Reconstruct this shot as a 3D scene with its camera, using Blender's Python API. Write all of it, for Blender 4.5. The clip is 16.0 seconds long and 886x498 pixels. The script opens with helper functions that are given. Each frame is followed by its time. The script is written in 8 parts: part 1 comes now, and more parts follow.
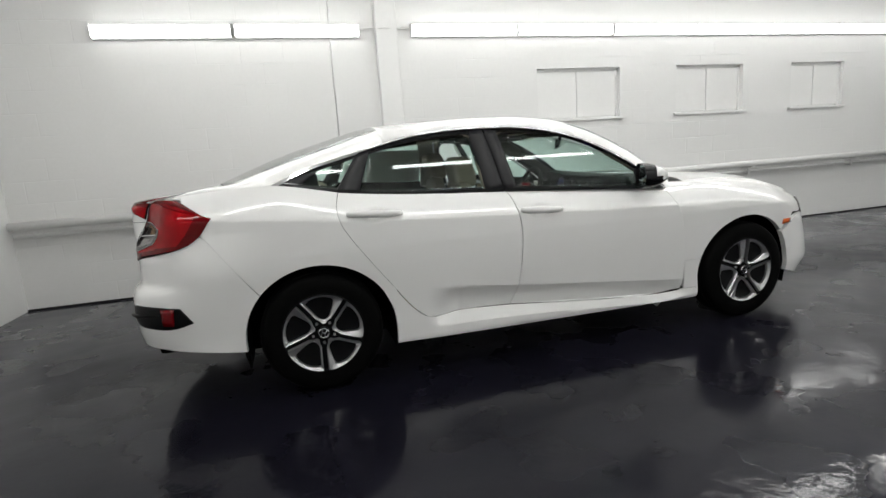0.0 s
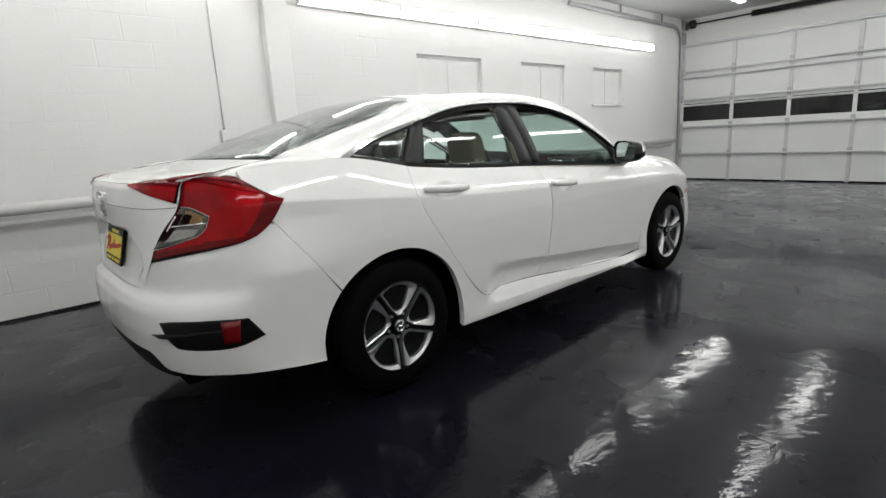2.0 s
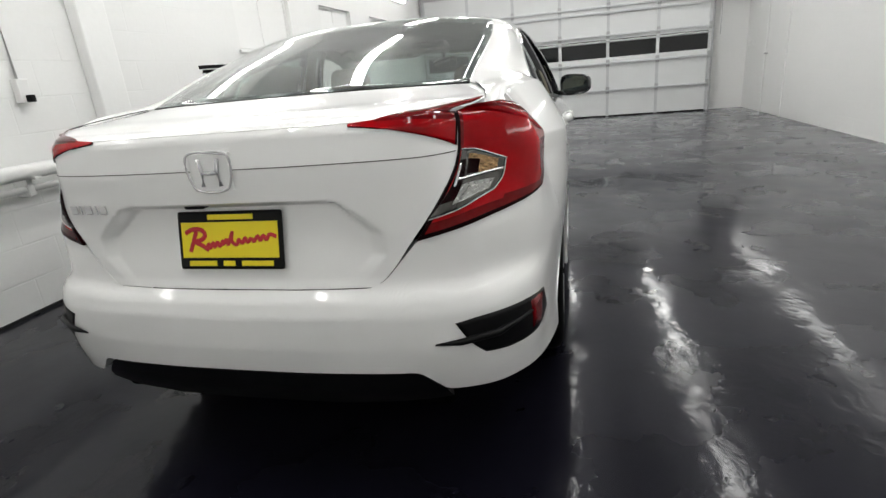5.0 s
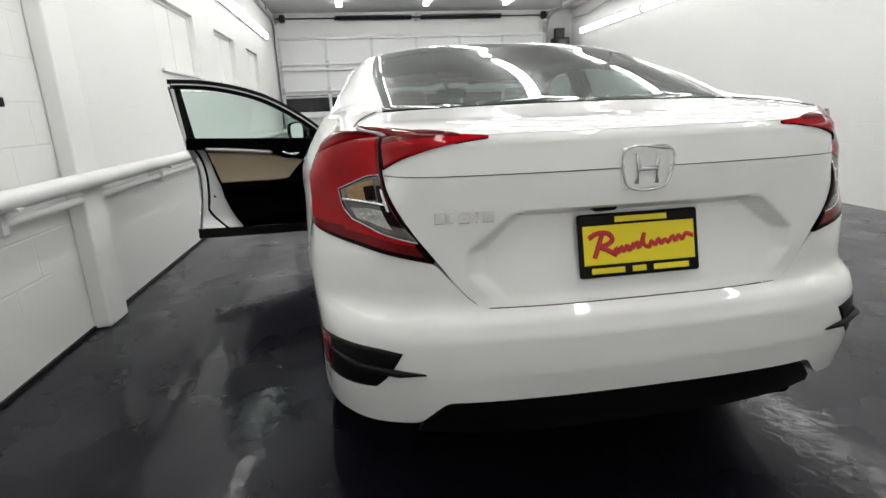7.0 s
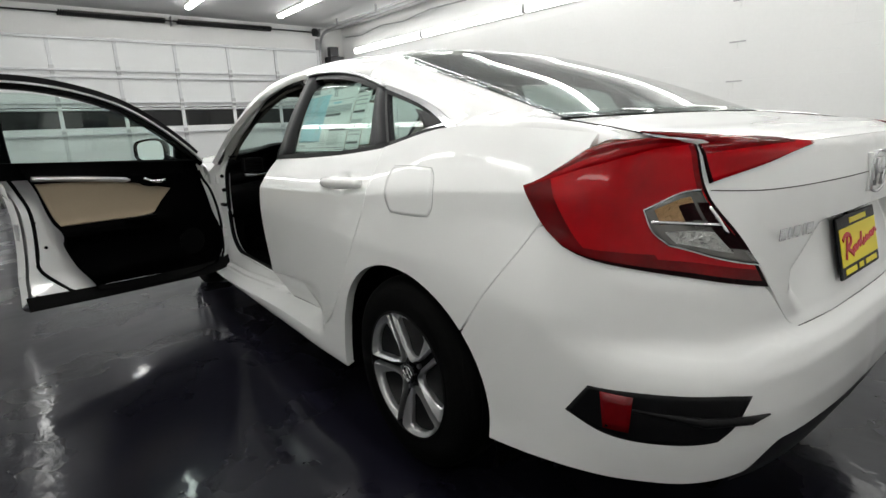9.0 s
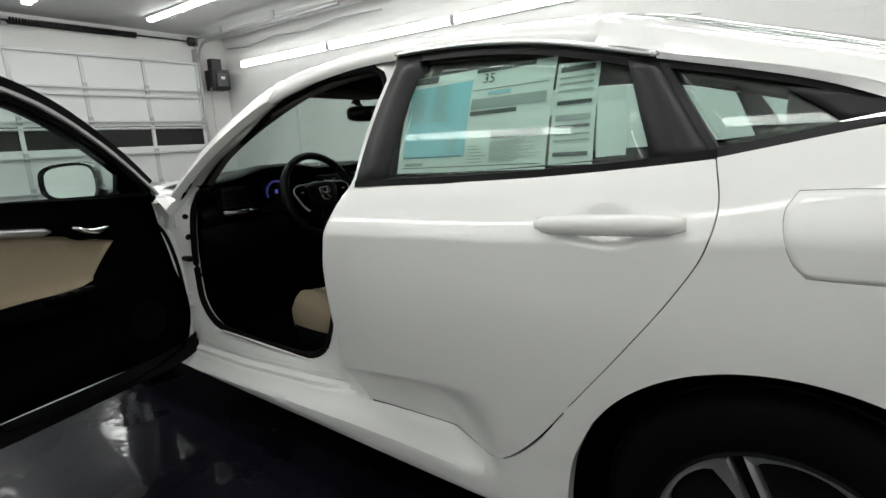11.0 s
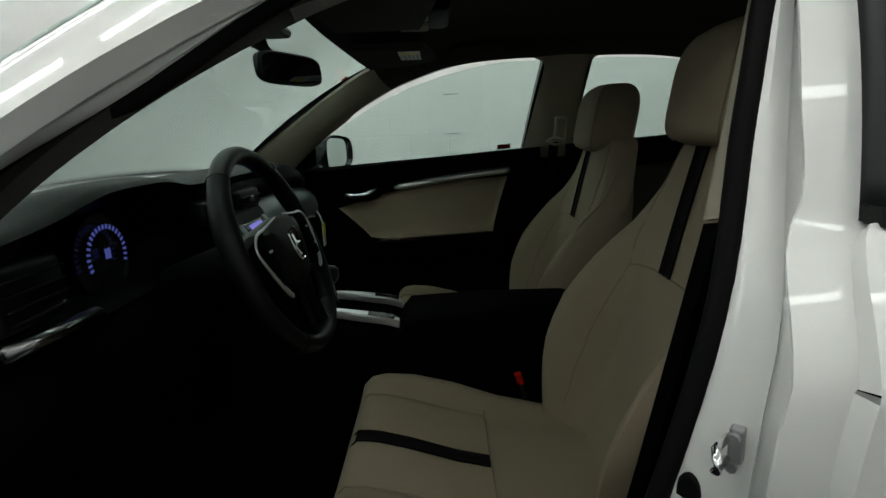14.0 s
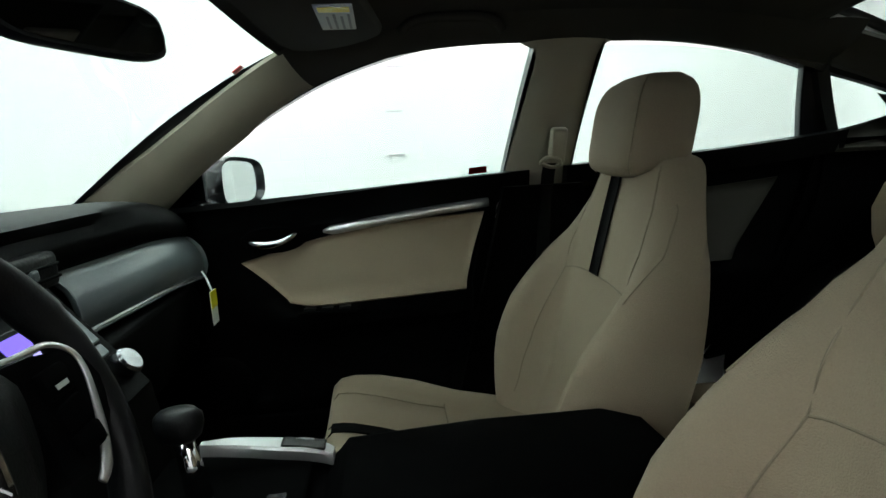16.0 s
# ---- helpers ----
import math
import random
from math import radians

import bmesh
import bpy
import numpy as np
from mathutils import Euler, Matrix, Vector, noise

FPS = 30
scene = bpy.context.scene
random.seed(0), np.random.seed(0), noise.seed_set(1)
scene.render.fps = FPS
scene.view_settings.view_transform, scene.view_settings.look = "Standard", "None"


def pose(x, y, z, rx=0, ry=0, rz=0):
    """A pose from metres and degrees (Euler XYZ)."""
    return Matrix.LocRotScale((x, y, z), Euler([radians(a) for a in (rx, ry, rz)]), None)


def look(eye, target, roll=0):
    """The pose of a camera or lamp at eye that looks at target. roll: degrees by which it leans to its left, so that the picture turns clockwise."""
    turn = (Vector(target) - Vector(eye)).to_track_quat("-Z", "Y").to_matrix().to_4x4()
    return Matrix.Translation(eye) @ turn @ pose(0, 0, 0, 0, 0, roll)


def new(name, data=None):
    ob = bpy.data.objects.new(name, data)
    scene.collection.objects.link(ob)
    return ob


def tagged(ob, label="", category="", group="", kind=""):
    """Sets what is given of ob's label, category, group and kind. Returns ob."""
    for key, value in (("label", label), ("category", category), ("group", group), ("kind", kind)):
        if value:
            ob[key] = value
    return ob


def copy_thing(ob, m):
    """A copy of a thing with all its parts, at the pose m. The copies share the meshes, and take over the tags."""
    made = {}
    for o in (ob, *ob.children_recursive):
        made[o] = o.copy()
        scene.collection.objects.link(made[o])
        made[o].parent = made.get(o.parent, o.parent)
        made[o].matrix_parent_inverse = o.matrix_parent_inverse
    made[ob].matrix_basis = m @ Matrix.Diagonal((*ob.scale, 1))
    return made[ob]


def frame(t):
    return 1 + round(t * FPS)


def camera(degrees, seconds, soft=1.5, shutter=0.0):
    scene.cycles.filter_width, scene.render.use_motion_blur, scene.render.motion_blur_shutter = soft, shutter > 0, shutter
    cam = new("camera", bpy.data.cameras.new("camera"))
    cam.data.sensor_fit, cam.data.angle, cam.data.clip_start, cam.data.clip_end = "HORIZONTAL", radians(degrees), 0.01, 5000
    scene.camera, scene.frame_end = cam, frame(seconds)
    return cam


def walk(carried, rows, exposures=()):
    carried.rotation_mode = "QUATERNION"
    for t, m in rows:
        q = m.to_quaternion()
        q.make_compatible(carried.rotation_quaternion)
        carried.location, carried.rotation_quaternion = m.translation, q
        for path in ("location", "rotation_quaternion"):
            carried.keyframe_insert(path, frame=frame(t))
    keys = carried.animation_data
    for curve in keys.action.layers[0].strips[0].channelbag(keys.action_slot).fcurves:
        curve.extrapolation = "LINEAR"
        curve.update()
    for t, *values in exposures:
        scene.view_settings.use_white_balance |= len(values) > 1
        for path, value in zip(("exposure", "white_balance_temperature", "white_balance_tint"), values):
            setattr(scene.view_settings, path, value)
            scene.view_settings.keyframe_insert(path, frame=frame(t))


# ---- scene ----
cam = camera(80.9, 16.0)
PATH = [
    (0, (-1.4, -3.522, 1.17), (-0.887, -1.62, 0.827), -4.0),
    (0.5, (-1.751, -3.363, 1.197), (-1.057, -1.52, 0.846), -3.5),
    (1, (-2.112, -3.208, 1.185), (-1.171, -1.487, 0.796), -4.3),
    (1.5, (-2.418, -2.969, 1.147), (-1.288, -1.376, 0.715), -4.0),
    (2, (-2.695, -2.68, 1.158), (-1.395, -1.221, 0.734), -3.3),
    (2.5, (-2.984, -2.414, 1.148), (-1.471, -1.186, 0.697), -4.8),
    (3, (-3.182, -2.104, 1.123), (-1.536, -1.061, 0.673), -3.6),
    (3.2, (-3.222, -1.95, 1.114), (-1.544, -0.977, 0.628), -4.1),
    (5.3, (-3.483, -0.61, 1.138), (-1.601, -0.28, 0.547), -4.2),
    (5.5, (-3.52, -0.409, 1.113), (-1.609, -0.192, 0.564), -3.4),
    (6, (-3.508, -0.079, 1.122), (-1.578, 0.001, 0.602), -3.2),
    (6.5, (-3.446, 0.307, 1.123), (-1.515, 0.27, 0.604), -3.5),
    (7, (-3.415, 0.663, 1.104), (-1.505, 0.375, 0.587), -2.4),
    (7.5, (-3.329, 1.028, 1.127), (-1.491, 0.433, 0.61), -3.3),
    (8, (-3.133, 1.334, 1.121), (-1.364, 0.555, 0.608), -3.8),
    (8.2, (-3.056, 1.43, 1.123), (-1.338, 0.547, 0.608), -3.4),
    (10.3, (-1.819, 1.815, 1.088), (-0.517, 0.356, 0.668), -1.9),
    (10.5, (-1.698, 1.822, 1.1), (-0.445, 0.322, 0.675), -2.2),
    (11, (-1.378, 1.82, 1.09), (-0.187, 0.27, 0.671), -2.6),
    (11.5, (-1.069, 1.787, 1.09), (0.096, 0.218, 0.666), -1.8),
    (12, (-0.753, 1.803, 1.076), (0.282, 0.146, 0.646), -2.1),
    (12.5, (-0.488, 1.746, 1.082), (0.325, -0.030, 0.653), -3.0),
    (13, (-0.227, 1.587, 1.081), (0.474, -0.243, 0.678), -3.3),
    (13.5, (-0.049, 1.437, 1.070), (0.374, -0.468, 0.632), -2.6),
    (14, (0.110, 1.254, 1.067), (0.109, -0.694, 0.618), -2.5),
    (14.5, (0.147, 1.094, 1.058), (-0.098, -0.845, 0.631), -1.2),
    (15, (0.129, 0.904, 1.053), (-0.186, -1.032, 0.666), -1.6),
    (15.5, (0.107, 0.766, 1.054), (-0.138, -1.180, 0.662), -0.7),
    (16, (0.124, 0.647, 1.055), (-0.094, -1.305, 0.676), -2.9),
]
EXPOSURES = [(0, -0.06, 6450, 8), (3.2, 0.1, 6450, 8), (5.5, 0.28, 6450, 8), (8.2, 0.28, 6450, 8), (10.5, 0.15, 6450, 5), (12.5, -0.05, 6420, 4), (13.5, 0.1, 6400, 2), (14, -0.2, 6380, 0), (14.5, 0.52, 6350, 1), (15.2, 1.15, 6250, 4), (16, 1.4, 6250, 5)]
walk(cam, [(t, look(eye, target, roll)) for t, eye, target, roll in PATH], EXPOSURES)

# ---- world ----
world = bpy.data.worlds.new("world")
scene.world = world
world.use_nodes = True
world.node_tree.nodes["Background"].inputs[0].default_value = (0.02, 0.025, 0.03, 1)
world.node_tree.nodes["Background"].inputs[1].default_value = 0.3

WALL_GLOW, CEILING_GLOW = 6.8, 17.5


# ---- materials ----
def mat(name, colour, rough=0.5, metal=0.0, grain=0.0, grain_size=40.0, stain=0.0, stain_size=2.0, bump=0.0, bump_size=60.0, coat=0.0, glow=None, rough_var=0.0, ior=1.5, coat_ior=1.5):
    m = bpy.data.materials.new(name)
    m.use_nodes = True
    t = m.node_tree
    b = t.nodes["Principled BSDF"]
    b.inputs["Base Color"].default_value = (*colour, 1)
    b.inputs["Roughness"].default_value = rough
    b.inputs["Metallic"].default_value = metal
    b.inputs["IOR"].default_value = ior
    b.inputs["Coat Weight"].default_value = coat
    b.inputs["Coat Roughness"].default_value = 0.03
    b.inputs["Coat IOR"].default_value = coat_ior
    if glow:
        b.inputs["Emission Color"].default_value = (*glow[0], 1)
        b.inputs["Emission Strength"].default_value = glow[1]
    co = t.nodes.new("ShaderNodeTexCoord").outputs["Object"]

    def noise_tex(size, detail=4.0):
        n = t.nodes.new("ShaderNodeTexNoise")
        t.links.new(co, n.inputs["Vector"])
        n.inputs["Scale"].default_value = size
        n.inputs["Detail"].default_value = detail
        return n.outputs["Fac"]

    if grain or stain:
        a = noise_tex(grain_size)
        s = noise_tex(stain_size, 6.0)
        m1 = t.nodes.new("ShaderNodeMath"); m1.operation = "MULTIPLY_ADD"
        t.links.new(a, m1.inputs[0]); m1.inputs[1].default_value = grain; m1.inputs[2].default_value = 1 - grain / 2
        m2 = t.nodes.new("ShaderNodeMath"); m2.operation = "MULTIPLY_ADD"
        t.links.new(s, m2.inputs[0]); m2.inputs[1].default_value = stain; m2.inputs[2].default_value = 1 - stain / 2
        m3 = t.nodes.new("ShaderNodeMath"); m3.operation = "MULTIPLY"
        t.links.new(m1.outputs[0], m3.inputs[0]); t.links.new(m2.outputs[0], m3.inputs[1])
        v = t.nodes.new("ShaderNodeVectorMath"); v.operation = "SCALE"
        v.inputs[0].default_value = colour
        t.links.new(m3.outputs[0], v.inputs["Scale"])
        t.links.new(v.outputs[0], b.inputs["Base Color"])
    if rough_var:
        s = noise_tex(stain_size * 1.7, 5.0)
        r = t.nodes.new("ShaderNodeMath"); r.operation = "MULTIPLY_ADD"
        t.links.new(s, r.inputs[0]); r.inputs[1].default_value = rough_var * 2; r.inputs[2].default_value = max(0.0, rough - rough_var)
        t.links.new(r.outputs[0], b.inputs["Roughness"])
    if bump:
        n = noise_tex(bump_size, 3.0)
        bp = t.nodes.new("ShaderNodeBump")
        bp.inputs["Strength"].default_value = bump
        bp.inputs["Distance"].default_value = 0.01
        t.links.new(n, bp.inputs["Height"])
        t.links.new(bp.outputs[0], b.inputs["Normal"])
    return m


def block_wall_mat(name, colour):
    """Painted concrete block: courses that show only here and there through many coats of paint."""
    m = mat(name, colour, rough=0.45, grain=0.05, grain_size=30, stain=0.06, stain_size=1.3, rough_var=0.08)
    t = m.node_tree
    b = t.nodes["Principled BSDF"]
    geo = t.nodes.new("ShaderNodeNewGeometry").outputs["Position"]
    sep = t.nodes.new("ShaderNodeSeparateXYZ"); t.links.new(geo, sep.inputs[0])
    add = t.nodes.new("ShaderNodeMath"); add.operation = "ADD"
    t.links.new(sep.outputs[0], add.inputs[0]); t.links.new(sep.outputs[1], add.inputs[1])
    com = t.nodes.new("ShaderNodeCombineXYZ"); t.links.new(add.outputs[0], com.inputs[0]); t.links.new(sep.outputs[2], com.inputs[1])
    br = t.nodes.new("ShaderNodeTexBrick")
    t.links.new(com.outputs[0], br.inputs["Vector"])
    for k, v in (("Scale", 1.0), ("Brick Width", 0.406), ("Row Height", 0.203), ("Mortar Size", 0.006), ("Mortar Smooth", 0.6)):
        br.inputs[k].default_value = v
    n = t.nodes.new("ShaderNodeTexNoise"); t.links.new(geo, n.inputs["Vector"]); n.inputs["Scale"].default_value = 0.9; n.inputs["Detail"].default_value = 4
    ramp = t.nodes.new("ShaderNodeMapRange"); t.links.new(n.outputs["Fac"], ramp.inputs[0])
    ramp.inputs[1].default_value = 0.46; ramp.inputs[2].default_value = 0.66
    fine = t.nodes.new("ShaderNodeTexNoise"); t.links.new(geo, fine.inputs["Vector"]); fine.inputs["Scale"].default_value = 45; fine.inputs["Detail"].default_value = 3
    mul = t.nodes.new("ShaderNodeMath"); mul.operation = "MULTIPLY"
    t.links.new(br.outputs["Fac"], mul.inputs[0]); t.links.new(ramp.outputs[0], mul.inputs[1])
    sub = t.nodes.new("ShaderNodeMath"); sub.operation = "MULTIPLY_ADD"
    t.links.new(fine.outputs["Fac"], sub.inputs[0]); sub.inputs[1].default_value = 0.12
    neg = t.nodes.new("ShaderNodeMath"); neg.operation = "MULTIPLY"; t.links.new(mul.outputs[0], neg.inputs[0]); neg.inputs[1].default_value = -1
    t.links.new(neg.outputs[0], sub.inputs[2])
    bp = t.nodes.new("ShaderNodeBump"); bp.inputs["Strength"].default_value = 0.5; bp.inputs["Distance"].default_value = 0.006
    t.links.new(sub.outputs[0], bp.inputs["Height"]); t.links.new(bp.outputs[0], b.inputs["Normal"])
    return m


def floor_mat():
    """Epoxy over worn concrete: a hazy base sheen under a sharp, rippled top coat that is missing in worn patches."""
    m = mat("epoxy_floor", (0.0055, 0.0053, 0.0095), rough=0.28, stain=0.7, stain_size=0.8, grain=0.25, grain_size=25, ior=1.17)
    t = m.node_tree
    b = t.nodes["Principled BSDF"]
    co = t.nodes.new("ShaderNodeTexCoord").outputs["Object"]
    b.inputs["Specular Tint"].default_value = (0.86, 0.87, 1.0, 1)
    b.inputs["Coat Tint"].default_value = (0.97, 0.97, 1.0, 1)
    b.inputs["Coat IOR"].default_value = 1.26
    b.inputs["Sheen Weight"].default_value = 0.10
    b.inputs["Sheen Roughness"].default_value = 0.25
    b.inputs["Sheen Tint"].default_value = (0.86, 0.88, 1.0, 1)

    def noise(size, detail, distort=0.0):
        n = t.nodes.new("ShaderNodeTexNoise")
        t.links.new(co, n.inputs["Vector"])
        n.inputs["Scale"].default_value, n.inputs["Detail"].default_value, n.inputs["Distortion"].default_value = size, detail, distort
        return n.outputs["Fac"]

    def ranged(fac, a0, a1, b0, b1):
        r = t.nodes.new("ShaderNodeMapRange")
        t.links.new(fac, r.inputs[0])
        for k, v in enumerate((a0, a1, b0, b1)):
            r.inputs[k + 1].default_value = v
        return r.outputs[0]

    def maths(op, a, c):
        n = t.nodes.new("ShaderNodeMath")
        n.operation = op
        for k, v in enumerate((a, c)):
            if isinstance(v, float):
                n.inputs[k].default_value = v
            else:
                t.links.new(v, n.inputs[k])
        return n.outputs[0]

    def bump(height, strength, distance):
        n = t.nodes.new("ShaderNodeBump")
        n.inputs["Strength"].default_value, n.inputs["Distance"].default_value = strength, distance
        t.links.new(height, n.inputs["Height"])
        return n.outputs[0]

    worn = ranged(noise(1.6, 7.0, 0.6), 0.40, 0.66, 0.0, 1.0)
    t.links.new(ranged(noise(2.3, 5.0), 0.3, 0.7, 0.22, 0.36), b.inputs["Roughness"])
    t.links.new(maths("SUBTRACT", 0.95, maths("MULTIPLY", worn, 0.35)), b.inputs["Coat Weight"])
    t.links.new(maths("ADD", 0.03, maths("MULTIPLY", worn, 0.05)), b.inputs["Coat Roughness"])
    broad = maths("ADD", noise(1.1, 2.0), maths("MULTIPLY", noise(4.5, 4.0), 0.25))
    peel = maths("ADD", maths("MULTIPLY", noise(24.0, 2.0), 0.045), maths("MULTIPLY", noise(80.0, 2.0), 0.016))
    chips = maths("MULTIPLY", worn, maths("MULTIPLY", noise(15.0, 8.0, 0.8), 0.30))
    t.links.new(bump(maths("ADD", maths("ADD", broad, peel), chips), 0.35, 0.02), b.inputs["Coat Normal"])
    t.links.new(bump(broad, 0.3, 0.02), b.inputs["Normal"])
    return m


def glass_mat(name, tint=(0.75, 0.85, 0.82), thin=0.75, gloss=0.05):
    """A thin pane: clear light through, a sharp reflection that grows at grazing angles."""
    m = bpy.data.materials.new(name)
    m.use_nodes = True
    t = m.node_tree
    t.nodes.clear()
    out = t.nodes.new("ShaderNodeOutputMaterial")
    mix = t.nodes.new("ShaderNodeMixShader")
    lw = t.nodes.new("ShaderNodeLayerWeight")
    pw = t.nodes.new("ShaderNodeMath"); pw.operation = "POWER"; pw.inputs[1].default_value = 5.0
    t.links.new(lw.outputs["Facing"], pw.inputs[0])
    fres = t.nodes.new("ShaderNodeMath"); fres.operation = "MULTIPLY_ADD"; fres.inputs[1].default_value = 0.95; fres.inputs[2].default_value = gloss
    t.links.new(pw.outputs[0], fres.inputs[0])
    tr = t.nodes.new("ShaderNodeBsdfTransparent"); tr.inputs[0].default_value = (*[c * thin for c in tint], 1)
    gl = t.nodes.new("ShaderNodeBsdfGlossy"); gl.inputs["Roughness"].default_value = 0.01
    t.links.new(fres.outputs[0], mix.inputs[0]); t.links.new(tr.outputs[0], mix.inputs[1]); t.links.new(gl.outputs[0], mix.inputs[2])
    t.links.new(mix.outputs[0], out.inputs[0])
    return m


WALL = block_wall_mat("painted_block", (0.77, 0.77, 0.76))
SMOOTH_WALL = mat("painted_plaster", (0.80, 0.80, 0.79), rough=0.5, grain=0.04, grain_size=20, stain=0.06, stain_size=1.0, bump=0.12, bump_size=35)
CEIL = mat("ceiling_paint", (0.62, 0.62, 0.62), rough=0.7, stain=0.1, stain_size=1.2, bump=0.1)
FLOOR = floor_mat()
TRIM_WHITE = mat("white_gloss_trim", (0.78, 0.78, 0.77), rough=0.3, stain=0.08, stain_size=4)
PIPE_WHITE = mat("painted_pipe", (0.76, 0.76, 0.75), rough=0.35, stain=0.12, stain_size=5, bump=0.1, bump_size=25)
STEEL = mat("galvanised_steel", (0.42, 0.42, 0.43), rough=0.4, metal=0.8, stain=0.3, stain_size=12)
DARK_STEEL = mat("dark_oiled_steel", (0.03, 0.03, 0.032), rough=0.45, metal=0.6, stain=0.4, stain_size=10)
DOOR_PANEL = mat("enamelled_door_panel", (0.70, 0.71, 0.71), rough=0.35, stain=0.08, stain_size=2.5, bump=0.06, bump_size=40)
DOOR_RIB = mat("grey_door_rail", (0.55, 0.56, 0.57), rough=0.4, metal=0.3, stain=0.2, stain_size=9)
NIGHT_GLASS = mat("night_glass", (0.004, 0.004, 0.005), rough=0.08)
TUBE = mat("lamp_diffuser", (0.9, 0.9, 0.9), rough=0.4, glow=((1.0, 0.985, 0.96), WALL_GLOW))
TUBE_HIGH = mat("ceiling_lamp_diffuser", (0.9, 0.9, 0.9), rough=0.4, glow=((1.0, 0.985, 0.96), CEILING_GLOW))
LAMP_BODY = mat("lamp_housing", (0.75, 0.75, 0.75), rough=0.4)
RUBBER = mat("black_rubber", (0.004, 0.004, 0.004), ior=1.2, rough=0.7, bump=0.1, bump_size=90)
BLACK_PLASTIC = mat("black_plastic", (0.004, 0.004, 0.0045), ior=1.25, rough=0.42, bump=0.08, bump_size=200)


# ---- building helpers ----
def link_mesh(name, bm, material, parent=None, label="", smooth=False):
    me = bpy.data.meshes.new(name)
    bmesh.ops.recalc_face_normals(bm, faces=bm.faces)
    bm.to_mesh(me)
    bm.free()
    for m in (material if isinstance(material, (list, tuple)) else [material]):
        me.materials.append(m)
    if smooth:
        me.shade_smooth()
        if smooth is not True:
            me.set_sharp_from_angle(angle=radians(smooth))
    ob = new(name, me)
    if parent is not None:
        ob.parent = parent
    if label:
        tagged(ob, label)
    return ob


def part(name, bm, material, parent, label="", smooth=False):
    return link_mesh(name, bm, material, parent, label, smooth)


def thing(name, label, category, group="", kind="", at=(0, 0, 0)):
    e = new(name)
    e.location = at
    e.empty_display_size = 0.1
    return tagged(e, label, category, group, kind)


def add_box(bm, lo, hi, bevel=0.0, seg=2, m=None):
    r = bmesh.ops.create_cube(bm, size=1.0)
    size = Vector(hi) - Vector(lo)
    mid = (Vector(hi) + Vector(lo)) / 2
    for v in r["verts"]:
        v.co = Vector((v.co.x * size.x, v.co.y * size.y, v.co.z * size.z)) + mid
    if bevel:
        es = list({e for v in r["verts"] for e in v.link_edges})
        geo = bmesh.ops.bevel(bm, geom=es, offset=bevel, segments=seg, affect="EDGES", profile=0.5)
        vs = list({v for f in geo["faces"] for v in f.verts} | {v for v in r["verts"] if v.is_valid})
    else:
        vs = r["verts"]
    if m is not None:
        bmesh.ops.transform(bm, matrix=m, verts=[v for v in vs if v.is_valid])
    return vs


def box(lo, hi, bevel=0.0, seg=2):
    bm = bmesh.new()
    add_box(bm, lo, hi, bevel, seg)
    return bm


def add_tube(bm, pts, radius, n=10, cap=True, flat=1.0, up=None):
    """A round (or, with flat, oval) bar swept along points; radius may be one per point."""
    pts = [Vector(p) for p in pts]
    rs = radius if isinstance(radius, (list, tuple)) else [radius] * len(pts)
    rings = []
    ref = Vector(up) if up else Vector((0, 0, 1))
    for i, p in enumerate(pts):
        d = (pts[min(i + 1, len(pts) - 1)] - pts[max(i - 1, 0)]).normalized()
        a = d.cross(ref)
        if a.length < 1e-4:
            a = d.cross(Vector((1, 0, 0)))
        a.normalize()
        b = a.cross(d).normalized()
        rings.append([bm.verts.new(p + (a * math.cos(2 * math.pi * k / n) + b * math.sin(2 * math.pi * k / n) * flat) * rs[i]) for k in range(n)])
    for r0, r1 in zip(rings, rings[1:]):
        for k in range(n):
            bm.faces.new((r0[k], r0[(k + 1) % n], r1[(k + 1) % n], r1[k]))
    if cap:
        bm.faces.new(rings[0])
        bm.faces.new(rings[-1])
    return bm


def tube(pts, radius, n=10, cap=True, flat=1.0, up=None):
    return add_tube(bmesh.new(), pts, radius, n, cap, flat, up)
# ---- the room ----
X0, X1, YL, YR, ZC = -4.0, 8.5, 2.2, -4.26, 3.15

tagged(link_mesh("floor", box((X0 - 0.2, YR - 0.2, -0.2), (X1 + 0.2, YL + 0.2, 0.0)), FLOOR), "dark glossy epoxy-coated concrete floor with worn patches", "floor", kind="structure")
tagged(link_mesh("ceiling", box((X0 - 0.2, YR - 0.2, ZC), (X1 + 0.2, YL + 0.2, ZC + 0.2)), CEIL), "white painted garage ceiling", "ceiling", kind="structure")
tagged(link_mesh("wall_back", box((X0 - 0.2, YR, 0), (X0, YL, ZC)), SMOOTH_WALL), "plain white painted end wall", "wall", kind="structure")
tagged(link_mesh("wall_right", box((X0 - 0.2, YR - 0.2, 0), (X1 + 0.2, YR, ZC)), WALL), "white painted concrete block side wall", "wall", kind="structure")


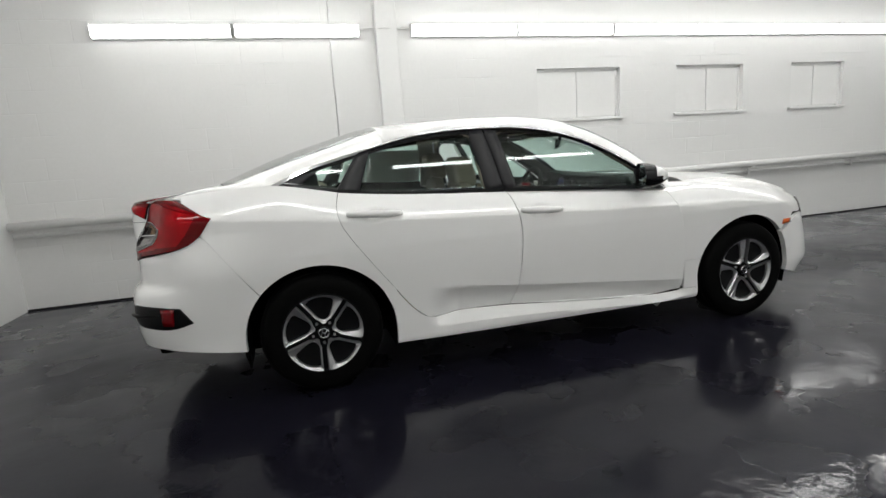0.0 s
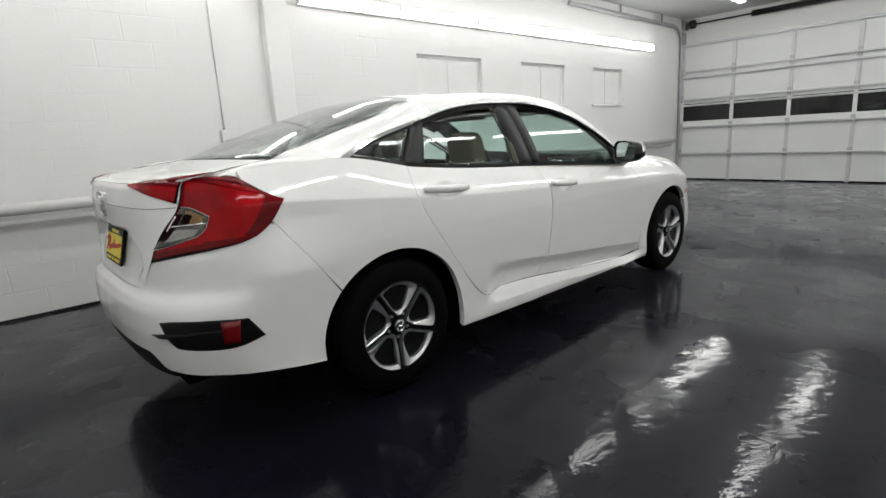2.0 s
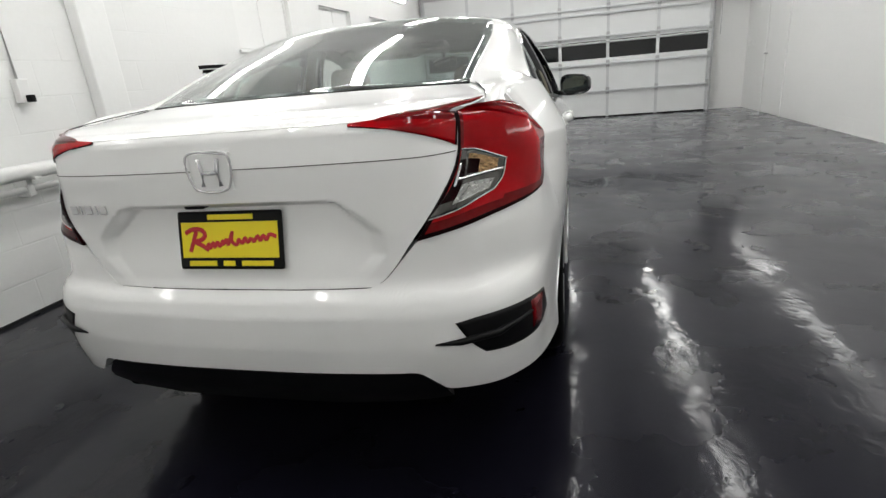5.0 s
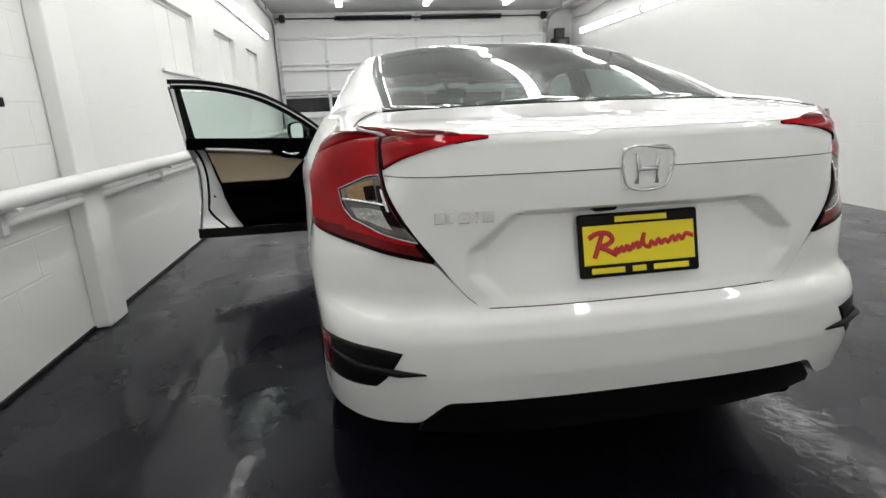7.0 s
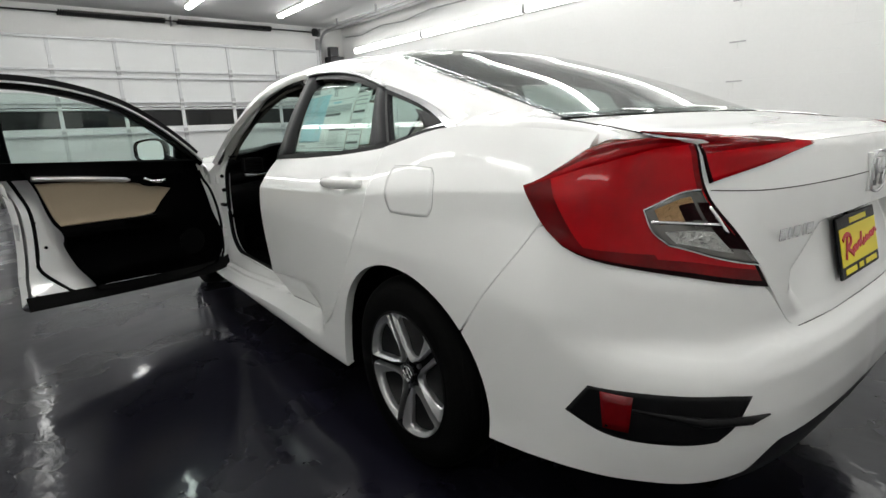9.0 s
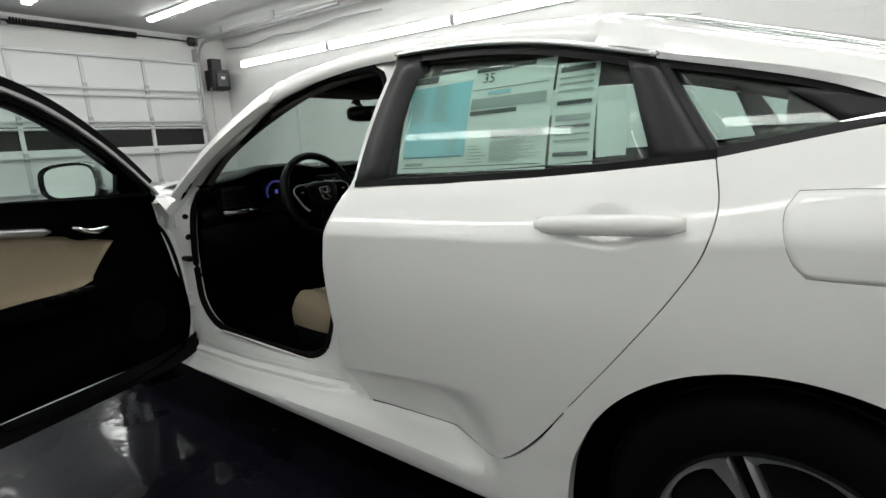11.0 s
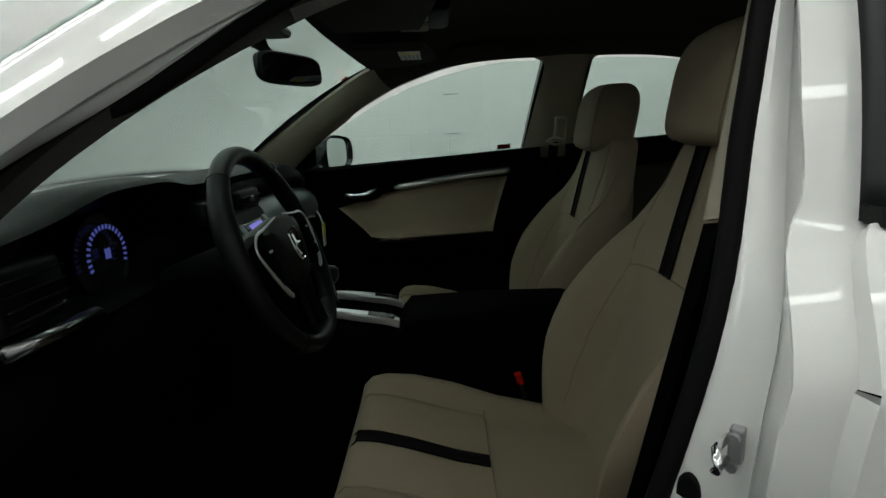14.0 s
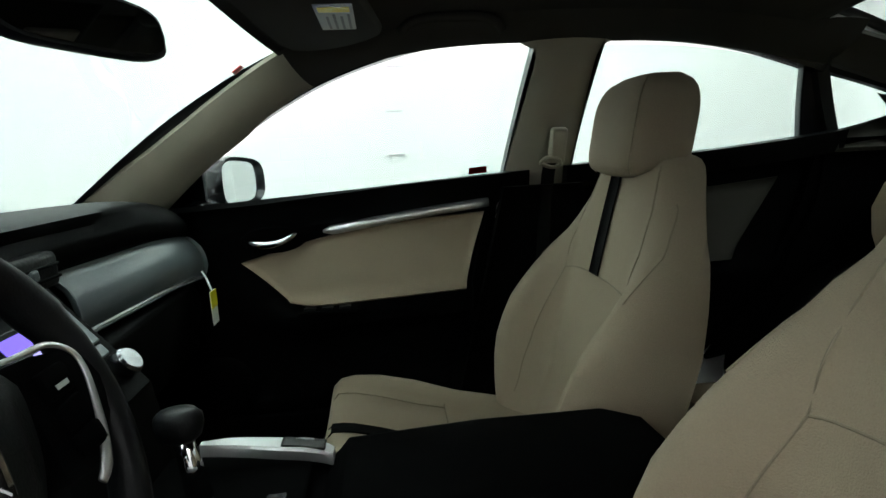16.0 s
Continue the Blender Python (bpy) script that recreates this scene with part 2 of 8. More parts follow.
def wall_with_holes(name, x0, x1, holes, y0, y1, z1, material, axis="y"):
    """A wall along x (axis y) or along y (axis x) with rectangular openings right through it."""
    bm = bmesh.new()
    us = sorted({x0, x1, *[h[0] for h in holes], *[h[1] for h in holes]})
    for a, b in zip(us, us[1:]):
        cuts = sorted((h[2], h[3]) for h in holes if h[0] <= a + 1e-6 and h[1] >= b - 1e-6)
        z = 0.0
        for lo, hi in cuts + [(z1, z1)]:
            if lo > z + 1e-6:
                if axis == "y":
                    add_box(bm, (a, y0, z), (b, y1, lo))
                else:
                    add_box(bm, (y0, a, z), (y1, b, lo))
            z = hi
    bmesh.ops.remove_doubles(bm, verts=bm.verts, dist=1e-4)
    return link_mesh(name, bm, material)


WINDOWS = [(1.41, 2.51), (3.32, 4.35), (5.15, 6.07)]
WZ0, WZ1 = 1.53, 2.11
tagged(wall_with_holes("wall_left", X0 - 0.2, X1 + 0.2, [(a, b, WZ0, WZ1) for a, b in WINDOWS], YL, YL + 0.2, ZC, WALL), "white painted concrete block side wall", "wall", kind="structure")
for i, (a, b) in enumerate(WINDOWS):
    w = thing(f"window_{i + 1}", "old window opening boarded up and painted white", "window", "boarded windows", "structure", at=((a + b) / 2, YL, WZ0))
    off = Vector(w.location)
    bm = bmesh.new()
    mid = (a + b) / 2 - 0.01
    for lo, hi in (((a + 0.03, 0.06, WZ0 + 0.02), (mid - 0.003, 0.075, WZ1 - 0.03)), ((mid + 0.003, 0.058, WZ0 + 0.02), (b - 0.03, 0.075, WZ1 - 0.03))):
        bb = box(Vector((lo[0], YL + lo[1], lo[2])) - off, Vector((hi[0], YL + hi[1], hi[2])) - off, 0.003)
        part("board", bb, SMOOTH_WALL, w)
    fr = bmesh.new()
    for lo, hi in (((a, 0.05, WZ0), (a + 0.03, 0.19, WZ1)), ((b - 0.03, 0.05, WZ0), (b, 0.19, WZ1)), ((a, 0.05, WZ1 - 0.03), (b, 0.19, WZ1)), ((a, 0.075, WZ0), (b, 0.19, WZ0 + 0.02))):
        add_box(fr, Vector((lo[0], YL + lo[1], lo[2])) - off, Vector((hi[0], YL + hi[1], hi[2])) - off)
    part("window_frame", fr, TRIM_WHITE, w)
    part("window_sill", box(Vector((a - 0.04, YL - 0.03, WZ0 - 0.03)) - off, Vector((b + 0.04, YL - 0.001, WZ0)) - off, 0.006), TRIM_WHITE, w)

# pilaster on the left wall, with its fall pipe
tagged(link_mesh("pilaster", box((-0.44, YL - 0.09, 0), (-0.21, YL + 0.001, ZC), 0.012), SMOOTH_WALL), "white painted wall pilaster", "pilaster", kind="structure")
bm = bmesh.new()
add_box(bm, (X0, YL - 0.012, 0.0), (-0.44, YL - 0.0005, 0.018))
add_box(bm, (-0.21, YL - 0.012, 0.0), (X1, YL - 0.0005, 0.018))
tagged(link_mesh("baseboard", bm, DARK_STEEL), "thin dark strip along the foot of the wall", "baseboard", kind="structure")

# pipes along the left wall
rail = thing("wall_pipe", "white painted pipe run on wall brackets with a thinner pipe below", "pipe", at=(2.0, YL - 0.13, 0.82))
part("main_pipe", tube([(-5.99 + 0.03, 0, 0.0), (-1, 0, 0.003), (2, 0, 0), (5.9, 0, 0.0)], 0.043, 14), PIPE_WHITE, rail, smooth=True)
part("thin_pipe", tube([(-5.99 + 0.03, 0.06, -0.1), (5.9, 0.06, -0.1)], 0.02, 10), PIPE_WHITE, rail, smooth=True)
for x in (-4.9, -3.1, -1.3, 0.6, 2.4, 4.2):
    bb = bmesh.new()
    add_box(bb, (x - 0.02, 0.03, -0.14), (x + 0.02, 0.128, 0.02), 0.004)
    add_box(bb, (x - 0.022, -0.046, -0.045), (x + 0.022, 0.05, -0.03), 0.003)
    part("bracket", bb, PIPE_WHITE, rail)

# conduit and outlet
cond = thing("wall_outlet", "white outlet box fed by a thin conduit from above", "outlet", at=(-0.91, YL, 1.2))
part("conduit", tube([(0.0, -0.015, 0.12), (0.0, -0.015, 0.8), (0.02, -0.015, 1.94)], 0.008, 8), PIPE_WHITE, cond, smooth=True)
part("outlet_box", box((-0.035, -0.05, -0.01), (0.035, -0.001, 0.12), 0.006), TRIM_WHITE, cond)
part("plug", box((-0.012, -0.09, -0.01), (0.02, -0.05, 0.03), 0.006), BLACK_PLASTIC, cond)


# ---- strip lights ----
def strip_light(length, tube_material):
    """A wrap-round strip light whose length lies along x, its base at the origin; on a wall the base faces -y, on a ceiling -z."""
    e = thing("strip_light", "lit white fluorescent strip light with a wrap-round diffuser", "lamp", "strip lights")
    body = box((0.003, -0.032, -0.068), (length - 0.003, 0, 0.068), 0.004)
    dif = bmesh.new()
    n = 9
    rows = []
    for x in (0.006, length - 0.006):
        rows.append([dif.verts.new((x, -0.03 - 0.05 * math.sin(math.pi * k / (n - 1)) ** 0.6, 0.056 * math.cos(math.pi * k / (n - 1)))) for k in range(n)])
    for k in range(n - 1):
        dif.faces.new((rows[0][k], rows[0][k + 1], rows[1][k + 1], rows[1][k]))
    dif.faces.new(rows[0]); dif.faces.new(rows[1])
    part("housing", body, LAMP_BODY, e)
    part("diffuser", dif, tube_material, e)
    for x in (0.0, length - 0.012):
        part("end_cap", box((x, -0.083, -0.06), (x + 0.012, 0, 0.06), 0.004), LAMP_BODY, e)
    return e


L0 = strip_light(1.22, TUBE)
L0.matrix_basis = pose(-3.06, YL, 2.53)
for x in (-1.82, -0.06, 1.165, 2.40, 3.56, 4.72, 5.85):
    copy_thing(L0, pose(x, YL, 2.53))
for x in (7.87 - 1.22 * k - (0.05 if k > 1 else 0) - (0.05 if k > 3 else 0) for k in range(9)):
    copy_thing(L0, pose(x, YR, 2.62, 0, 0, 180))
L1 = strip_light(1.22, TUBE_HIGH)
L1.matrix_basis = pose(7.5 - 1.22, 0.82, ZC, 90, 0, 0)
for y in (0.82, -0.85, -2.45):
    for k in range(4):
        if k or y < 0:
            copy_thing(L1, pose(7.5 - 1.22 - 2.75 * k, y, ZC, 90, 0, 0))
        copy_thing(L1, pose(7.5 - 2.44 - 2.75 * k, y, ZC, 90, 0, 0))
tagged(link_mesh("light_cable", tube([(-0.6, YL - 0.02, 2.55), (-0.35, YL - 0.105, 2.54), (-0.06, YL - 0.02, 2.55)], 0.008, 6), PIPE_WHITE, smooth=True), "white cable joining two strip lights", "cable")

# ---- garage door end ----
GD = 8.32
DY0, DY1 = -3.55, 2.12
tagged(wall_with_holes("wall_front", YR, YL, [(DY0, DY1, 0.0, 2.66)], X1, X1 + 0.2, ZC, SMOOTH_WALL, axis="x"), "grey-white wall round the roll-up door", "wall", kind="structure")
gd = thing("door_1", "closed white sectional garage door with grey rails and a row of dark windows", "garage door", kind="structure", at=(GD, (DY0 + DY1) / 2, 0))
goff = Vector(gd.location)
col = (DY1 - DY0) / 6
sec = 2.66 / 5
for s in range(5):
    z0, z1 = s * sec + 0.004, (s + 1) * sec - 0.004
    for c in range(6):
        y0, y1 = DY0 + c * col + 0.03, DY0 + (c + 1) * col - 0.03
        if s == 2:
            for lo, hi in ((z0, 1.17), (1.51, z1)):
                part("panel", box(Vector((GD, y0, lo)) - goff, Vector((GD + 0.04, y1, hi)) - goff, 0.003), DOOR_PANEL, gd)
            part("pane", box(Vector((GD + 0.015, y0, 1.17)) - goff, Vector((GD + 0.025, y1, 1.51)) - goff), NIGHT_GLASS, gd, "black night-dark window pane")
            part("glazing_bar", box(Vector((GD - 0.005, y0, 1.455)) - goff, Vector((GD + 0.014, y1, 1.478)) - goff, 0.003), DOOR_PANEL, gd)
        else:
            part("panel", box(Vector((GD, y0, z0)) - goff, Vector((GD + 0.04, y1, z1)) - goff, 0.003), DOOR_PANEL, gd)
    for c in range(7):
        y = DY0 + c * col
        part("stile", box(Vector((GD - 0.012, y - 0.03, z0)) - goff, Vector((GD + 0.04, y + 0.03, z1)) - goff, 0.004), DOOR_RIB if s != 2 else DOOR_PANEL, gd)
        if s < 4:
            part("hinge", box(Vector((GD - 0.035, y - 0.035, z1 - 0.06)) - goff, Vector((GD - 0.013, y + 0.035, z1 + 0.07)) - goff, 0.004), STEEL, gd)
    if s < 4:
        for dz in (0.0, -0.11):
            if dz == 0 or s in (2, 3):
                part("strut", box(Vector((GD - 0.05, DY0 + 0.02, z1 - 0.02 + dz)) - goff, Vector((GD - 0.014, DY1 - 0.02, z1 + 0.012 + dz)) - goff, 0.004), DOOR_RIB, gd)
part("strut", box(Vector((GD - 0.05, DY0 + 0.02, 2.6)) - goff, Vector((GD - 0.014, DY1 - 0.02, 2.64)) - goff, 0.004), DOOR_RIB, gd)
part("bottom_seal", box(Vector((GD - 0.01, DY0, 0.0)) - goff, Vector((GD + 0.045, DY1, 0.025)) - goff, 0.004), RUBBER, gd, "black rubber seal")

# tracks at both sides
for y, s in ((DY1 + 0.04, 1), (DY0 - 0.04, -1)):
    tr = thing("door_track", "galvanised steel track that carries the sectional door", "track", "door tracks", at=(GD, y, 0))
    pts = [(-0.02, 0, 0.001), (-0.02, 0, 2.6)] + [(-0.02 - 0.38 * (1 - math.cos(a)), 0, 2.6 + 0.38 * math.sin(a)) for a in (0.4, 0.8, 1.2, 1.57)] + [(-3.9, 0, 3.0)]
    part("rail", tube(pts, 0.035, 8, flat=0.6, up=(0, 1, 0)), STEEL, tr, smooth=40)
    part("jamb_angle", box((0.0, -0.02 if s < 0 else 0.0, 0.0), (0.17, 0.0 if s < 0 else 0.02, 2.9), 0.002), STEEL, tr)
    for x in (-0.9, -2.4, -3.85):
        part("hanger", box((x - 0.02, -0.012, 3.02), (x + 0.02, 0.012, ZC), 0.002), STEEL, tr)

# spring shaft above the door
sh = thing("spring_shaft", "steel torsion shaft with two dark coil springs and end drums", "shaft", at=(X1 - 0.12, -0.75, 3.02))
part("shaft", tube([(0, -2.9, 0), (0, 2.9, 0)], 0.014, 8), DARK_STEEL, sh, smooth=True)
for y0, y1 in ((0.1, 1.7), (-1.85, -0.1)):
    bm = bmesh.new()
    turns = 46
    add_tube(bm, [(0.042 * math.cos(a), y0 + (y1 - y0) * a / (2 * math.pi * turns), 0.042 * math.sin(a)) for a in np.linspace(0, 2 * math.pi * turns, turns * 9)], 0.014, 5)
    part("spring", bm, DARK_STEEL, sh, "dark oiled coil spring", smooth=True)
for y in (-2.8, 2.75):
    part("drum", tube([(0, y - 0.06, 0), (0, y - 0.04, 0), (0, y + 0.04, 0), (0, y + 0.06, 0)], [0.05, 0.08, 0.08, 0.05], 14), DARK_STEEL, sh, smooth=40)
for y in (-2.9, 0.0, 2.88):
    part("bearing_plate", box((-0.05, y - 0.006, -0.08), (0.119, y + 0.006, 0.08), 0.003), STEEL, sh)

# opener
op = thing("door_opener", "dark grey wall-mounted garage door opener with a chain guard", "motor", at=(GD - 0.12, -3.86, 2.1))
part("motor_box", box((-0.16, -0.18, 0.05), (0.14, 0.16, 0.42), 0.03, 3), DARK_STEEL, op, smooth=40)
part("cover", box((-0.2, -0.12, 0.1), (-0.155, 0.1, 0.34), 0.015), mat("grey_plastic", (0.06, 0.06, 0.065), 0.5), op)
part("label_plate", box((-0.204, -0.05, 0.24), (-0.2005, 0.03, 0.29)), TRIM_WHITE, op)
part("mount", box((-0.05, -0.1, 0.4), (0.1, 0.1, 0.62), 0.01), DARK_STEEL, op)
part("wall_arm", box((0.1, -0.05, 0.2), (0.3, 0.05, 0.26), 0.005), STEEL, op)
part("pull_chain", tube([(-0.05, 0.17, 0.1), (-0.05, 0.175, -0.7)], 0.006, 6), STEEL, op)

# right wall fittings
d2 = thing("door_2", "flush white painted door in the side wall, closed", "door", kind="structure", at=(6.9, YR, 0))
part("leaf", box((-0.43, -0.03, 0.01), (0.43, 0.012, 2.05), 0.003), TRIM_WHITE, d2)
for lo, hi in (((-0.5, 0.0005, 0), (-0.437, 0.02, 2.11)), ((0.437, 0.0005, 0), (0.5, 0.02, 2.11)), ((-0.437, 0.0005, 2.057), (0.437, 0.02, 2.11))):
    part("door_frame", box(lo, hi, 0.003), SMOOTH_WALL, d2)
part("drip_strip", box((-0.45, 0.02, 2.06), (0.44, 0.03, 2.072)), DARK_STEEL, d2)
part("door_handle", tube([(0.36, 0.012, 1.0), (0.36, 0.06, 1.0), (0.27, 0.06, 1.0)], 0.011, 8), STEEL, d2, smooth=True)
for x, z, w in ((7.93, 1.86, 0.04), (8.28, 1.2, 0.045), (8.05, 1.2, 0.045)):
    sw = thing("wall_switch", "small white switch plate on the side wall", "switch", "switch plates", at=(x, YR, z))
    part("plate", box((-w, 0.0005, -0.06), (w, 0.012, 0.06), 0.004), TRIM_WHITE, sw)
    part("rocker", box((-0.012, 0.012, -0.025), (0.012, 0.02, 0.025), 0.003), LAMP_BODY, sw)
for z in (2.2, 1.8, 1.41, 1.02):
    mk = thing("wall_anchor", "painted-over metal anchor embedded in the block wall", "anchor", "wall anchors", at=(-0.03, YR, z))
    part("strap", box((-0.085, 0.0005, -0.006), (0.07, 0.02, 0.006), 0.002), STEEL, mk)
    part("tab", box((-0.01, 0.0005, -0.07), (0.012, 0.01, -0.006), 0.002), PIPE_WHITE, mk)
for y, z, r in ((-3.9, 3.1, 0.025), (-3.72, 3.08, 0.018)):
    tagged(link_mesh("ceiling_conduit", tube([(X0, y, z + 0.02), (2, y, z), (X1, y, z + 0.02)], r, 8), PIPE_WHITE, smooth=True), "painted conduit run under the ceiling", "conduit", "ceiling conduits")
cable = [(8.3, YR + 0.03, 2.95), (7.6, YR + 0.03, 2.9), (6.8, YR + 0.03, 2.98), (6.0, YR + 0.03, 2.93), (5.2, YR + 0.03, 3.0), (4.2, YR + 0.03, 2.97)]
tagged(link_mesh("ceiling_cable", tube(cable, 0.011, 6), STEEL, smooth=True), "loose grey cable slung along the top of the wall", "cable")
# ---- the car: materials ----
PAINT = mat("white_car_paint", (0.88, 0.88, 0.87), rough=0.34, coat=1.0, coat_ior=1.6)
CHROME = mat("chrome", (0.75, 0.75, 0.76), rough=0.08, metal=1.0)
SATIN = mat("satin_silver", (0.62, 0.62, 0.63), rough=0.3, metal=0.9, stain=0.08, stain_size=20)
GLOSS_BLACK = mat("gloss_black_trim", (0.005, 0.005, 0.006), rough=0.2, ior=1.4)
BLACK_FILM = mat("pillar_film", (0.009, 0.009, 0.011), rough=0.38, ior=1.4)
WELL = mat("wheel_well_liner", (0.002, 0.002, 0.002), ior=1.1, rough=0.9, bump=0.2, bump_size=50)
TYRE = mat("tyre_rubber", (0.003, 0.003, 0.003), ior=1.13, rough=0.65, stain=0.3, stain_size=12, bump=0.1, bump_size=120)
RED_LENS = mat("red_tail_lens", (0.32, 0.001, 0.004), rough=0.05, stain=1.3, stain_size=9, ior=1.3)
DARK_RED = mat("dark_red_lens", (0.12, 0.0, 0.001), rough=0.05, stain=1.6, stain_size=12, ior=1.3)
CLEAR_LENS = mat("clear_reverse_lens", (0.10, 0.095, 0.09), rough=0.25, metal=0.6, coat=0.5, stain=1.9, stain_size=17)
AMBER = mat("amber_marker_lens", (0.75, 0.13, 0.01), rough=0.15, coat=1.0)
CAR_GLASS = glass_mat("car_glass", (0.88, 0.955, 0.93), 0.985)
REAR_GLASS = glass_mat("rear_window_glass", (0.90, 0.95, 0.93), 0.97, 0.19)
MIRROR = mat("mirror_glass", (0.85, 0.88, 0.88), rough=0.02, metal=1.0)
YELLOW = mat("yellow_plate", (0.86, 0.72, 0.01), rough=0.4)
RED_INK = mat("red_print", (0.55, 0.02, 0.03), rough=0.4)


# ---- curves and patches ----
def smooth_line(pts, n):
    """n points evenly along a Catmull-Rom line through pts (2D or 3D)."""
    p = np.array(pts, float)
    if len(p) == 2:
        return p[0] + (p[1] - p[0]) * np.linspace(0, 1, n)[:, None]
    q = np.vstack([2 * p[0] - p[1], p, 2 * p[-1] - p[-2]])
    out = []
    for i in range(1, len(q) - 2):
        t = np.linspace(0, 1, 14, endpoint=False)[:, None]
        d1 = max(np.linalg.norm(q[i + 1] - q[i]), 1e-6)
        d0 = max(np.linalg.norm(q[i] - q[i - 1]), 1e-6)
        d2 = max(np.linalg.norm(q[i + 2] - q[i + 1]), 1e-6)
        m1 = ((q[i + 1] - q[i]) / d1 + (q[i] - q[i - 1]) / d0) / 2 * d1
        m2 = ((q[i + 2] - q[i + 1]) / d2 + (q[i + 1] - q[i]) / d1) / 2 * d1
        out.append((2 * t**3 - 3 * t**2 + 1) * q[i] + (t**3 - 2 * t**2 + t) * m1 + (-2 * t**3 + 3 * t**2) * q[i + 1] + (t**3 - t**2) * m2)
    out.append(p[-1:])
    return even(np.vstack(out), n)


def even(p, n):
    """The polyline p, sampled n times at even arc length."""
    p = np.array(p, float)
    s = np.r_[0, np.cumsum(np.linalg.norm(np.diff(p, axis=0), axis=1))]
    return np.stack([np.interp(np.linspace(0, s[-1], n), s, p[:, k]) for k in range(p.shape[1])], 1)


def fx(*pts):
    """A smooth function of one number through points."""
    line = smooth_line(pts, 200)
    return lambda x: np.interp(x, line[:, 0], line[:, 1])


def lin(*pts):
    a = np.array(pts, float)
    return lambda x: np.interp(x, a[:, 0], a[:, 1])


def coons(bottom, right, top, left, nu, nv, raw=False):
    """A grid of nu x nv points filling four edges: bottom and top run the same way, left and right run upward."""
    pick = (lambda e, n: even(e, n)) if raw else smooth_line
    b, t = pick(bottom, nu), pick(top, nu)
    l, r = pick(left, nv), pick(right, nv)
    u = np.linspace(0, 1, nu)[:, None, None]
    v = np.linspace(0, 1, nv)[None, :, None]
    b, t, l, r = b[:, None], t[:, None], l[None], r[None]
    return (1 - v) * b + v * t + (1 - u) * l + u * r - ((1 - u) * (1 - v) * b[0] + u * (1 - v) * b[-1] + (1 - u) * v * t[0] + u * v * t[-1])


def grid_normals(g):
    du = np.gradient(g, axis=0)
    dv = np.gradient(g, axis=1)
    n = np.cross(du, dv)
    n /= np.maximum(np.linalg.norm(n, axis=2, keepdims=True), 1e-9)
    c = np.array([g[..., 0].mean() * 0.7, 0.0, 0.55])
    if ((g - c) * n).sum() < 0:
        n = -n
    return n


def add_grid(bm, g, flange=0.014, gap=0.002, mat_index=0, thick=0.0, top=None, foot=None):
    """A sheet over the grid g, its edges turned inward by flange (by top and foot at the upper and lower edges); thick closes it into a solid."""
    g = np.array(g, float)
    nrm = grid_normals(g)
    if gap:
        h = g.copy()
        for a, b in ((0, 1), (-1, -2)):
            for ax in (0, 1):
                e = h[a] if ax == 0 else h[:, a]
                f = g[b] if ax == 0 else g[:, b]
                d = f - (g[a] if ax == 0 else g[:, a])
                ln = np.maximum(np.linalg.norm(d, axis=1, keepdims=True), 1e-6)
                e += d / ln * np.minimum(gap, ln * 0.4)
        g = h
    nu, nv = g.shape[:2]
    vs = [[bm.verts.new(g[i, j]) for j in range(nv)] for i in range(nu)]
    for i in range(nu - 1):
        for j in range(nv - 1):
            bm.faces.new((vs[i][j], vs[i + 1][j], vs[i + 1][j + 1], vs[i][j + 1])).material_index = mat_index
    d = thick or flange
    if not d:
        return vs
    ring = [(i, 0) for i in range(nu)] + [(nu - 1, j) for j in range(1, nv)] + [(i, nv - 1) for i in range(nu - 2, -1, -1)] + [(0, j) for j in range(nv - 2, 0, -1)]
    if thick:
        back = [[bm.verts.new(g[i, j] - nrm[i, j] * d) for j in range(nv)] for i in range(nu)]
        for i in range(nu - 1):
            for j in range(nv - 1):
                bm.faces.new((back[i][j], back[i][j + 1], back[i + 1][j + 1], back[i + 1][j])).material_index = mat_index
        low = [back[i][j] for i, j in ring]
    else:
        low = [bm.verts.new(g[i, j] - nrm[i, j] * (top if top and j == nv - 1 else foot if foot and j == 0 else d)) for i, j in ring]
    for k in range(len(ring)):
        a, b = ring[k], ring[(k + 1) % len(ring)]
        bm.faces.new((vs[a[0]][a[1]], vs[b[0]][b[1]], low[(k + 1) % len(ring)], low[k])).material_index = mat_index
    return vs


def sheet(g, flange=0.014, gap=0.002, thick=0.0, top=None, foot=None):
    bm = bmesh.new()
    add_grid(bm, g, flange, gap, 0, thick, top, foot)
    return bm


# ---- the body surface: a plan line, and how far the skin stands in from it at each height ----
PLAN = smooth_line([(-2.335, 0), (-2.328, 0.28), (-2.295, 0.52), (-2.225, 0.69), (-2.10, 0.785), (-1.9, 0.832), (-1.6, 0.865), (-1.2, 0.88), (-0.6, 0.882), (0, 0.88), (0.8, 0.878), (1.35, 0.872), (1.7, 0.835),
                    (1.95, 0.755), (2.13, 0.60), (2.225, 0.35), (2.265, 0)], 500)
PLAN_S = np.r_[0, np.cumsum(np.linalg.norm(np.diff(PLAN, axis=0), axis=1))]
PLAN_S -= np.interp(0, PLAN[:, 0], PLAN_S)          # 0 where x is 0
REAR_END, FRONT_END = PLAN_S[0], PLAN_S[-1]
_t = np.gradient(PLAN, axis=0)
PLAN_N = np.stack([-_t[:, 1], _t[:, 0]], 1) / np.linalg.norm(_t, axis=1, keepdims=True)


def ux(x):
    """Along the plan line: where its side is at x."""
    return float(np.interp(x, PLAN[:, 0], PLAN_S))


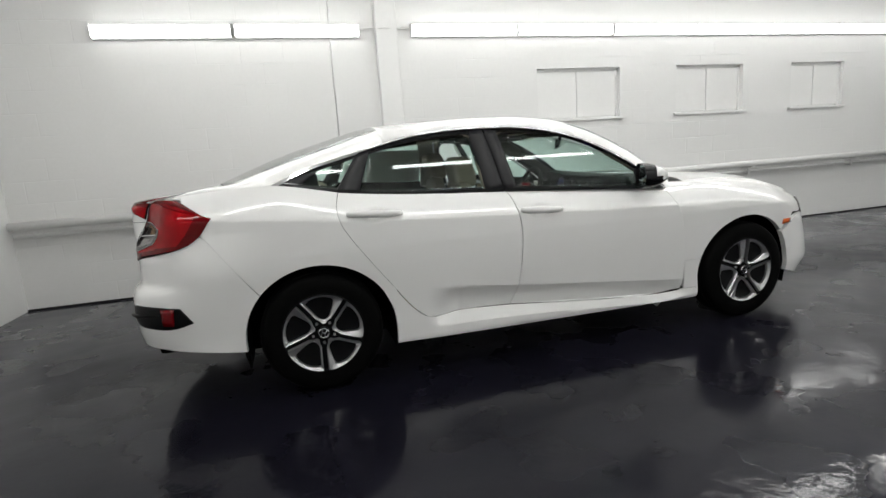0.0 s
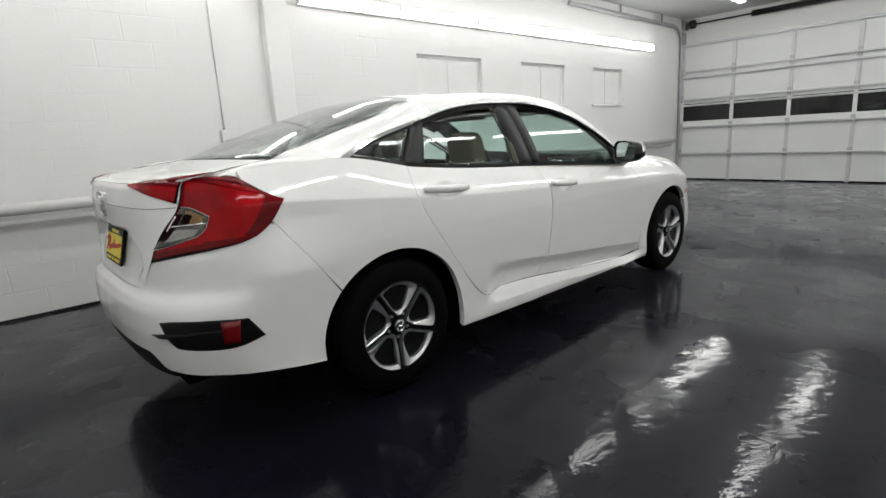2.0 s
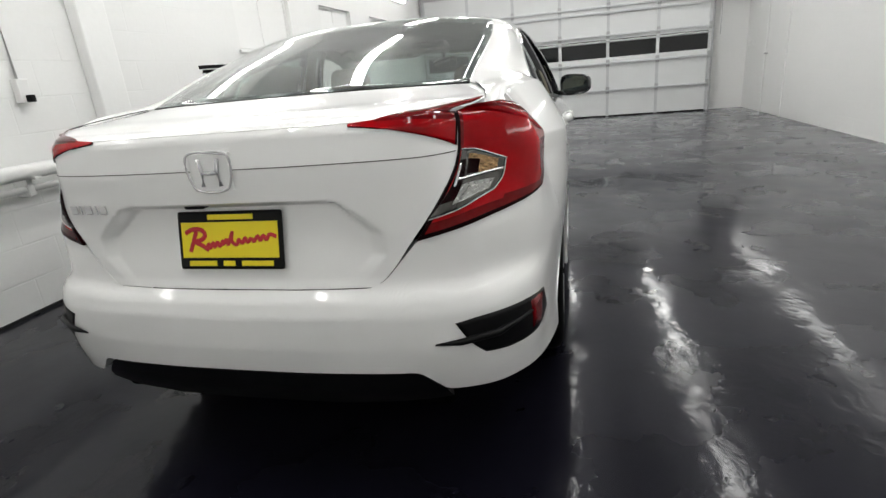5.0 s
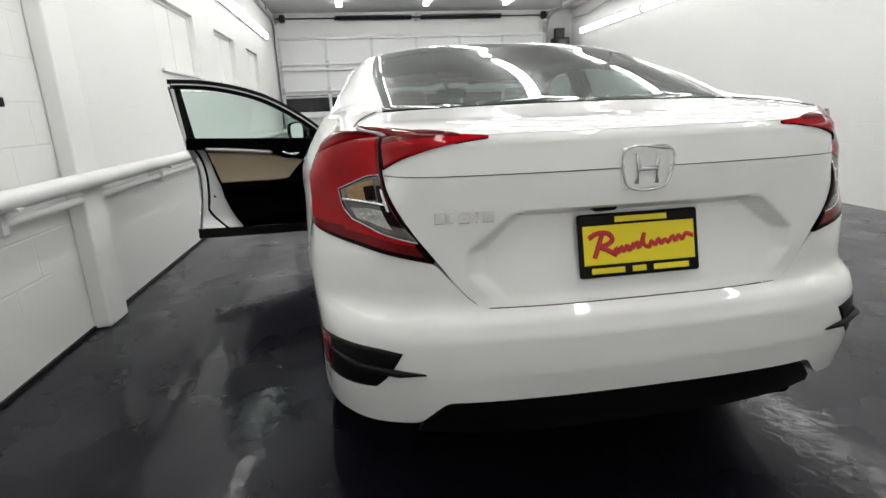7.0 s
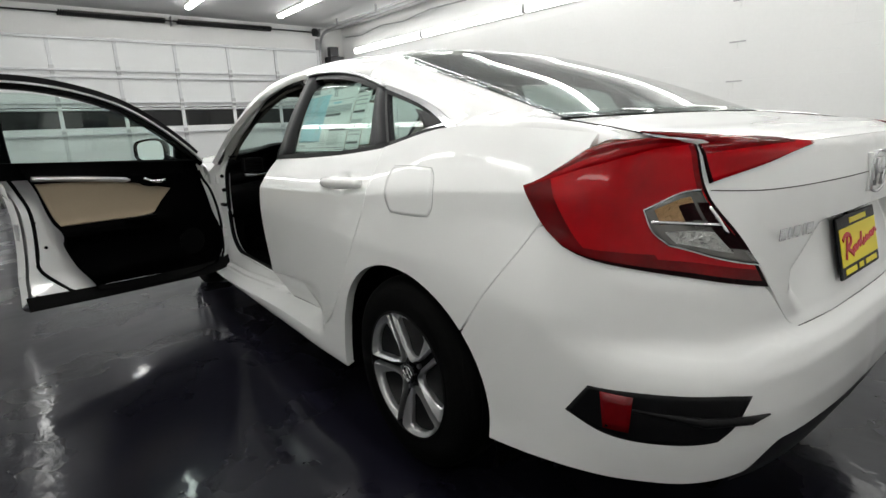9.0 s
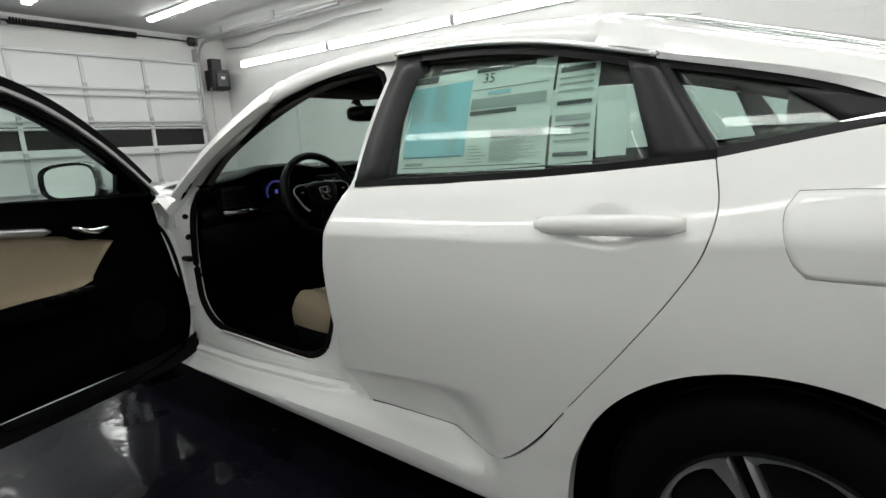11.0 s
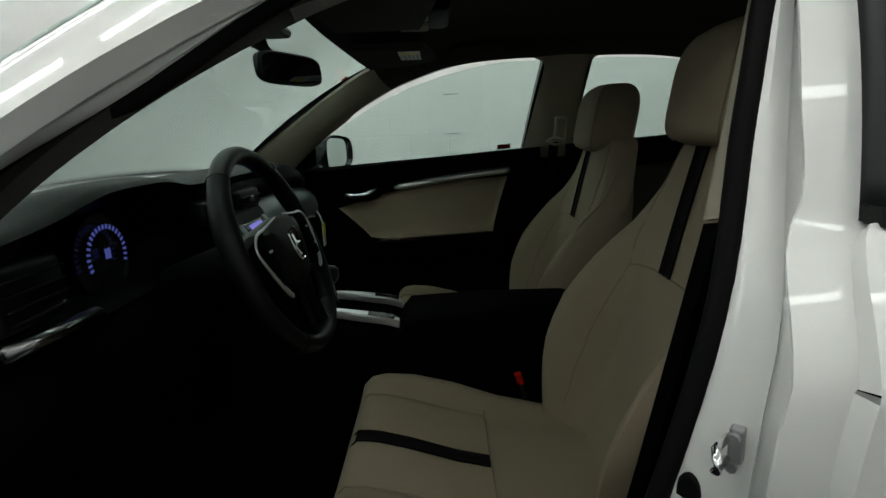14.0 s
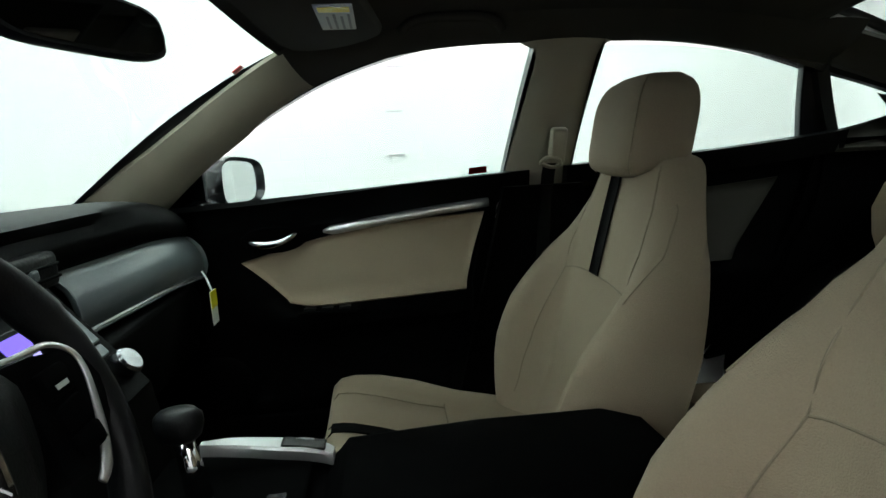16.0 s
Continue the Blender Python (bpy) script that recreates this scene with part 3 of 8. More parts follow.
def uy(y):
    """Along the plan line: where its tail is y off the middle."""
    k = np.argmax(PLAN[:, 1] > 0.88) or 250
    return float(np.interp(abs(y), PLAN[:k, 1], PLAN_S[:k]))


belt = fx((-2.4, 1.045), (-2.2, 1.055), (-1.95, 1.075), (-1.75, 1.09), (-1.52, 1.093), (-1.18, 1.032), (-0.77, 0.992), (-0.35, 0.971), (0.59, 0.912), (0.8, 0.898), (1.2, 0.885), (1.6, 0.84), (1.9, 0.765), (2.3, 0.72))
crease = fx((-2.4, 0.955), (-1.82, 0.945), (-1.5, 0.925), (-1.0, 0.88), (-0.22, 0.838), (0.8, 0.795), (1.4, 0.77), (1.9, 0.70), (2.3, 0.66))
scallop = lin((-0.95, 0.51), (-0.8, 0.494), (0.67, 0.343), (0.8, 0.33))
rear_in = lin((0.2, -0.09), (0.28, -0.048), (0.33, -0.024), (0.4, -0.008), (0.48, 0.0), (0.57, -0.006), (0.61, -0.02), (0.632, -0.048), (0.66, -0.055), (0.75, -0.058), (0.86, -0.060), (0.95, -0.058), (1.0, -0.066), (1.03, -0.070), (1.05, -0.085), (1.1, -0.12))
front_in = lin((0.15, -0.10), (0.22, -0.05), (0.32, 0.0), (0.45, -0.01), (0.58, -0.03), (0.7, -0.06), (0.8, -0.12), (0.9, -0.2))


def side_in(x, z):
    zc, zb = crease(x), belt(x)
    low = np.interp(z, (0.18, 0.22, 0.30, 0.36, 0.50, 0.64, 0.74), (-0.03, -0.014, -0.016, -0.018, -0.012, -0.004, 0.0))
    # the shoulder folds in above the crease, over a small radius
    d = z - zc
    k = np.clip(0.5 * (d + np.sqrt(d * d + 0.00002)) / (zb - zc), 0, 2)
    up = 0.088 * (0.70 * k + 0.30 * k * k)
    foot = np.interp(x, (-0.9, -0.285, 0.7, 0.85), (0.318, 0.31, 0.243, 0.26))
    cut = 0.52 * np.clip(scallop(x) - z, 0, 0.2) * np.clip((x + 0.78) / 0.18, 0, 1) * np.clip((0.90 - x) / 0.10, 0, 1) * np.clip(1 - (foot - z) / 0.045, 0, 1)
    tail = -0.055 * np.clip((-1.45 - x) / 0.5, 0, 1) ** 1.5 * np.clip((z - 0.68) / 0.2, 0, 1) * (1 - 0.75 * np.clip((-x - 1.82) / 0.16, 0, 1))
    return np.where(z > 0.74, -0.003 * np.clip((z - 0.74) / np.maximum(zc - 0.74, 0.01), 0, 1), low) - up - cut + tail


def skin(u, z, out=0.0, s=1):
    """The body's skin at u along the plan line and height z, out metres proud; s: +1 the car's left, -1 its right. Past the tail's middle, u runs on to the other side."""
    u = np.asarray(u, float)
    z = np.asarray(z, float)
    sign = np.where(u < REAR_END, -1.0, 1.0)
    u = np.where(u < REAR_END, 2 * REAR_END - u, u)
    x, y = np.interp(u, PLAN_S, PLAN[:, 0]), np.interp(u, PLAN_S, PLAN[:, 1])
    nx, ny = np.interp(u, PLAN_S, PLAN_N[:, 0]), np.interp(u, PLAN_S, PLAN_N[:, 1])
    wr = np.clip((-x - 1.9) / 0.33, 0, 1)
    wr = wr * wr * (3 - 2 * wr)
    wf = np.clip((x - 1.6) / 0.45, 0, 1)
    wf = wf * wf * (3 - 2 * wf)
    k = np.where(u > -2.24, (u + 2.24) / 0.28, (-2.24 - u) / 0.20)
    hollow = -0.062 * np.cos(np.clip(k, 0, 1) * math.pi / 2) ** 2 * np.clip((z - 0.765) / 0.18, 0, 1)
    d = hollow + side_in(x, z) * (1 - wr - wf) + rear_in(z) * wr + front_in(z) * wf + out
    return np.stack([x + nx * d, (y + ny * d) * s * sign, z], -1)


def on_skin(g, out=0.0, s=1):
    return skin(g[..., 0], g[..., 1], out, s)


def knotted(g, knots, fade=0.0):
    """Slide the rows of a (u, z) grid along its columns, so that one row lies on each given line."""
    g = g.copy()
    n = g.shape[1]
    for i in range(len(g)):
        z, u = g[i, :, 1].copy(), g[i, :, 0].copy()
        x = float(np.interp(u[n // 2], PLAN_S, PLAN[:, 0]))
        ks = [(0.0, z[0])] + [(f, min(max(float(line(x)), z[0] + 0.01 * (k + 1)), z[-1] - 0.02)) for k, (f, line) in enumerate(knots)] + [(1.0, z[-1])]
        zn = np.interp(np.round(np.array(range(n))) / (n - 1), [round(k[0] * (n - 1)) / (n - 1) for k in ks], [k[1] for k in ks])
        w = 1.0 if not fade else min(1.0, (1 - i / (len(g) - 1)) / fade)
        un = np.interp(zn, z, u)
        g[i, :, 1], g[i, :, 0] = w * zn + (1 - w) * z, w * un + (1 - w) * u
    return g


def sidegrid(bottom, right, top, left, nu, nv, out=0.0, s=1, raw=False, knots=(), fade=0.0, base=0):
    """A patch of skin; its four edges are given as x (on the side) and z."""
    f = lambda e: [(ux(a), b) for a, b in e]  # noqa: E731
    g = coons(f(bottom), f(right), f(top), f(left), nu, nv, raw)
    if knots:
        g[:, base:] = knotted(g[:, base:], knots, fade)
    return on_skin(g, out, s)


def glass_at(x, z, out=0.0, s=1):
    """The side windows' surface, leaning in towards the roof."""
    x, z = np.asarray(x, float), np.asarray(z, float)
    y = 0.793 - 0.30 * (z - 0.97) - 0.46 * np.clip(z - 0.97, 0, 1) ** 2 + np.where(x > 0.4, -0.01 * (x - 0.4), 0) + out
    return np.stack([x, y * s, z + 0 * x], -1)


def glassgrid(bottom, right, top, left, nu, nv, out=0.0, s=1):
    g = coons(bottom, right, top, left, nu, nv)
    return glass_at(g[..., 0], g[..., 1], out, s)


# lines that several panels share, as x and z on the side
DOOR_MID = [(-0.285, 0.31), (-0.25, 0.45), (-0.228, 0.60), (-0.222, 0.74), (-0.240, 0.86), (-0.268, 0.955), (-0.280, 0.968)]
DOOR_REAR = [(-0.74, 0.318), (-0.80, 0.335), (-0.875, 0.40), (-0.977, 0.535), (-1.09, 0.69), (-1.165, 0.80), (-1.208, 0.88), (-1.222, 0.955), (-1.205, 1.034)]
DOOR_FRONT = [(0.85, 0.262), (0.868, 0.40), (0.872, 0.55), (0.85, 0.69), (0.80, 0.82), (0.765, 0.901)]
DLO_TOP = [(-1.525, 1.094), (-1.385, 1.155), (-1.057, 1.240), (-0.82, 1.297), (-0.63, 1.322), (-0.36, 1.332), (-0.08, 1.318), (0.222, 1.246), (0.419, 1.152), (0.59, 1.042), (0.765, 0.903)]
top_line = fx(*DLO_TOP)
beltpts = lambda a, b, n: [(x, float(belt(x))) for x in np.linspace(a, b, n)]  # noqa: E731
toppts = lambda a, b, n, dz=0.0: [(x, float(top_line(x)) + dz) for x in np.linspace(a, b, n)]  # noqa: E731
arch = lambda cx, a0, a1, rx=0.385, rz=0.367, n=13: [(cx + rx * math.cos(radians(a)), 0.315 + rz * math.sin(radians(a))) for a in np.linspace(a0, a1, n)]  # noqa: E731

crease_rows = lambda k, n: tuple((round(k * (n - 1) + i) / (n - 1), lambda x, d=d: float(crease(x)) + d) for i, d in ((-2, -0.010), (-1, -0.004), (0, 0.0), (1, 0.004), (2, 0.010)))  # noqa: E731

car = thing("car", "white four-door sedan, driver's door open, parked on glossy floor", "car")


def frame_strip(bm, pts, width, out0, out1, s, lip=0.0):
    """A flat bar along pts (x, z) on the side windows' surface, as wide as width to its lower side, standing from out0 to out1."""
    p = smooth_line(pts, max(12, len(pts) * 5))
    t = np.gradient(p, axis=0)
    t /= np.linalg.norm(t, axis=1, keepdims=True)
    nrm = np.stack([t[:, 1], -t[:, 0]], 1)
    w = np.asarray(width if np.ndim(width) else [width] * len(p))
    if len(w) != len(p):
        w = np.interp(np.linspace(0, 1, len(p)), np.linspace(0, 1, len(w)), w)
    q = p + nrm * w[:, None]
    rings = []
    for a, o in ((p, out0), (p, out1), (q, out1), (q, out0)):
        rings.append([bm.verts.new(c) for c in glass_at(a[:, 0], a[:, 1], o, s)])
    for k in range(4):
        r0, r1 = rings[k], rings[(k + 1) % 4]
        for i in range(len(p) - 1):
            bm.faces.new((r0[i], r0[i + 1], r1[i + 1], r1[i]))
    bm.faces.new([r[0] for r in rings])
    bm.faces.new([r[-1] for r in rings][::-1])
    return bm


def pull_handle(x0, x1, z, s, parent):
    """A bowed grip over a hollow cup."""
    xs = np.linspace(x0, x1, 13)
    k = np.sin(np.linspace(0, np.pi, 13))
    pts = [skin(ux(x), z + 0.016 * (0.5 - (x - x0) / (x1 - x0)), 0.006 + 0.018 * kk ** 0.5, s) for x, kk in zip(xs, k)]
    part("door_handle", tube(pts, [0.009 + 0.0075 * kk ** 0.4 for kk in k], 12, flat=1.25), PAINT, parent, smooth=True)


def dented(g, cx, cz, s):
    """The finger hollow behind a handle, pressed into a door's skin."""
    r = ((g[..., 0] - cx) / 0.078) ** 2 + ((g[..., 2] - cz) / 0.046) ** 2
    g[..., 1] -= s * 0.020 * np.clip(1 - r, 0, 1) ** 1.8
    return g




def panes_and_frame(door, s, front):
    """The window glass, its black frame, chrome top strip and rubber belt of one side door."""
    if front:
        x0, x1 = -0.262, 0.70
        glass = glassgrid(beltpts(x0, x1, 5), [(0.70, 0.905), (0.69, 0.93)], [(x, min(float(top_line(x)) - (0.035 if s > 0 else 0.014), 1.29 if s > 0 else 1.31)) for x in np.linspace(x0 - 0.035, 0.69, 12)], [(x0, 0.968), (x0 - 0.035, 1.284)], 20, 12, -0.012, s)
        top = toppts(-0.32, 0.75, 12)
    else:
        glass = glassgrid(beltpts(-1.10, -0.38, 6), [(-0.38, 0.975), (-0.425, 1.285)], [(x, float(top_line(x)) - 0.035) for x in np.linspace(-1.02, -0.425, 6)], [(-1.10, 1.018), (-1.02, float(top_line(-1.02)) - 0.035)], 18, 12, -0.012, s)
        top = toppts(-1.068, -0.33, 8)
    part("window_glass", sheet(glass, 0.0, 0.0, 0.004), CAR_GLASS, door, "green-tinted side window", smooth=True)
    part("window_frame", frame_strip(bmesh.new(), [(x, z - 0.006) for x, z in top], 0.012 if front and s < 0 else 0.027, -0.035, 0.001, s), GLOSS_BLACK, door, smooth=40)
    part("chrome_strip", tube([tuple(glass_at(x, z - 0.005, 0.009, s)) for x, z in smooth_line(top, 40)], 0.0075, 8), CHROME, door, smooth=True)
    if front:
        part("belt_seal", frame_strip(bmesh.new(), [(x, z + 0.014) for x, z in beltpts(-0.278, 0.72, 8)], 0.018, -0.02, 0.004, s), BLACK_PLASTIC, door, smooth=40)
        part("pillar_cover", sheet(glassgrid([(-0.280, 0.972), (-0.205, 0.972)], [(-0.205, 0.972), (-0.262, 1.31)], [(-0.335, 1.318), (-0.262, 1.315)], [(-0.280, 0.972), (-0.335, 1.318)], 3, 10, 0.003, s), 0.03, 0.0015), BLACK_FILM, door, "matt black pillar cover", smooth=True)
        part("mirror_sail", sheet(glassgrid([(0.585, 0.912), (0.75, 0.902)], [(0.75, 0.902), (0.752, 0.907)], [(0.575, 1.035), (0.752, 0.908)], [(0.585, 0.912), (0.575, 1.035)], 6, 6, 0.002, s), 0.02, 0.001), BLACK_FILM, door, "black triangular mirror base", smooth=True)
    else:
        part("belt_seal", frame_strip(bmesh.new(), [(x, z + 0.014) for x, z in beltpts(-1.2, -0.287, 8)], 0.018, -0.02, 0.004, s), BLACK_PLASTIC, door, smooth=40)
        part("pillar_cover", sheet(glassgrid([(-0.392, 0.975), (-0.286, 0.972)], [(-0.286, 0.972), (-0.343, 1.318)], [(-0.43, 1.316), (-0.343, 1.318)], [(-0.392, 0.975), (-0.43, 1.316)], 3, 10, 0.003, s), 0.048, 0.0015), BLACK_FILM, door, "matt black pillar cover", smooth=True)
        part("pillar_cover", sheet(glassgrid([(-1.195, 1.036), (-1.09, 1.022)], [(-1.09, 1.022), (-1.005, 1.235)], [(-1.068, 1.226), (-1.005, 1.24)], [(-1.195, 1.036), (-1.068, 1.226)], 3, 10, 0.003, s), 0.02, 0.0015), BLACK_FILM, door, "matt black pillar cover", smooth=True)


def wing_mirror(door, s):
    """A black and white mirror on a short arm."""
    cx, cy, cz = 0.512, 0.917, 0.990
    rings = []
    bm = bmesh.new()
    prof = ((0.0, 0.97), (0.025, 1.0), (0.06, 0.93), (0.10, 0.72), (0.135, 0.38), (0.145, 0.12))
    n = 20
    for dx, k in prof:
        ring = []
        for i in range(n):
            a = 2 * math.pi * i / n
            ca, sa = math.cos(a), math.sin(a)
            px = np.sign(ca) * abs(ca) ** 0.6 * 0.104 * k
            pz = np.sign(sa) * abs(sa) ** 0.6 * 0.072 * k * (1 - 0.12 * px / 0.104)
            ring.append(bm.verts.new((cx + dx + px * 0.12, (cy + px) * s, cz + pz)))
        rings.append(ring)
    for r0, r1 in zip(rings, rings[1:]):
        for i in range(n):
            bm.faces.new((r0[i], r0[(i + 1) % n], r1[(i + 1) % n], r1[i]))
    bm.faces.new(rings[-1])
    inner = [bm.verts.new(v.co + Vector((0.018, 0, 0)) * 1) for v in rings[0]]
    for i, v in enumerate(inner):
        v.co.y = cy * s + (v.co.y - cy * s) * 0.87
        v.co.z = cz + (v.co.z - cz) * 0.85
    for i in range(n):
        bm.faces.new((rings[0][i], inner[i], inner[(i + 1) % n], rings[0][(i + 1) % n]))
    glass = bmesh.new()
    gl = [glass.verts.new((v.co.x - 0.004, v.co.y, v.co.z)) for v in inner]
    gb = [glass.verts.new((v.co.x + 0.002, v.co.y, v.co.z)) for v in inner]
    glass.faces.new(gl)
    glass.faces.new(gb)
    for i in range(n):
        glass.faces.new((gl[i], gl[(i + 1) % n], gb[(i + 1) % n], gb[i]))
    bm.faces.new(inner)
    for f in bm.faces:
        f.material_index = 1 if f.calc_center_median().z < cz - 0.012 or f.calc_center_median().x < cx + 0.085 else 0
    swing = Matrix.Translation((cx, cy * s, 0)) @ Matrix.Rotation(radians(27 * s), 4, "Z") @ Matrix.Translation((-cx, -cy * s, 0))
    for b in (bm, glass):
        bmesh.ops.transform(b, matrix=swing, verts=b.verts)
    part("mirror_housing", bm, [PAINT, GLOSS_BLACK], door, "door mirror with a white cap and black base", smooth=50)
    part("mirror_glass", glass, MIRROR, door)
    part("mirror_arm", tube([(cx + 0.07, (cy - 0.06) * s, cz - 0.05), (cx + 0.09, (cy - 0.135) * s, cz - 0.055)], [0.035, 0.03], 10, flat=0.6), GLOSS_BLACK, door, smooth=True)


FD_BOTTOM = [(-0.285, 0.31), (0.0, 0.285), (0.4, 0.255), (0.7, 0.243), (0.85, 0.262)]
RD_BOTTOM = [(-0.74, 0.318), (-0.6, 0.318), (-0.4, 0.315), (-0.285, 0.31)]
for s in (-1, 1):
    # front door
    g = sidegrid(FD_BOTTOM, DOOR_FRONT, [(-0.280, 0.968), *beltpts(-0.2, 0.7, 5), (0.765, 0.901)], DOOR_MID, 64, 80, 0, s, knots=((0.2, scallop), *crease_rows(0.72, 80)))
    fd = part("front_door", sheet(dented(g, -0.10, 0.846, s), 0.085, 0.0025, top=0.02, foot=0.02 if s > 0 else None), PAINT, car, "white front door, closed" if s < 0 else "white driver's door standing wide open", smooth=15)
    panes_and_frame(fd, s, True)
    pull_handle(-0.225, 0.03, 0.852, s, fd)
    wing_mirror(fd, s)
    # rear door
    g = sidegrid(RD_BOTTOM, DOOR_MID, [(-1.205, 1.034), *beltpts(-1.1, -0.4, 5), (-0.280, 0.968)], DOOR_REAR, 64, 80, 0, s, knots=((0.2, scallop), *crease_rows(0.72, 80)))
    rd = part("rear_door", sheet(dented(g, -1.03, 0.911, s), 0.085, 0.0025, top=0.02), PAINT, car, "white rear door, closed", smooth=15)
    panes_and_frame(rd, s, False)
    pull_handle(-1.175, -0.89, 0.917, s, rd)
    if s > 0:
        front_door_left = fd
    # rear quarter
    bottom = arch(-1.35, 30, 138)
    seam = [(-1.636, 0.561), (-1.74, 0.70), (-1.86, 0.86), (-1.94, 0.98), (-1.97, 1.074)]
    g = sidegrid(bottom[::-1], [bottom[0], (-0.952, 0.50), *DOOR_REAR[3:]], [(-1.97, 1.074), *beltpts(-1.8, -1.3, 6), (-1.205, 1.034)], seam, 44, 60, 0, s, knots=crease_rows(0.46, 42), fade=0.3, base=18)
    qp = part("quarter_panel", sheet(g, 0.03, 0.0), PAINT, car, smooth=14)
    if s > 0:
        # fuel flap
        g = sidegrid([(-1.522, 0.858), (-1.43, 0.853), (-1.352, 0.853)], [(-1.352, 0.853), (-1.332, 0.875), (-1.316, 0.955), (-1.332, 0.984)], [(-1.516, 0.988), (-1.42, 0.989), (-1.332, 0.984)], [(-1.522, 0.858), (-1.54, 0.88), (-1.536, 0.968), (-1.516, 0.988)], 16, 12, 0.0006, s)
        part("fuel_flap", sheet(g, 0.004, 0.0), PAINT, qp, smooth=True)
        rim = np.vstack([g[:, 0], g[-1, 1:], g[-2::-1, -1], g[0, -2:0:-1]])
        rim = np.vstack([rim, rim[:1]]) + np.array([0, -0.0012, 0])
        part("flap_gap", tube([tuple(p) for p in rim], 0.0011, 5, cap=False), mat("shadow_gap", (0.10, 0.10, 0.10), rough=0.8), qp)
    # sill
    corner = arch(-1.35, 30, 31)[0]
    arch_foot = smooth_line([(-0.967, 0.208), (-0.963, 0.30), arch(-1.35, 12, 13)[0], corner], 30)
    door_edge = smooth_line([(-0.74, 0.316), (-0.802, 0.333), (-0.878, 0.398), (-0.9535, 0.50)], 24)
    g = sidegrid([(-0.74, 0.206), (-0.3, 0.203), (0.4, 0.199), (0.962, 0.197)], [(0.962, 0.197), (0.966, 0.23), (0.968, 0.262)], [(-0.74, 0.316), (-0.5, 0.316), (-0.285, 0.308), (0.0, 0.283), (0.4, 0.253), (0.7, 0.241), (0.80, 0.247), (0.868, 0.260), (0.968, 0.262)], [(-0.74, 0.206), (-0.74, 0.316)], 90, 12, 0.0, s, True)
    g_end = sidegrid([(-0.967, 0.208), (-0.74, 0.206)], [(-0.74, 0.206), (-0.74, 0.26), *[tuple(p) for p in door_edge]], [corner, (-0.9535, 0.50)], arch_foot, 16, 30, 0.0, s, True)
    g_end[..., 1] += s * 0.007 * np.clip((g_end[..., 0] + 0.95) / 0.25, 0, 1) * np.clip((0.30 - g_end[..., 2]) / 0.05, 0, 1)
    g[..., 1] += s * 0.007 * np.clip((g[..., 0] + 0.95) / 0.25, 0, 1) * np.clip((0.96 - g[..., 0]) / 0.15, 0, 1) * np.clip((0.30 - g[..., 2]) / 0.05, 0, 1)
    sill = bmesh.new()
    add_grid(sill, g, 0.05, 0.0)
    add_grid(sill, g_end, 0.03, 0.0)
    part("sill", sill, PAINT, car, smooth=35)
    # front wing
    wb = [(0.868, 0.442), (0.92, 0.441), *arch(1.35, 160, 40, n=27)]
    front_seam = [arch(1.35, 40, 41)[0], (1.72, 0.60), (1.80, 0.66), (1.83, 0.725)]
    top = [(0.765, 0.901), *beltpts(0.9, 1.7, 6), (1.83, 0.79)]
    g = sidegrid(wb, front_seam[:-1] + [(1.83, 0.79)], top, [(0.868, 0.442), *DOOR_FRONT[2:]], 70, 30, 0, s, True)
    wing = bmesh.new()
    add_grid(wing, g, 0.03, 0.0006)
    foot = sidegrid([(0.868, 0.262), (0.968, 0.264)], [(0.968, 0.264), *arch(1.35, 187, 160, n=9)], [(0.868, 0.440), (0.988, 0.439)], [(0.868, 0.262), (0.868, 0.40), (0.868, 0.440)], 8, 16, 0, s, True)
    add_grid(wing, foot, 0.03, 0.0006)
    tipg = sidegrid([(1.80, 0.655), (1.98, 0.645)], [(1.98, 0.645), (1.98, 0.742)], [(1.80, 0.80), (1.98, 0.742)], [(1.80, 0.655), (1.80, 0.80)], 12, 8, 0.0, s)
    add_grid(wing, tipg, 0.02, 0.0)
    edge = even(g[:, -1], 24)
    hood_side = smooth_line([(0.86, 0.735, 0.925), (1.2, 0.725, 0.918), (1.6, 0.69, 0.87), (1.86, 0.63, 0.80)], 24) * np.array([1, s, 1])
    g2 = np.stack([edge * (1 - k) + hood_side * k + np.array([0, 0, 0.012 * math.sin(math.pi * k)]) for k in np.linspace(0, 1, 7)], 1)
    add_grid(wing, g2, 0.02, 0.001)
    part("front_wing", wing, PAINT, car, smooth=35)
    # quarter window with its chrome tip
    q = glassgrid([(-1.43, 1.079), (-1.215, 1.042)], [(-1.215, 1.042), (-1.085, 1.215)], [(-1.33, 1.145), (-1.2, 1.192), (-1.085, 1.215)], [(-1.43, 1.079), (-1.40, 1.112), (-1.33, 1.145)], 10, 8, -0.006, s)
    gl = part("quarter_glass", sheet(q, 0.0, 0.0, 0.004), CAR_GLASS, car, "small fixed rear side window", smooth=True)
    part("quarter_frame", frame_strip(bmesh.new(), [(x, z - 0.010) for x, z in toppts(-1.40, -1.07, 6)], 0.016, -0.02, 0.002, s), BLACK_PLASTIC, car, smooth=40)
    part("quarter_frame", frame_strip(bmesh.new(), [(-1.21, 1.036), (-1.078, 1.228)], 0.03, -0.02, 0.002, s), BLACK_FILM, car, smooth=40)
    part("quarter_frame", frame_strip(bmesh.new(), [(x, z + 0.016) for x, z in beltpts(-1.5, -1.2, 6)], [0.006, 0.018, 0.018], -0.02, 0.003, s), BLACK_FILM, car, smooth=40)
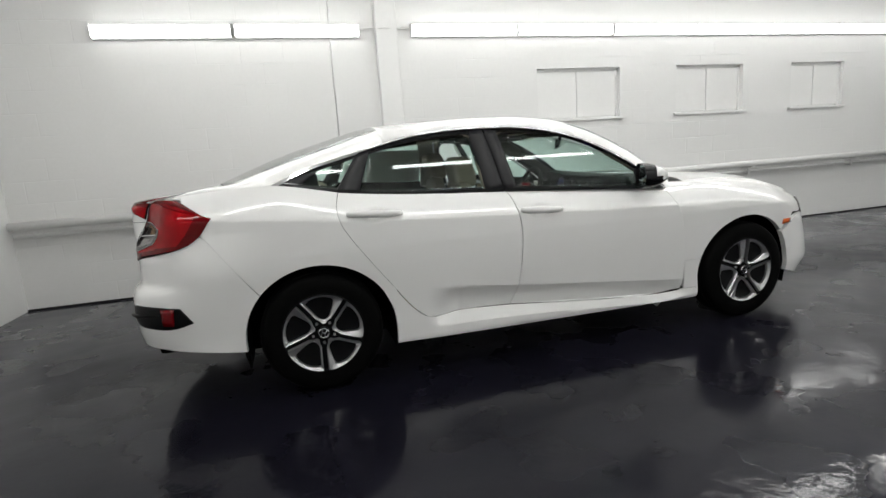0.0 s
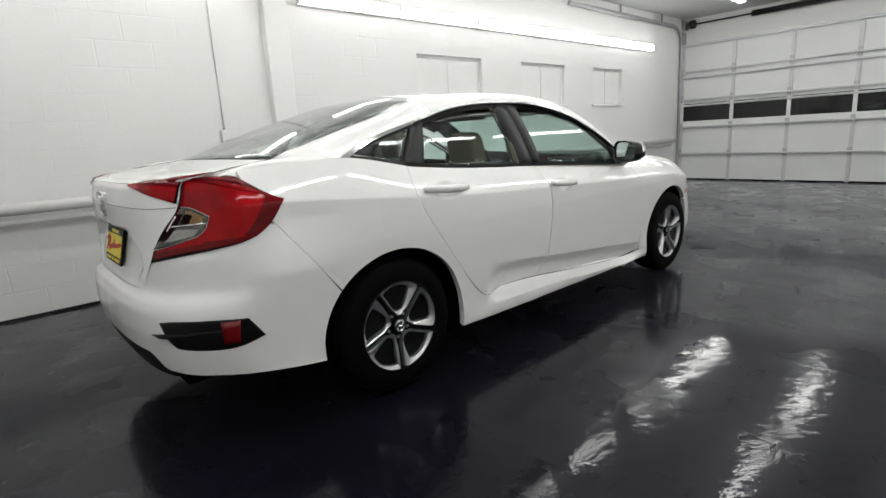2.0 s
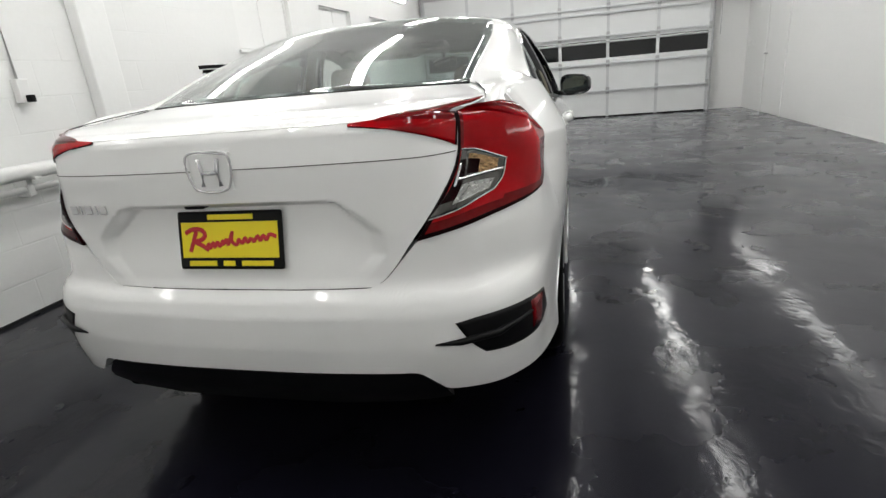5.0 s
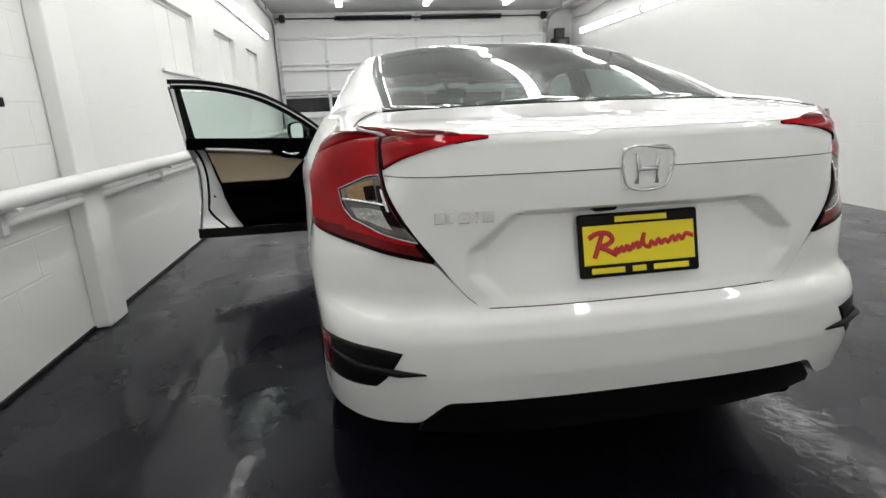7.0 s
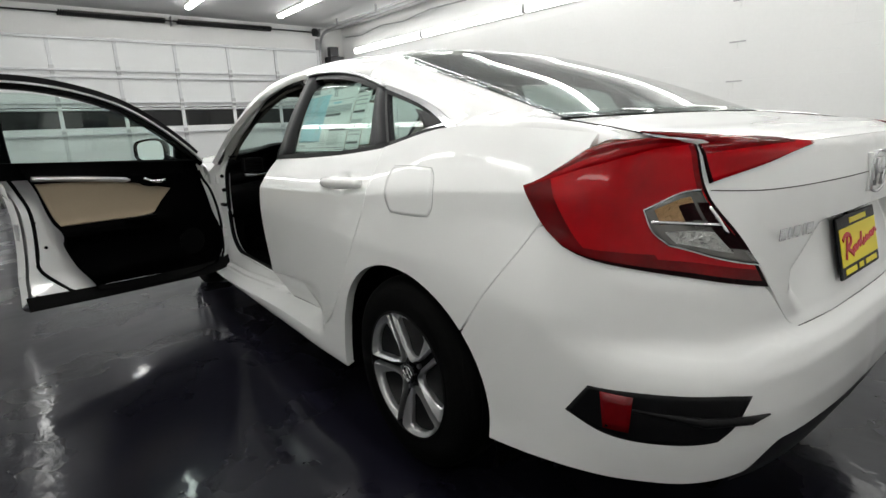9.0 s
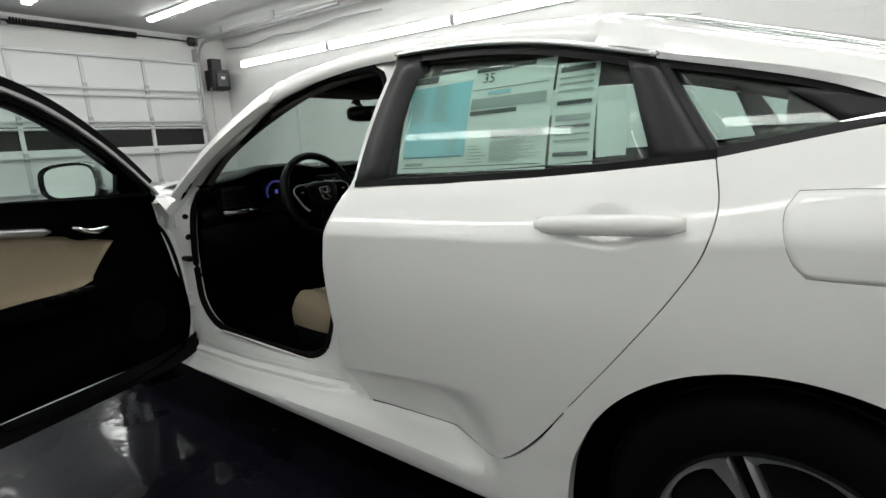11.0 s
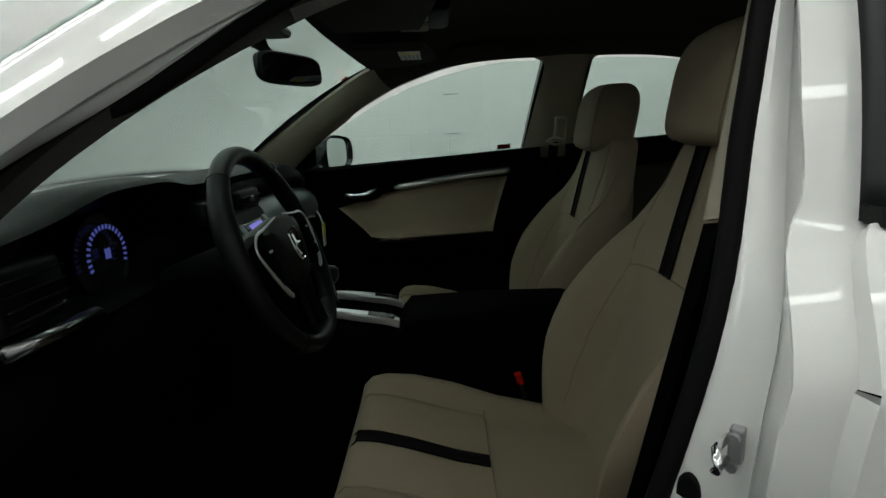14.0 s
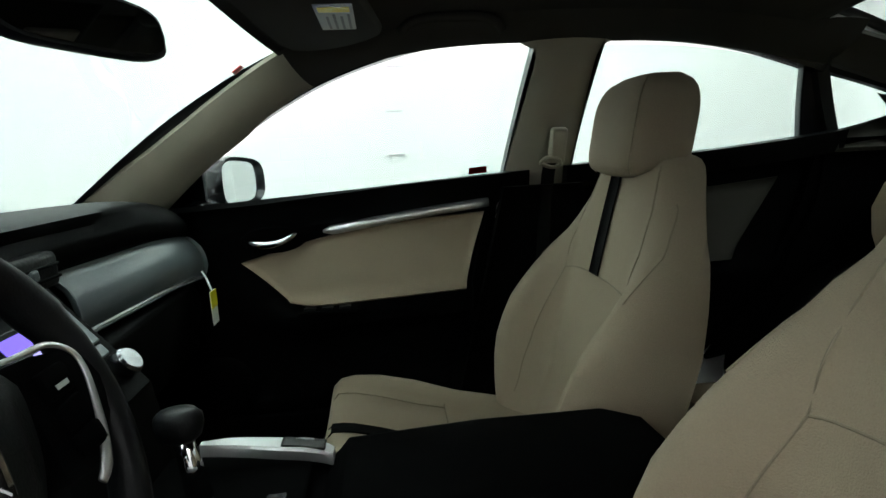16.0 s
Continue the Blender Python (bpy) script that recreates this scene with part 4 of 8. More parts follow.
    lining = np.array([[(x, (0.672 - 0.40 * (z - 1.06)) * s, z) for z in np.linspace(1.02, 1.06 + 0.38 * (x + 1.52), 6)] for x in np.linspace(-1.52, -1.29, 8)])
    part("quarter_lining", sheet(lining, 0.01, 0.0), BLACK_PLASTIC, car, "dark trim behind the small rear window", smooth=True)
    part("chrome_strip", frame_strip(bmesh.new(), toppts(-1.525, -1.07, 7), [0.02, 0.014, 0.012], -0.006, 0.007, s), CHROME, car, smooth=40)
    part("chrome_strip", frame_strip(bmesh.new(), [(x, z + 0.018) for x, z in beltpts(-1.51, -1.37, 5)], [0.004, 0.006, 0.001], -0.006, 0.005, s), CHROME, car, smooth=40)
    part("chrome_tip", sheet(glassgrid([(-1.52, 1.093), (-1.38, 1.083)], [(-1.38, 1.083), (-1.355, 1.105), (-1.29, 1.15)], [(-1.515, 1.098), (-1.4, 1.14), (-1.29, 1.172)], [(-1.52, 1.093), (-1.515, 1.098)], 8, 5, 0.002, s), 0.004, 0.0), BLACK_FILM, car, "glossy black window tip", smooth=True)

# ---- tail: bumper, lid and lights ----
M = lambda pts: [(2 * REAR_END - u, z) for u, z in pts[::-1]]  # noqa: E731
LID_EDGE = [(0.40, 0.637), (0.43, 0.655), (0.512, 0.748), (0.60, 0.86), (0.672, 0.96), (0.695, 1.044)]
arch_up = [(ux(a), b) for a, b in arch(-1.35, 186, 139, n=8)]
half_bottom = [(ux(-1.733), 0.262), (-1.86, 0.274), (-1.99, 0.290), (-2.16, 0.312), (-2.29, 0.322), (-2.39, 0.327), (-2.405, 0.331), (-2.465, 0.386), (-2.485, 0.393), (uy(0.25), 0.396), (uy(0.0), 0.396)]
half_top = [(ux(-1.638), 0.557), (ux(-1.74), 0.70), (-1.855, 0.848), (-1.885, 0.882), (-1.945, 0.843), (-2.0, 0.826), (-2.10, 0.808), (-2.30, 0.783), (-2.445, 0.752), (uy(0.43), 0.652), (uy(0.39), 0.636), (uy(0.2), 0.6345), (uy(0.0), 0.6345)]
# the lower skirt line keeps its corners
b_line = np.array(half_bottom + M(half_bottom)[1:])
t_line = even(np.array(half_top), 90)
t_line = np.vstack([t_line, np.stack([2 * REAR_END - t_line[::-1, 0], t_line[::-1, 1]], 1)[1:]])
g = coons(even(b_line, 161), even([(2 * REAR_END - u, z) for u, z in arch_up], 24), even(t_line, 161), even(arch_up, 24), 161, 28, raw=True)
bumper = part("rear_bumper", sheet(on_skin(g), 0.035, 0.0), PAINT, car, smooth=40)
# hidden white sheet added behind the bumper seam, so the gap reads pale
for s in (-1, 1):
    line = smooth_line([(ux(-1.652), 0.582), (ux(-1.74), 0.70), (ux(-1.86), 0.858), (ux(-1.90), 0.91)], 24)
    g = np.stack([line + np.array([d, -d * 0.8]) * np.linspace(0.25, 1, 24)[:, None] for d in (-0.02, 0.0, 0.02)], 1)
    part("seam_backing", sheet(on_skin(g, -0.0035, s), 0.004, 0.0), PAINT, bumper, smooth=True)
# black lower valance
vb = [(-2.385, 0.30), (uy(0.3), 0.285), (uy(0.0), 0.285)]
vt = [(-2.405, 0.330), (-2.465, 0.386), (-2.485, 0.393), (uy(0.0), 0.396)]
g = coons(vb + M(vb)[1:], [(2 * REAR_END + 2.385, 0.30), (2 * REAR_END + 2.405, 0.330)], np.array(vt + M(vt)[1:]), [(-2.385, 0.30), (-2.405, 0.330)], 61, 6, raw=True)
part("valance", sheet(on_skin(g, -0.012), 0.06, 0.0), BLACK_PLASTIC, bumper, "matt black lower valance", smooth=30)

LENS_BLACK = mat("smoked_lens_edge", (0.006, 0.0005, 0.001), rough=0.25, ior=1.15)
REFLECTOR = mat("crinkled_reflector", (0.34, 0.34, 0.33), rough=0.22, metal=1.0, bump=0.9, bump_size=70)
AMBER_REFLECTOR = mat("amber_tinted_reflector", (0.30, 0.19, 0.10), rough=0.25, metal=1.0, bump=0.8, bump_size=80)
for s in (-1, 1):
    # outer light: red rear face, smoked wedge at its side end, smoked lower edge
    tip = (-1.828, 0.957)
    top = [(uy(0.697), 1.048), (-2.12, 1.040), (-1.98, 1.006), tip]
    bottom = [(-2.447, 0.751), (-2.30, 0.777), (-2.12, 0.800), (-2.01, 0.818), (-1.945, 0.838)]
    left = [(-2.447, 0.751), (uy(0.602), 0.86), (uy(0.674), 0.96), (uy(0.697), 1.048)]
    NU, NV = 44, 22
    g = coons(bottom, [(-1.945, 0.838), (-1.89, 0.876), tip], top, left, NU, NV)
    p3 = on_skin(g, 0.006, s)
    bm = bmesh.new()
    add_grid(bm, p3, 0.03, 0.0)
    bm.faces.index_update()
    for f in bm.faces:
        ka, kb = divmod(f.index, NV - 1)
        if f.index >= (NU - 1) * (NV - 1) or kb < 1 or ka < 1:
            f.material_index = 2
        elif ka >= 36 or kb <= 2 or (ka <= 2 and kb >= 15) or (kb == 3 and ka > 22):
            f.material_index = 1
    tl = part("tail_light", bm, [RED_LENS, DARK_RED, LENS_BLACK], car, "dark red C-shaped tail light", smooth=50)
    # its upper face, running over the shoulder to the boot's edge
    te = even(on_skin(smooth_line(top, 30), 0.006, 1), 30)
    se = smooth_line([tuple(te[0] + np.array([0.004, 0, 0.001])), (-2.07, 0.674, 1.062), *[tuple(p) for p in skin(np.array([-1.985, -1.92, -1.86]), np.array([1.052, 1.012, 0.974]), 0.005, 1)], tuple(te[-1] + np.array([0.004, -0.002, 0.004]))], 30)
    ends = np.sin(np.linspace(0, math.pi, 30))[:, None] ** 0.7
    cap = np.stack([te * (1 - k) + se * k + ends * np.array([0, 0.004, 0.006]) * math.sin(math.pi * k) for k in np.linspace(0, 1, 7)], 1) * np.array([1, s, 1])
    bm = bmesh.new()
    add_grid(bm, cap, 0.004, 0.0)
    bm.faces.index_update()
    for f in bm.faces:
        f.material_index = 1 if f.index % 6 >= 2 or f.index >= 29 * 6 else 0
    part("lens_top", bm, [RED_LENS, DARK_RED], tl, "smoked upper face of the light", smooth=True)
    # clear reversing section with its silver bars
    gi = coons([(-2.412, 0.803), (-2.33, 0.818), (-2.175, 0.850)], [(-2.175, 0.850), (-2.135, 0.878), (-2.112, 0.922)], [(-2.268, 0.958), (-2.20, 0.952), (-2.112, 0.922)], [(-2.412, 0.803), (-2.335, 0.88), (-2.268, 0.958)], 16, 14)
    part("reverse_lens", sheet(on_skin(gi, 0.008, s), 0.006, 0.0), CLEAR_LENS, tl, "clear reversing lens", smooth=True)
    rim = np.vstack([gi[:, 0], gi[-1, 1:], gi[-2::-1, -1]])
    part("lens_bar", tube([tuple(p) for p in on_skin(rim, 0.009, s)], 0.0013, 6), SATIN, tl, "thin silver lens surround", smooth=True)
    for a0, a1, b0, b1, m in ((4, 13, 8, 12, AMBER_REFLECTOR), (3, 13, 2, 6, REFLECTOR), (0, 3, 3, 11, LENS_BLACK), (4, 8, 8, 11, LENS_BLACK)):
        part("lens_facet", sheet(on_skin(gi[a0:a1 + 1, b0:b1 + 1], 0.0088 if m is not LENS_BLACK else 0.0094, s), 0.001, 0.0), m, tl)
    for q in (((-2.315, 0.889), (-2.24, 0.891), (-2.13, 0.897)), ((-2.330, 0.872), (-2.312, 0.900), (-2.292, 0.925))):
        part("lens_bar", tube([tuple(p) for p in on_skin(smooth_line(q, 10), 0.009, s)], 0.0042, 6), CHROME, tl, smooth=True)
    # lid part of the light
    gl = coons([(uy(0.378), 1.040), (uy(0.45), 1.031), (uy(0.55), 1.009), (uy(0.668), 0.968)], [(uy(0.668), 0.968), (uy(0.693), 1.050)], [(uy(0.378), 1.046), (uy(0.47), 1.053), (uy(0.58), 1.056), (uy(0.693), 1.050)], [(uy(0.378), 1.040), (uy(0.378), 1.046)], 24, 8)
    p3 = on_skin(gl, 0.006, s)
    bm = bmesh.new()
    add_grid(bm, p3, 0.02, 0.0015)
    bm.faces.index_update()
    for f in bm.faces:
        ka, kb = divmod(f.index, 7)
        ka = 23 if f.index >= 23 * 7 else ka
        f.material_index = 2 if ka >= 22 else 1 if kb >= 5 and ka > 4 else 0
    part("lid_light", bm, [RED_LENS, DARK_RED, LENS_BLACK], car, "red tail light section on the boot lid", smooth=True)
    # reflector pocket in the bumper
    g = coons([(-1.965, 0.455), (-2.06, 0.432), (-2.2, 0.437), (-2.294, 0.447)], [(-2.294, 0.447), (-2.33, 0.480), (-2.37, 0.540)], [(-2.02, 0.535), (-2.15, 0.548), (-2.30, 0.550), (-2.37, 0.540)], [(-1.965, 0.455), (-2.02, 0.535)], 26, 10)
    pocket = part("reflector_pocket", sheet(on_skin(g, 0.002, s), 0.01, 0.0), BLACK_PLASTIC, car, "black bumper pocket", smooth=True)
    fin = [skin(u, z, o, s) for u, z, o in ((-2.425, 0.487, 0.001), (-2.36, 0.492, 0.009), (-2.26, 0.499, 0.011), (-2.12, 0.506, 0.004))]
    part("fin", tube(fin, [0.002, 0.009, 0.010, 0.004], 8), BLACK_PLASTIC, pocket, smooth=True)
    g = coons([(-2.06, 0.448), (-2.115, 0.452)], [(-2.115, 0.452), (-2.12, 0.535)], [(-2.05, 0.532), (-2.12, 0.535)], [(-2.06, 0.448), (-2.05, 0.532)], 5, 5)
    part("reflector", sheet(on_skin(g, 0.006, s), 0.006, 0.0), mat("dim_reflector", (0.14, 0.001, 0.003), rough=0.2, stain=0.5, stain_size=40), pocket, "dark red reflector", smooth=True)

# boot lid: rear face with the number plate hollow, then the deck
e = [(uy(y), z) for y, z in LID_EDGE]
eo = [(2 * REAR_END - u, z) for u, z in e]
g = coons([e[0], (uy(0.2), 0.635), (uy(0.0), 0.635), *M([e[0], (uy(0.2), 0.635)])], eo, [e[-1], (uy(0.3), 1.046), (uy(0.0), 1.046), *M([e[-1], (uy(0.3), 1.046)])], e, 161, 60)
p3 = on_skin(g)
yy, zz = np.abs(p3[..., 1]), p3[..., 2]
half = np.interp(zz, (0.64, 0.72, 0.775, 0.862), (0.36, 0.435, 0.43, 0.325))
inside = np.clip((half - yy) / 0.045, 0, 1) * np.clip((0.866 - zz) / 0.012, 0, 1)
p3[..., 0] += inside * np.interp(zz, (0.64, 0.68, 0.85, 0.87), (0.0, 0.008, 0.045, 0.045))
lid = bmesh.new()
add_grid(lid, p3, 0.03, 0.0012)
rear_lip = p3[:, -1]
front_line = smooth_line([(-1.765, -0.60, 1.103), (-1.80, -0.45, 1.108), (-1.835, 0, 1.112), (-1.80, 0.45, 1.108), (-1.765, 0.60, 1.103)], 81)
rl = even(rear_lip if rear_lip[0, 1] < 0 else rear_lip[::-1], 81)
sideR = smooth_line([front_line[0], (-1.93, -0.655, 1.083), (-2.03, -0.667, 1.071), rl[0]], 30)
sideL = sideR * np.array([1, -1, 1])
g = coons(front_line, sideL, rl, sideR, 81, 30, raw=True)
k = np.linspace(0, 1, 30)[None, :, None]
g = g + np.array([0, 0, 1]) * (-0.010 * np.sin(np.pi * k) ** 1 * (1 - (np.abs(g[..., 1:2]) / 0.7) ** 2)) * 0.6
g[:, -4:-1, 2] += 0.003
add_grid(lid, g, 0.02, 0.0015)
lid = part("boot_lid", lid, PAINT, car, smooth=32)
deck = g
for s in (-1, 1):
    rows = []
    for a in np.linspace(0, 1, 16):
        i = (79.7 - 13.5 * a) if s > 0 else (0.3 + 13.5 * a)
        i0 = min(int(i), 79)
        line = deck[i0] * (1 - (i - i0)) + deck[i0 + 1] * (i - i0)
        j = np.linspace(29, 29 - 9.0 * (1 - a) ** 0.9, 6)
        rows.append([[np.interp(v, range(30), line[:, c]) for c in range(3)] + np.array([-0.001, 0, 0.004]) for v in j])
    part("lens_top", sheet(np.array(rows), 0.004, 0.0), DARK_RED, lid, "dark red upper face of the light on the boot lid", smooth=True)
# seam of the upper lid trim, badge, lettering bar, camera
for y0, y1 in ((-0.66, -0.062), (0.062, 0.66)):
    pts = [skin(uy(abs(y)), 0.956, 0.0008, 1 if y > 0 else -1) for y in np.linspace(y0, y1, 24)]
    part("lid_seam", tube([tuple(p) for p in pts], 0.0011, 5), RUBBER, lid)
bx = float(skin(uy(0.0), 0.955)[0])
badge = bmesh.new()
loop = [(bx - 0.008, y, z) for y, z in ((-0.056, 0.998), (0.056, 0.998), (0.063, 0.985), (0.052, 0.918), (0.042, 0.909), (-0.042, 0.909), (-0.052, 0.918), (-0.063, 0.985), (-0.056, 0.998), (0.056, 0.998))]
add_tube(badge, smooth_line(loop, 60)[:-6].tolist(), 0.003, 8)
for pts in (((-0.028, 0.988), (-0.022, 0.955), (-0.026, 0.918)), ((0.028, 0.988), (0.022, 0.955), (0.026, 0.918)), ((-0.022, 0.953), (0.0, 0.951), (0.022, 0.953))):
    add_tube(badge, [(bx - 0.007, y, z) for y, z in pts], 0.0052, 8)
for f in badge.faces:
    f.smooth = True
part("badge", badge, mat("pale_chrome", (0.72, 0.72, 0.73), rough=0.2, metal=0.45), lid, "chrome framed badge", smooth=True)
backing = bmesh.new()
add_box(backing, (bx - 0.004, -0.058, 0.905), (bx + 0.02, 0.058, 1.002), 0.004)
part("badge_plate", backing, PAINT, lid)
strip = bmesh.new()
for k, wide in enumerate((0.026, 0.007, 0.026, 0.007, 0.026)):
    mid = (-0.056, -0.030, 0.0, 0.030, 0.056)[k]
    add_box(strip, (mid - wide / 2, 0.0, 0.0), (mid + wide / 2, 0.025, 0.003), 0.001)
at = Matrix.Translation(Vector(skin(uy(0.445), 0.848, 0.004, 1))) @ Matrix.Rotation(radians(-96), 4, "Z") @ Matrix.Rotation(radians(92), 4, "X")
bmesh.ops.transform(strip, matrix=at, verts=strip.verts)
part("lid_script", strip, CHROME, lid, "small chrome bars of raised lettering")
part("camera_pod", box((-2.262, 0.06, 0.853), (-2.225, 0.12, 0.875), 0.006), BLACK_PLASTIC, lid)


def text_mesh(name, words, size, material, parent, m, depth=0.0015, stretch=1.0, shear=0.0):
    c = bpy.data.curves.new(name, "FONT")
    c.body, c.size, c.extrude, c.align_x, c.shear, c.resolution_u = words, size, depth, "CENTER", shear, 3
    o = new(name + "_tmp", c)
    bpy.context.view_layer.update()
    mesh = bpy.data.meshes.new_from_object(o.evaluated_get(bpy.context.evaluated_depsgraph_get()))
    bpy.data.objects.remove(o)
    mesh.materials.append(material)
    o = new(name, mesh)
    o.parent = parent
    o.matrix_basis = m @ Matrix.Diagonal((stretch, 1, 1, 1))
    return o


# number plate, tilted with the lid
plate_m = Matrix.Translation((-2.262, 0, 0.768)) @ Matrix.Rotation(radians(-90), 4, "Z") @ Matrix.Rotation(radians(90 - 13), 4, "X")
fr = bmesh.new()
add_box(fr, (-0.157, -0.078, -0.004), (0.157, 0.078, 0.004), 0.006)
plate = part("licence_plate", fr, BLACK_PLASTIC, car, "yellow dealer plate with red script in a black frame")
plate.matrix_basis = plate_m
bm = bmesh.new()
add_box(bm, (-0.146, -0.047, 0.004), (0.146, 0.049, 0.0055), 0.001)
part("plate_face", bm, YELLOW, plate)
for z, x0, x1 in ((0.062, -0.062, 0.075), (-0.062, -0.128, -0.042), (-0.062, -0.022, 0.014), (-0.062, 0.034, 0.128)):
    bm = bmesh.new()
    add_box(bm, (x0, z - 0.007, 0.004), (x1, z + 0.007, 0.0052), 0.001)
    part("frame_lettering", bm, YELLOW, plate, "yellow lettering as a plain bar")
bm = bmesh.new()
for stroke, r in (([(-0.120, -0.030), (-0.108, 0.0), (-0.098, 0.026)], 0.0062), ([(-0.132, 0.020), (-0.11, 0.030), (-0.078, 0.026), (-0.072, 0.012), (-0.09, 0.0), (-0.105, -0.002), (-0.085, -0.012), (-0.062, -0.026)], 0.0062),
                  ([(-0.058, -0.008), (-0.066, -0.014), (-0.058, -0.02), (-0.048, -0.006), (-0.044, -0.018), (-0.034, -0.004), (-0.030, -0.016), (-0.016, 0.0), (-0.02, -0.012), (-0.006, 0.002), (-0.004, -0.012), (0.012, 0.022)], 0.0052),
                  ([(0.012, 0.024), (0.010, -0.004), (0.024, -0.012), (0.03, 0.002), (0.04, -0.008), (0.05, 0.006), (0.056, -0.006), (0.068, 0.004), (0.074, -0.004), (0.088, 0.010), (0.094, -0.002), (0.104, 0.012), (0.112, 0.0), (0.122, 0.014), (0.142, 0.008)], 0.0052)):
    add_tube(bm, [(x, z, 0.0065) for x, z in smooth_line(stroke, 60)], r, 6, flat=0.35, up=(0, 0, 1))
part("plate_script", bm, RED_INK, plate, "red script flourish")

# ---- glasshouse ----
ROOF_FRONT = 0.235


def edge_point(x, s, dz=0.0):
    return glass_at(x, float(top_line(x)) + dz, 0.006, s)


xs = np.linspace(-0.93, ROOF_FRONT, 40)
sideL = np.array([edge_point(x, 1) for x in xs])
sideR = sideL * np.array([1, -1, 1])


def cross(xm, xe, zm, edge, n=41):
    """A line across the roof from right to left through the crown at (xm, zm)."""
    p = [(xe, -edge[1], edge[2]), (xe + (xm - xe) * 0.15, -edge[1] + 0.045, edge[2] + (zm - edge[2]) * 0.42), (xe + (xm - xe) * 0.55, -edge[1] * 0.66, edge[2] + (zm - edge[2]) * 0.83), (xm, 0, zm)]
    q = [(a, -b, c) for a, b, c in p[-2::-1]]
    return smooth_line(p + q, n)


crown = fx((-2.0, 1.05), (-0.97, 1.383), (-0.7, 1.403), (-0.35, 1.416), (0.0, 1.407), (0.13, 1.395), (0.3, 1.36))
rows = []
for x, e in zip(xs, sideL):
    bow = np.interp(x, (-0.93, -0.5, -0.2, ROOF_FRONT), (-0.02, 0, 0, -0.05))
    rows.append(cross(x + bow, x, float(crown(x + bow)), e))
roof_grid = np.array(rows)
part("roof", sheet(roof_grid, 0.02, 0.0), PAINT, car, smooth=True)

# windscreen and rear window, each from the roof's end row
ws_top = roof_grid[-1][3:-3]
ws_bot = smooth_line([(0.86, -0.70, 0.945), (0.98, -0.45, 0.965), (1.04, 0, 0.972), (0.98, 0.45, 0.965), (0.86, 0.70, 0.945)], 35)
wsl = smooth_line([ws_bot[-1], (0.62, 0.677, 1.122), (0.43, 0.648, 1.231), (0.31, 0.632, 1.286), ws_top[-1]], 20)
wsr = wsl * np.array([1, -1, 1])
g = coons(ws_bot, wsl, ws_top, wsr, 35, 20, raw=True)
k = np.linspace(0, 1, 20)[None, :]
g[..., 2] += 0.020 * np.sin(np.pi * k) * (1 - (g[..., 1] / 0.75) ** 2)
ws = part("windscreen", sheet(g, 0.0, 0.0, 0.005), CAR_GLASS, car, "green-tinted windscreen", smooth=True)
for a_, b_ in ((0, 1), (-2, -1)):
    part("ceramic_border", sheet(g[[a_, b_]] + np.array([0, 0, -0.007]), 0.0, 0.0, 0.001), BLACK_FILM, ws, smooth=True)
bl_top = roof_grid[0][4:-4]
bl_bot = smooth_line([(-1.745, -0.582, 1.108), (-1.79, -0.45, 1.111), (-1.828, 0, 1.114), (-1.79, 0.45, 1.111), (-1.745, 0.582, 1.108)], 33)
bll = smooth_line([bl_bot[-1], (-1.45, 0.588, 1.200), (-1.15, 0.583, 1.286), (-1.04, 0.571, 1.321), bl_top[-1]], 20)
blr = bll * np.array([1, -1, 1])
g = coons(bl_bot, bll, bl_top, blr, 33, 20, raw=True)
g[..., 2] += 0.022 * np.sin(np.pi * k) * (1 - (g[..., 1] / 0.62) ** 2)
bl = part("rear_window", sheet(g, 0.0, 0.0, 0.005), REAR_GLASS, car, "sloping rear window", smooth=True)
rwg = g
part("window_seal", tube([tuple(p) for p in g[:, 0] - np.array([0, 0, 0.002])], 0.003, 6), RUBBER, bl)
# black ceramic borders at the sides of the rear window
for col0, col1 in ((0, 1), (-2, -1)):
    gg = g[[col0, col1]] + np.array([0, 0, -0.007])
    part("ceramic_border", sheet(gg, 0.0, 0.0, 0.001), BLACK_FILM, bl, smooth=True)

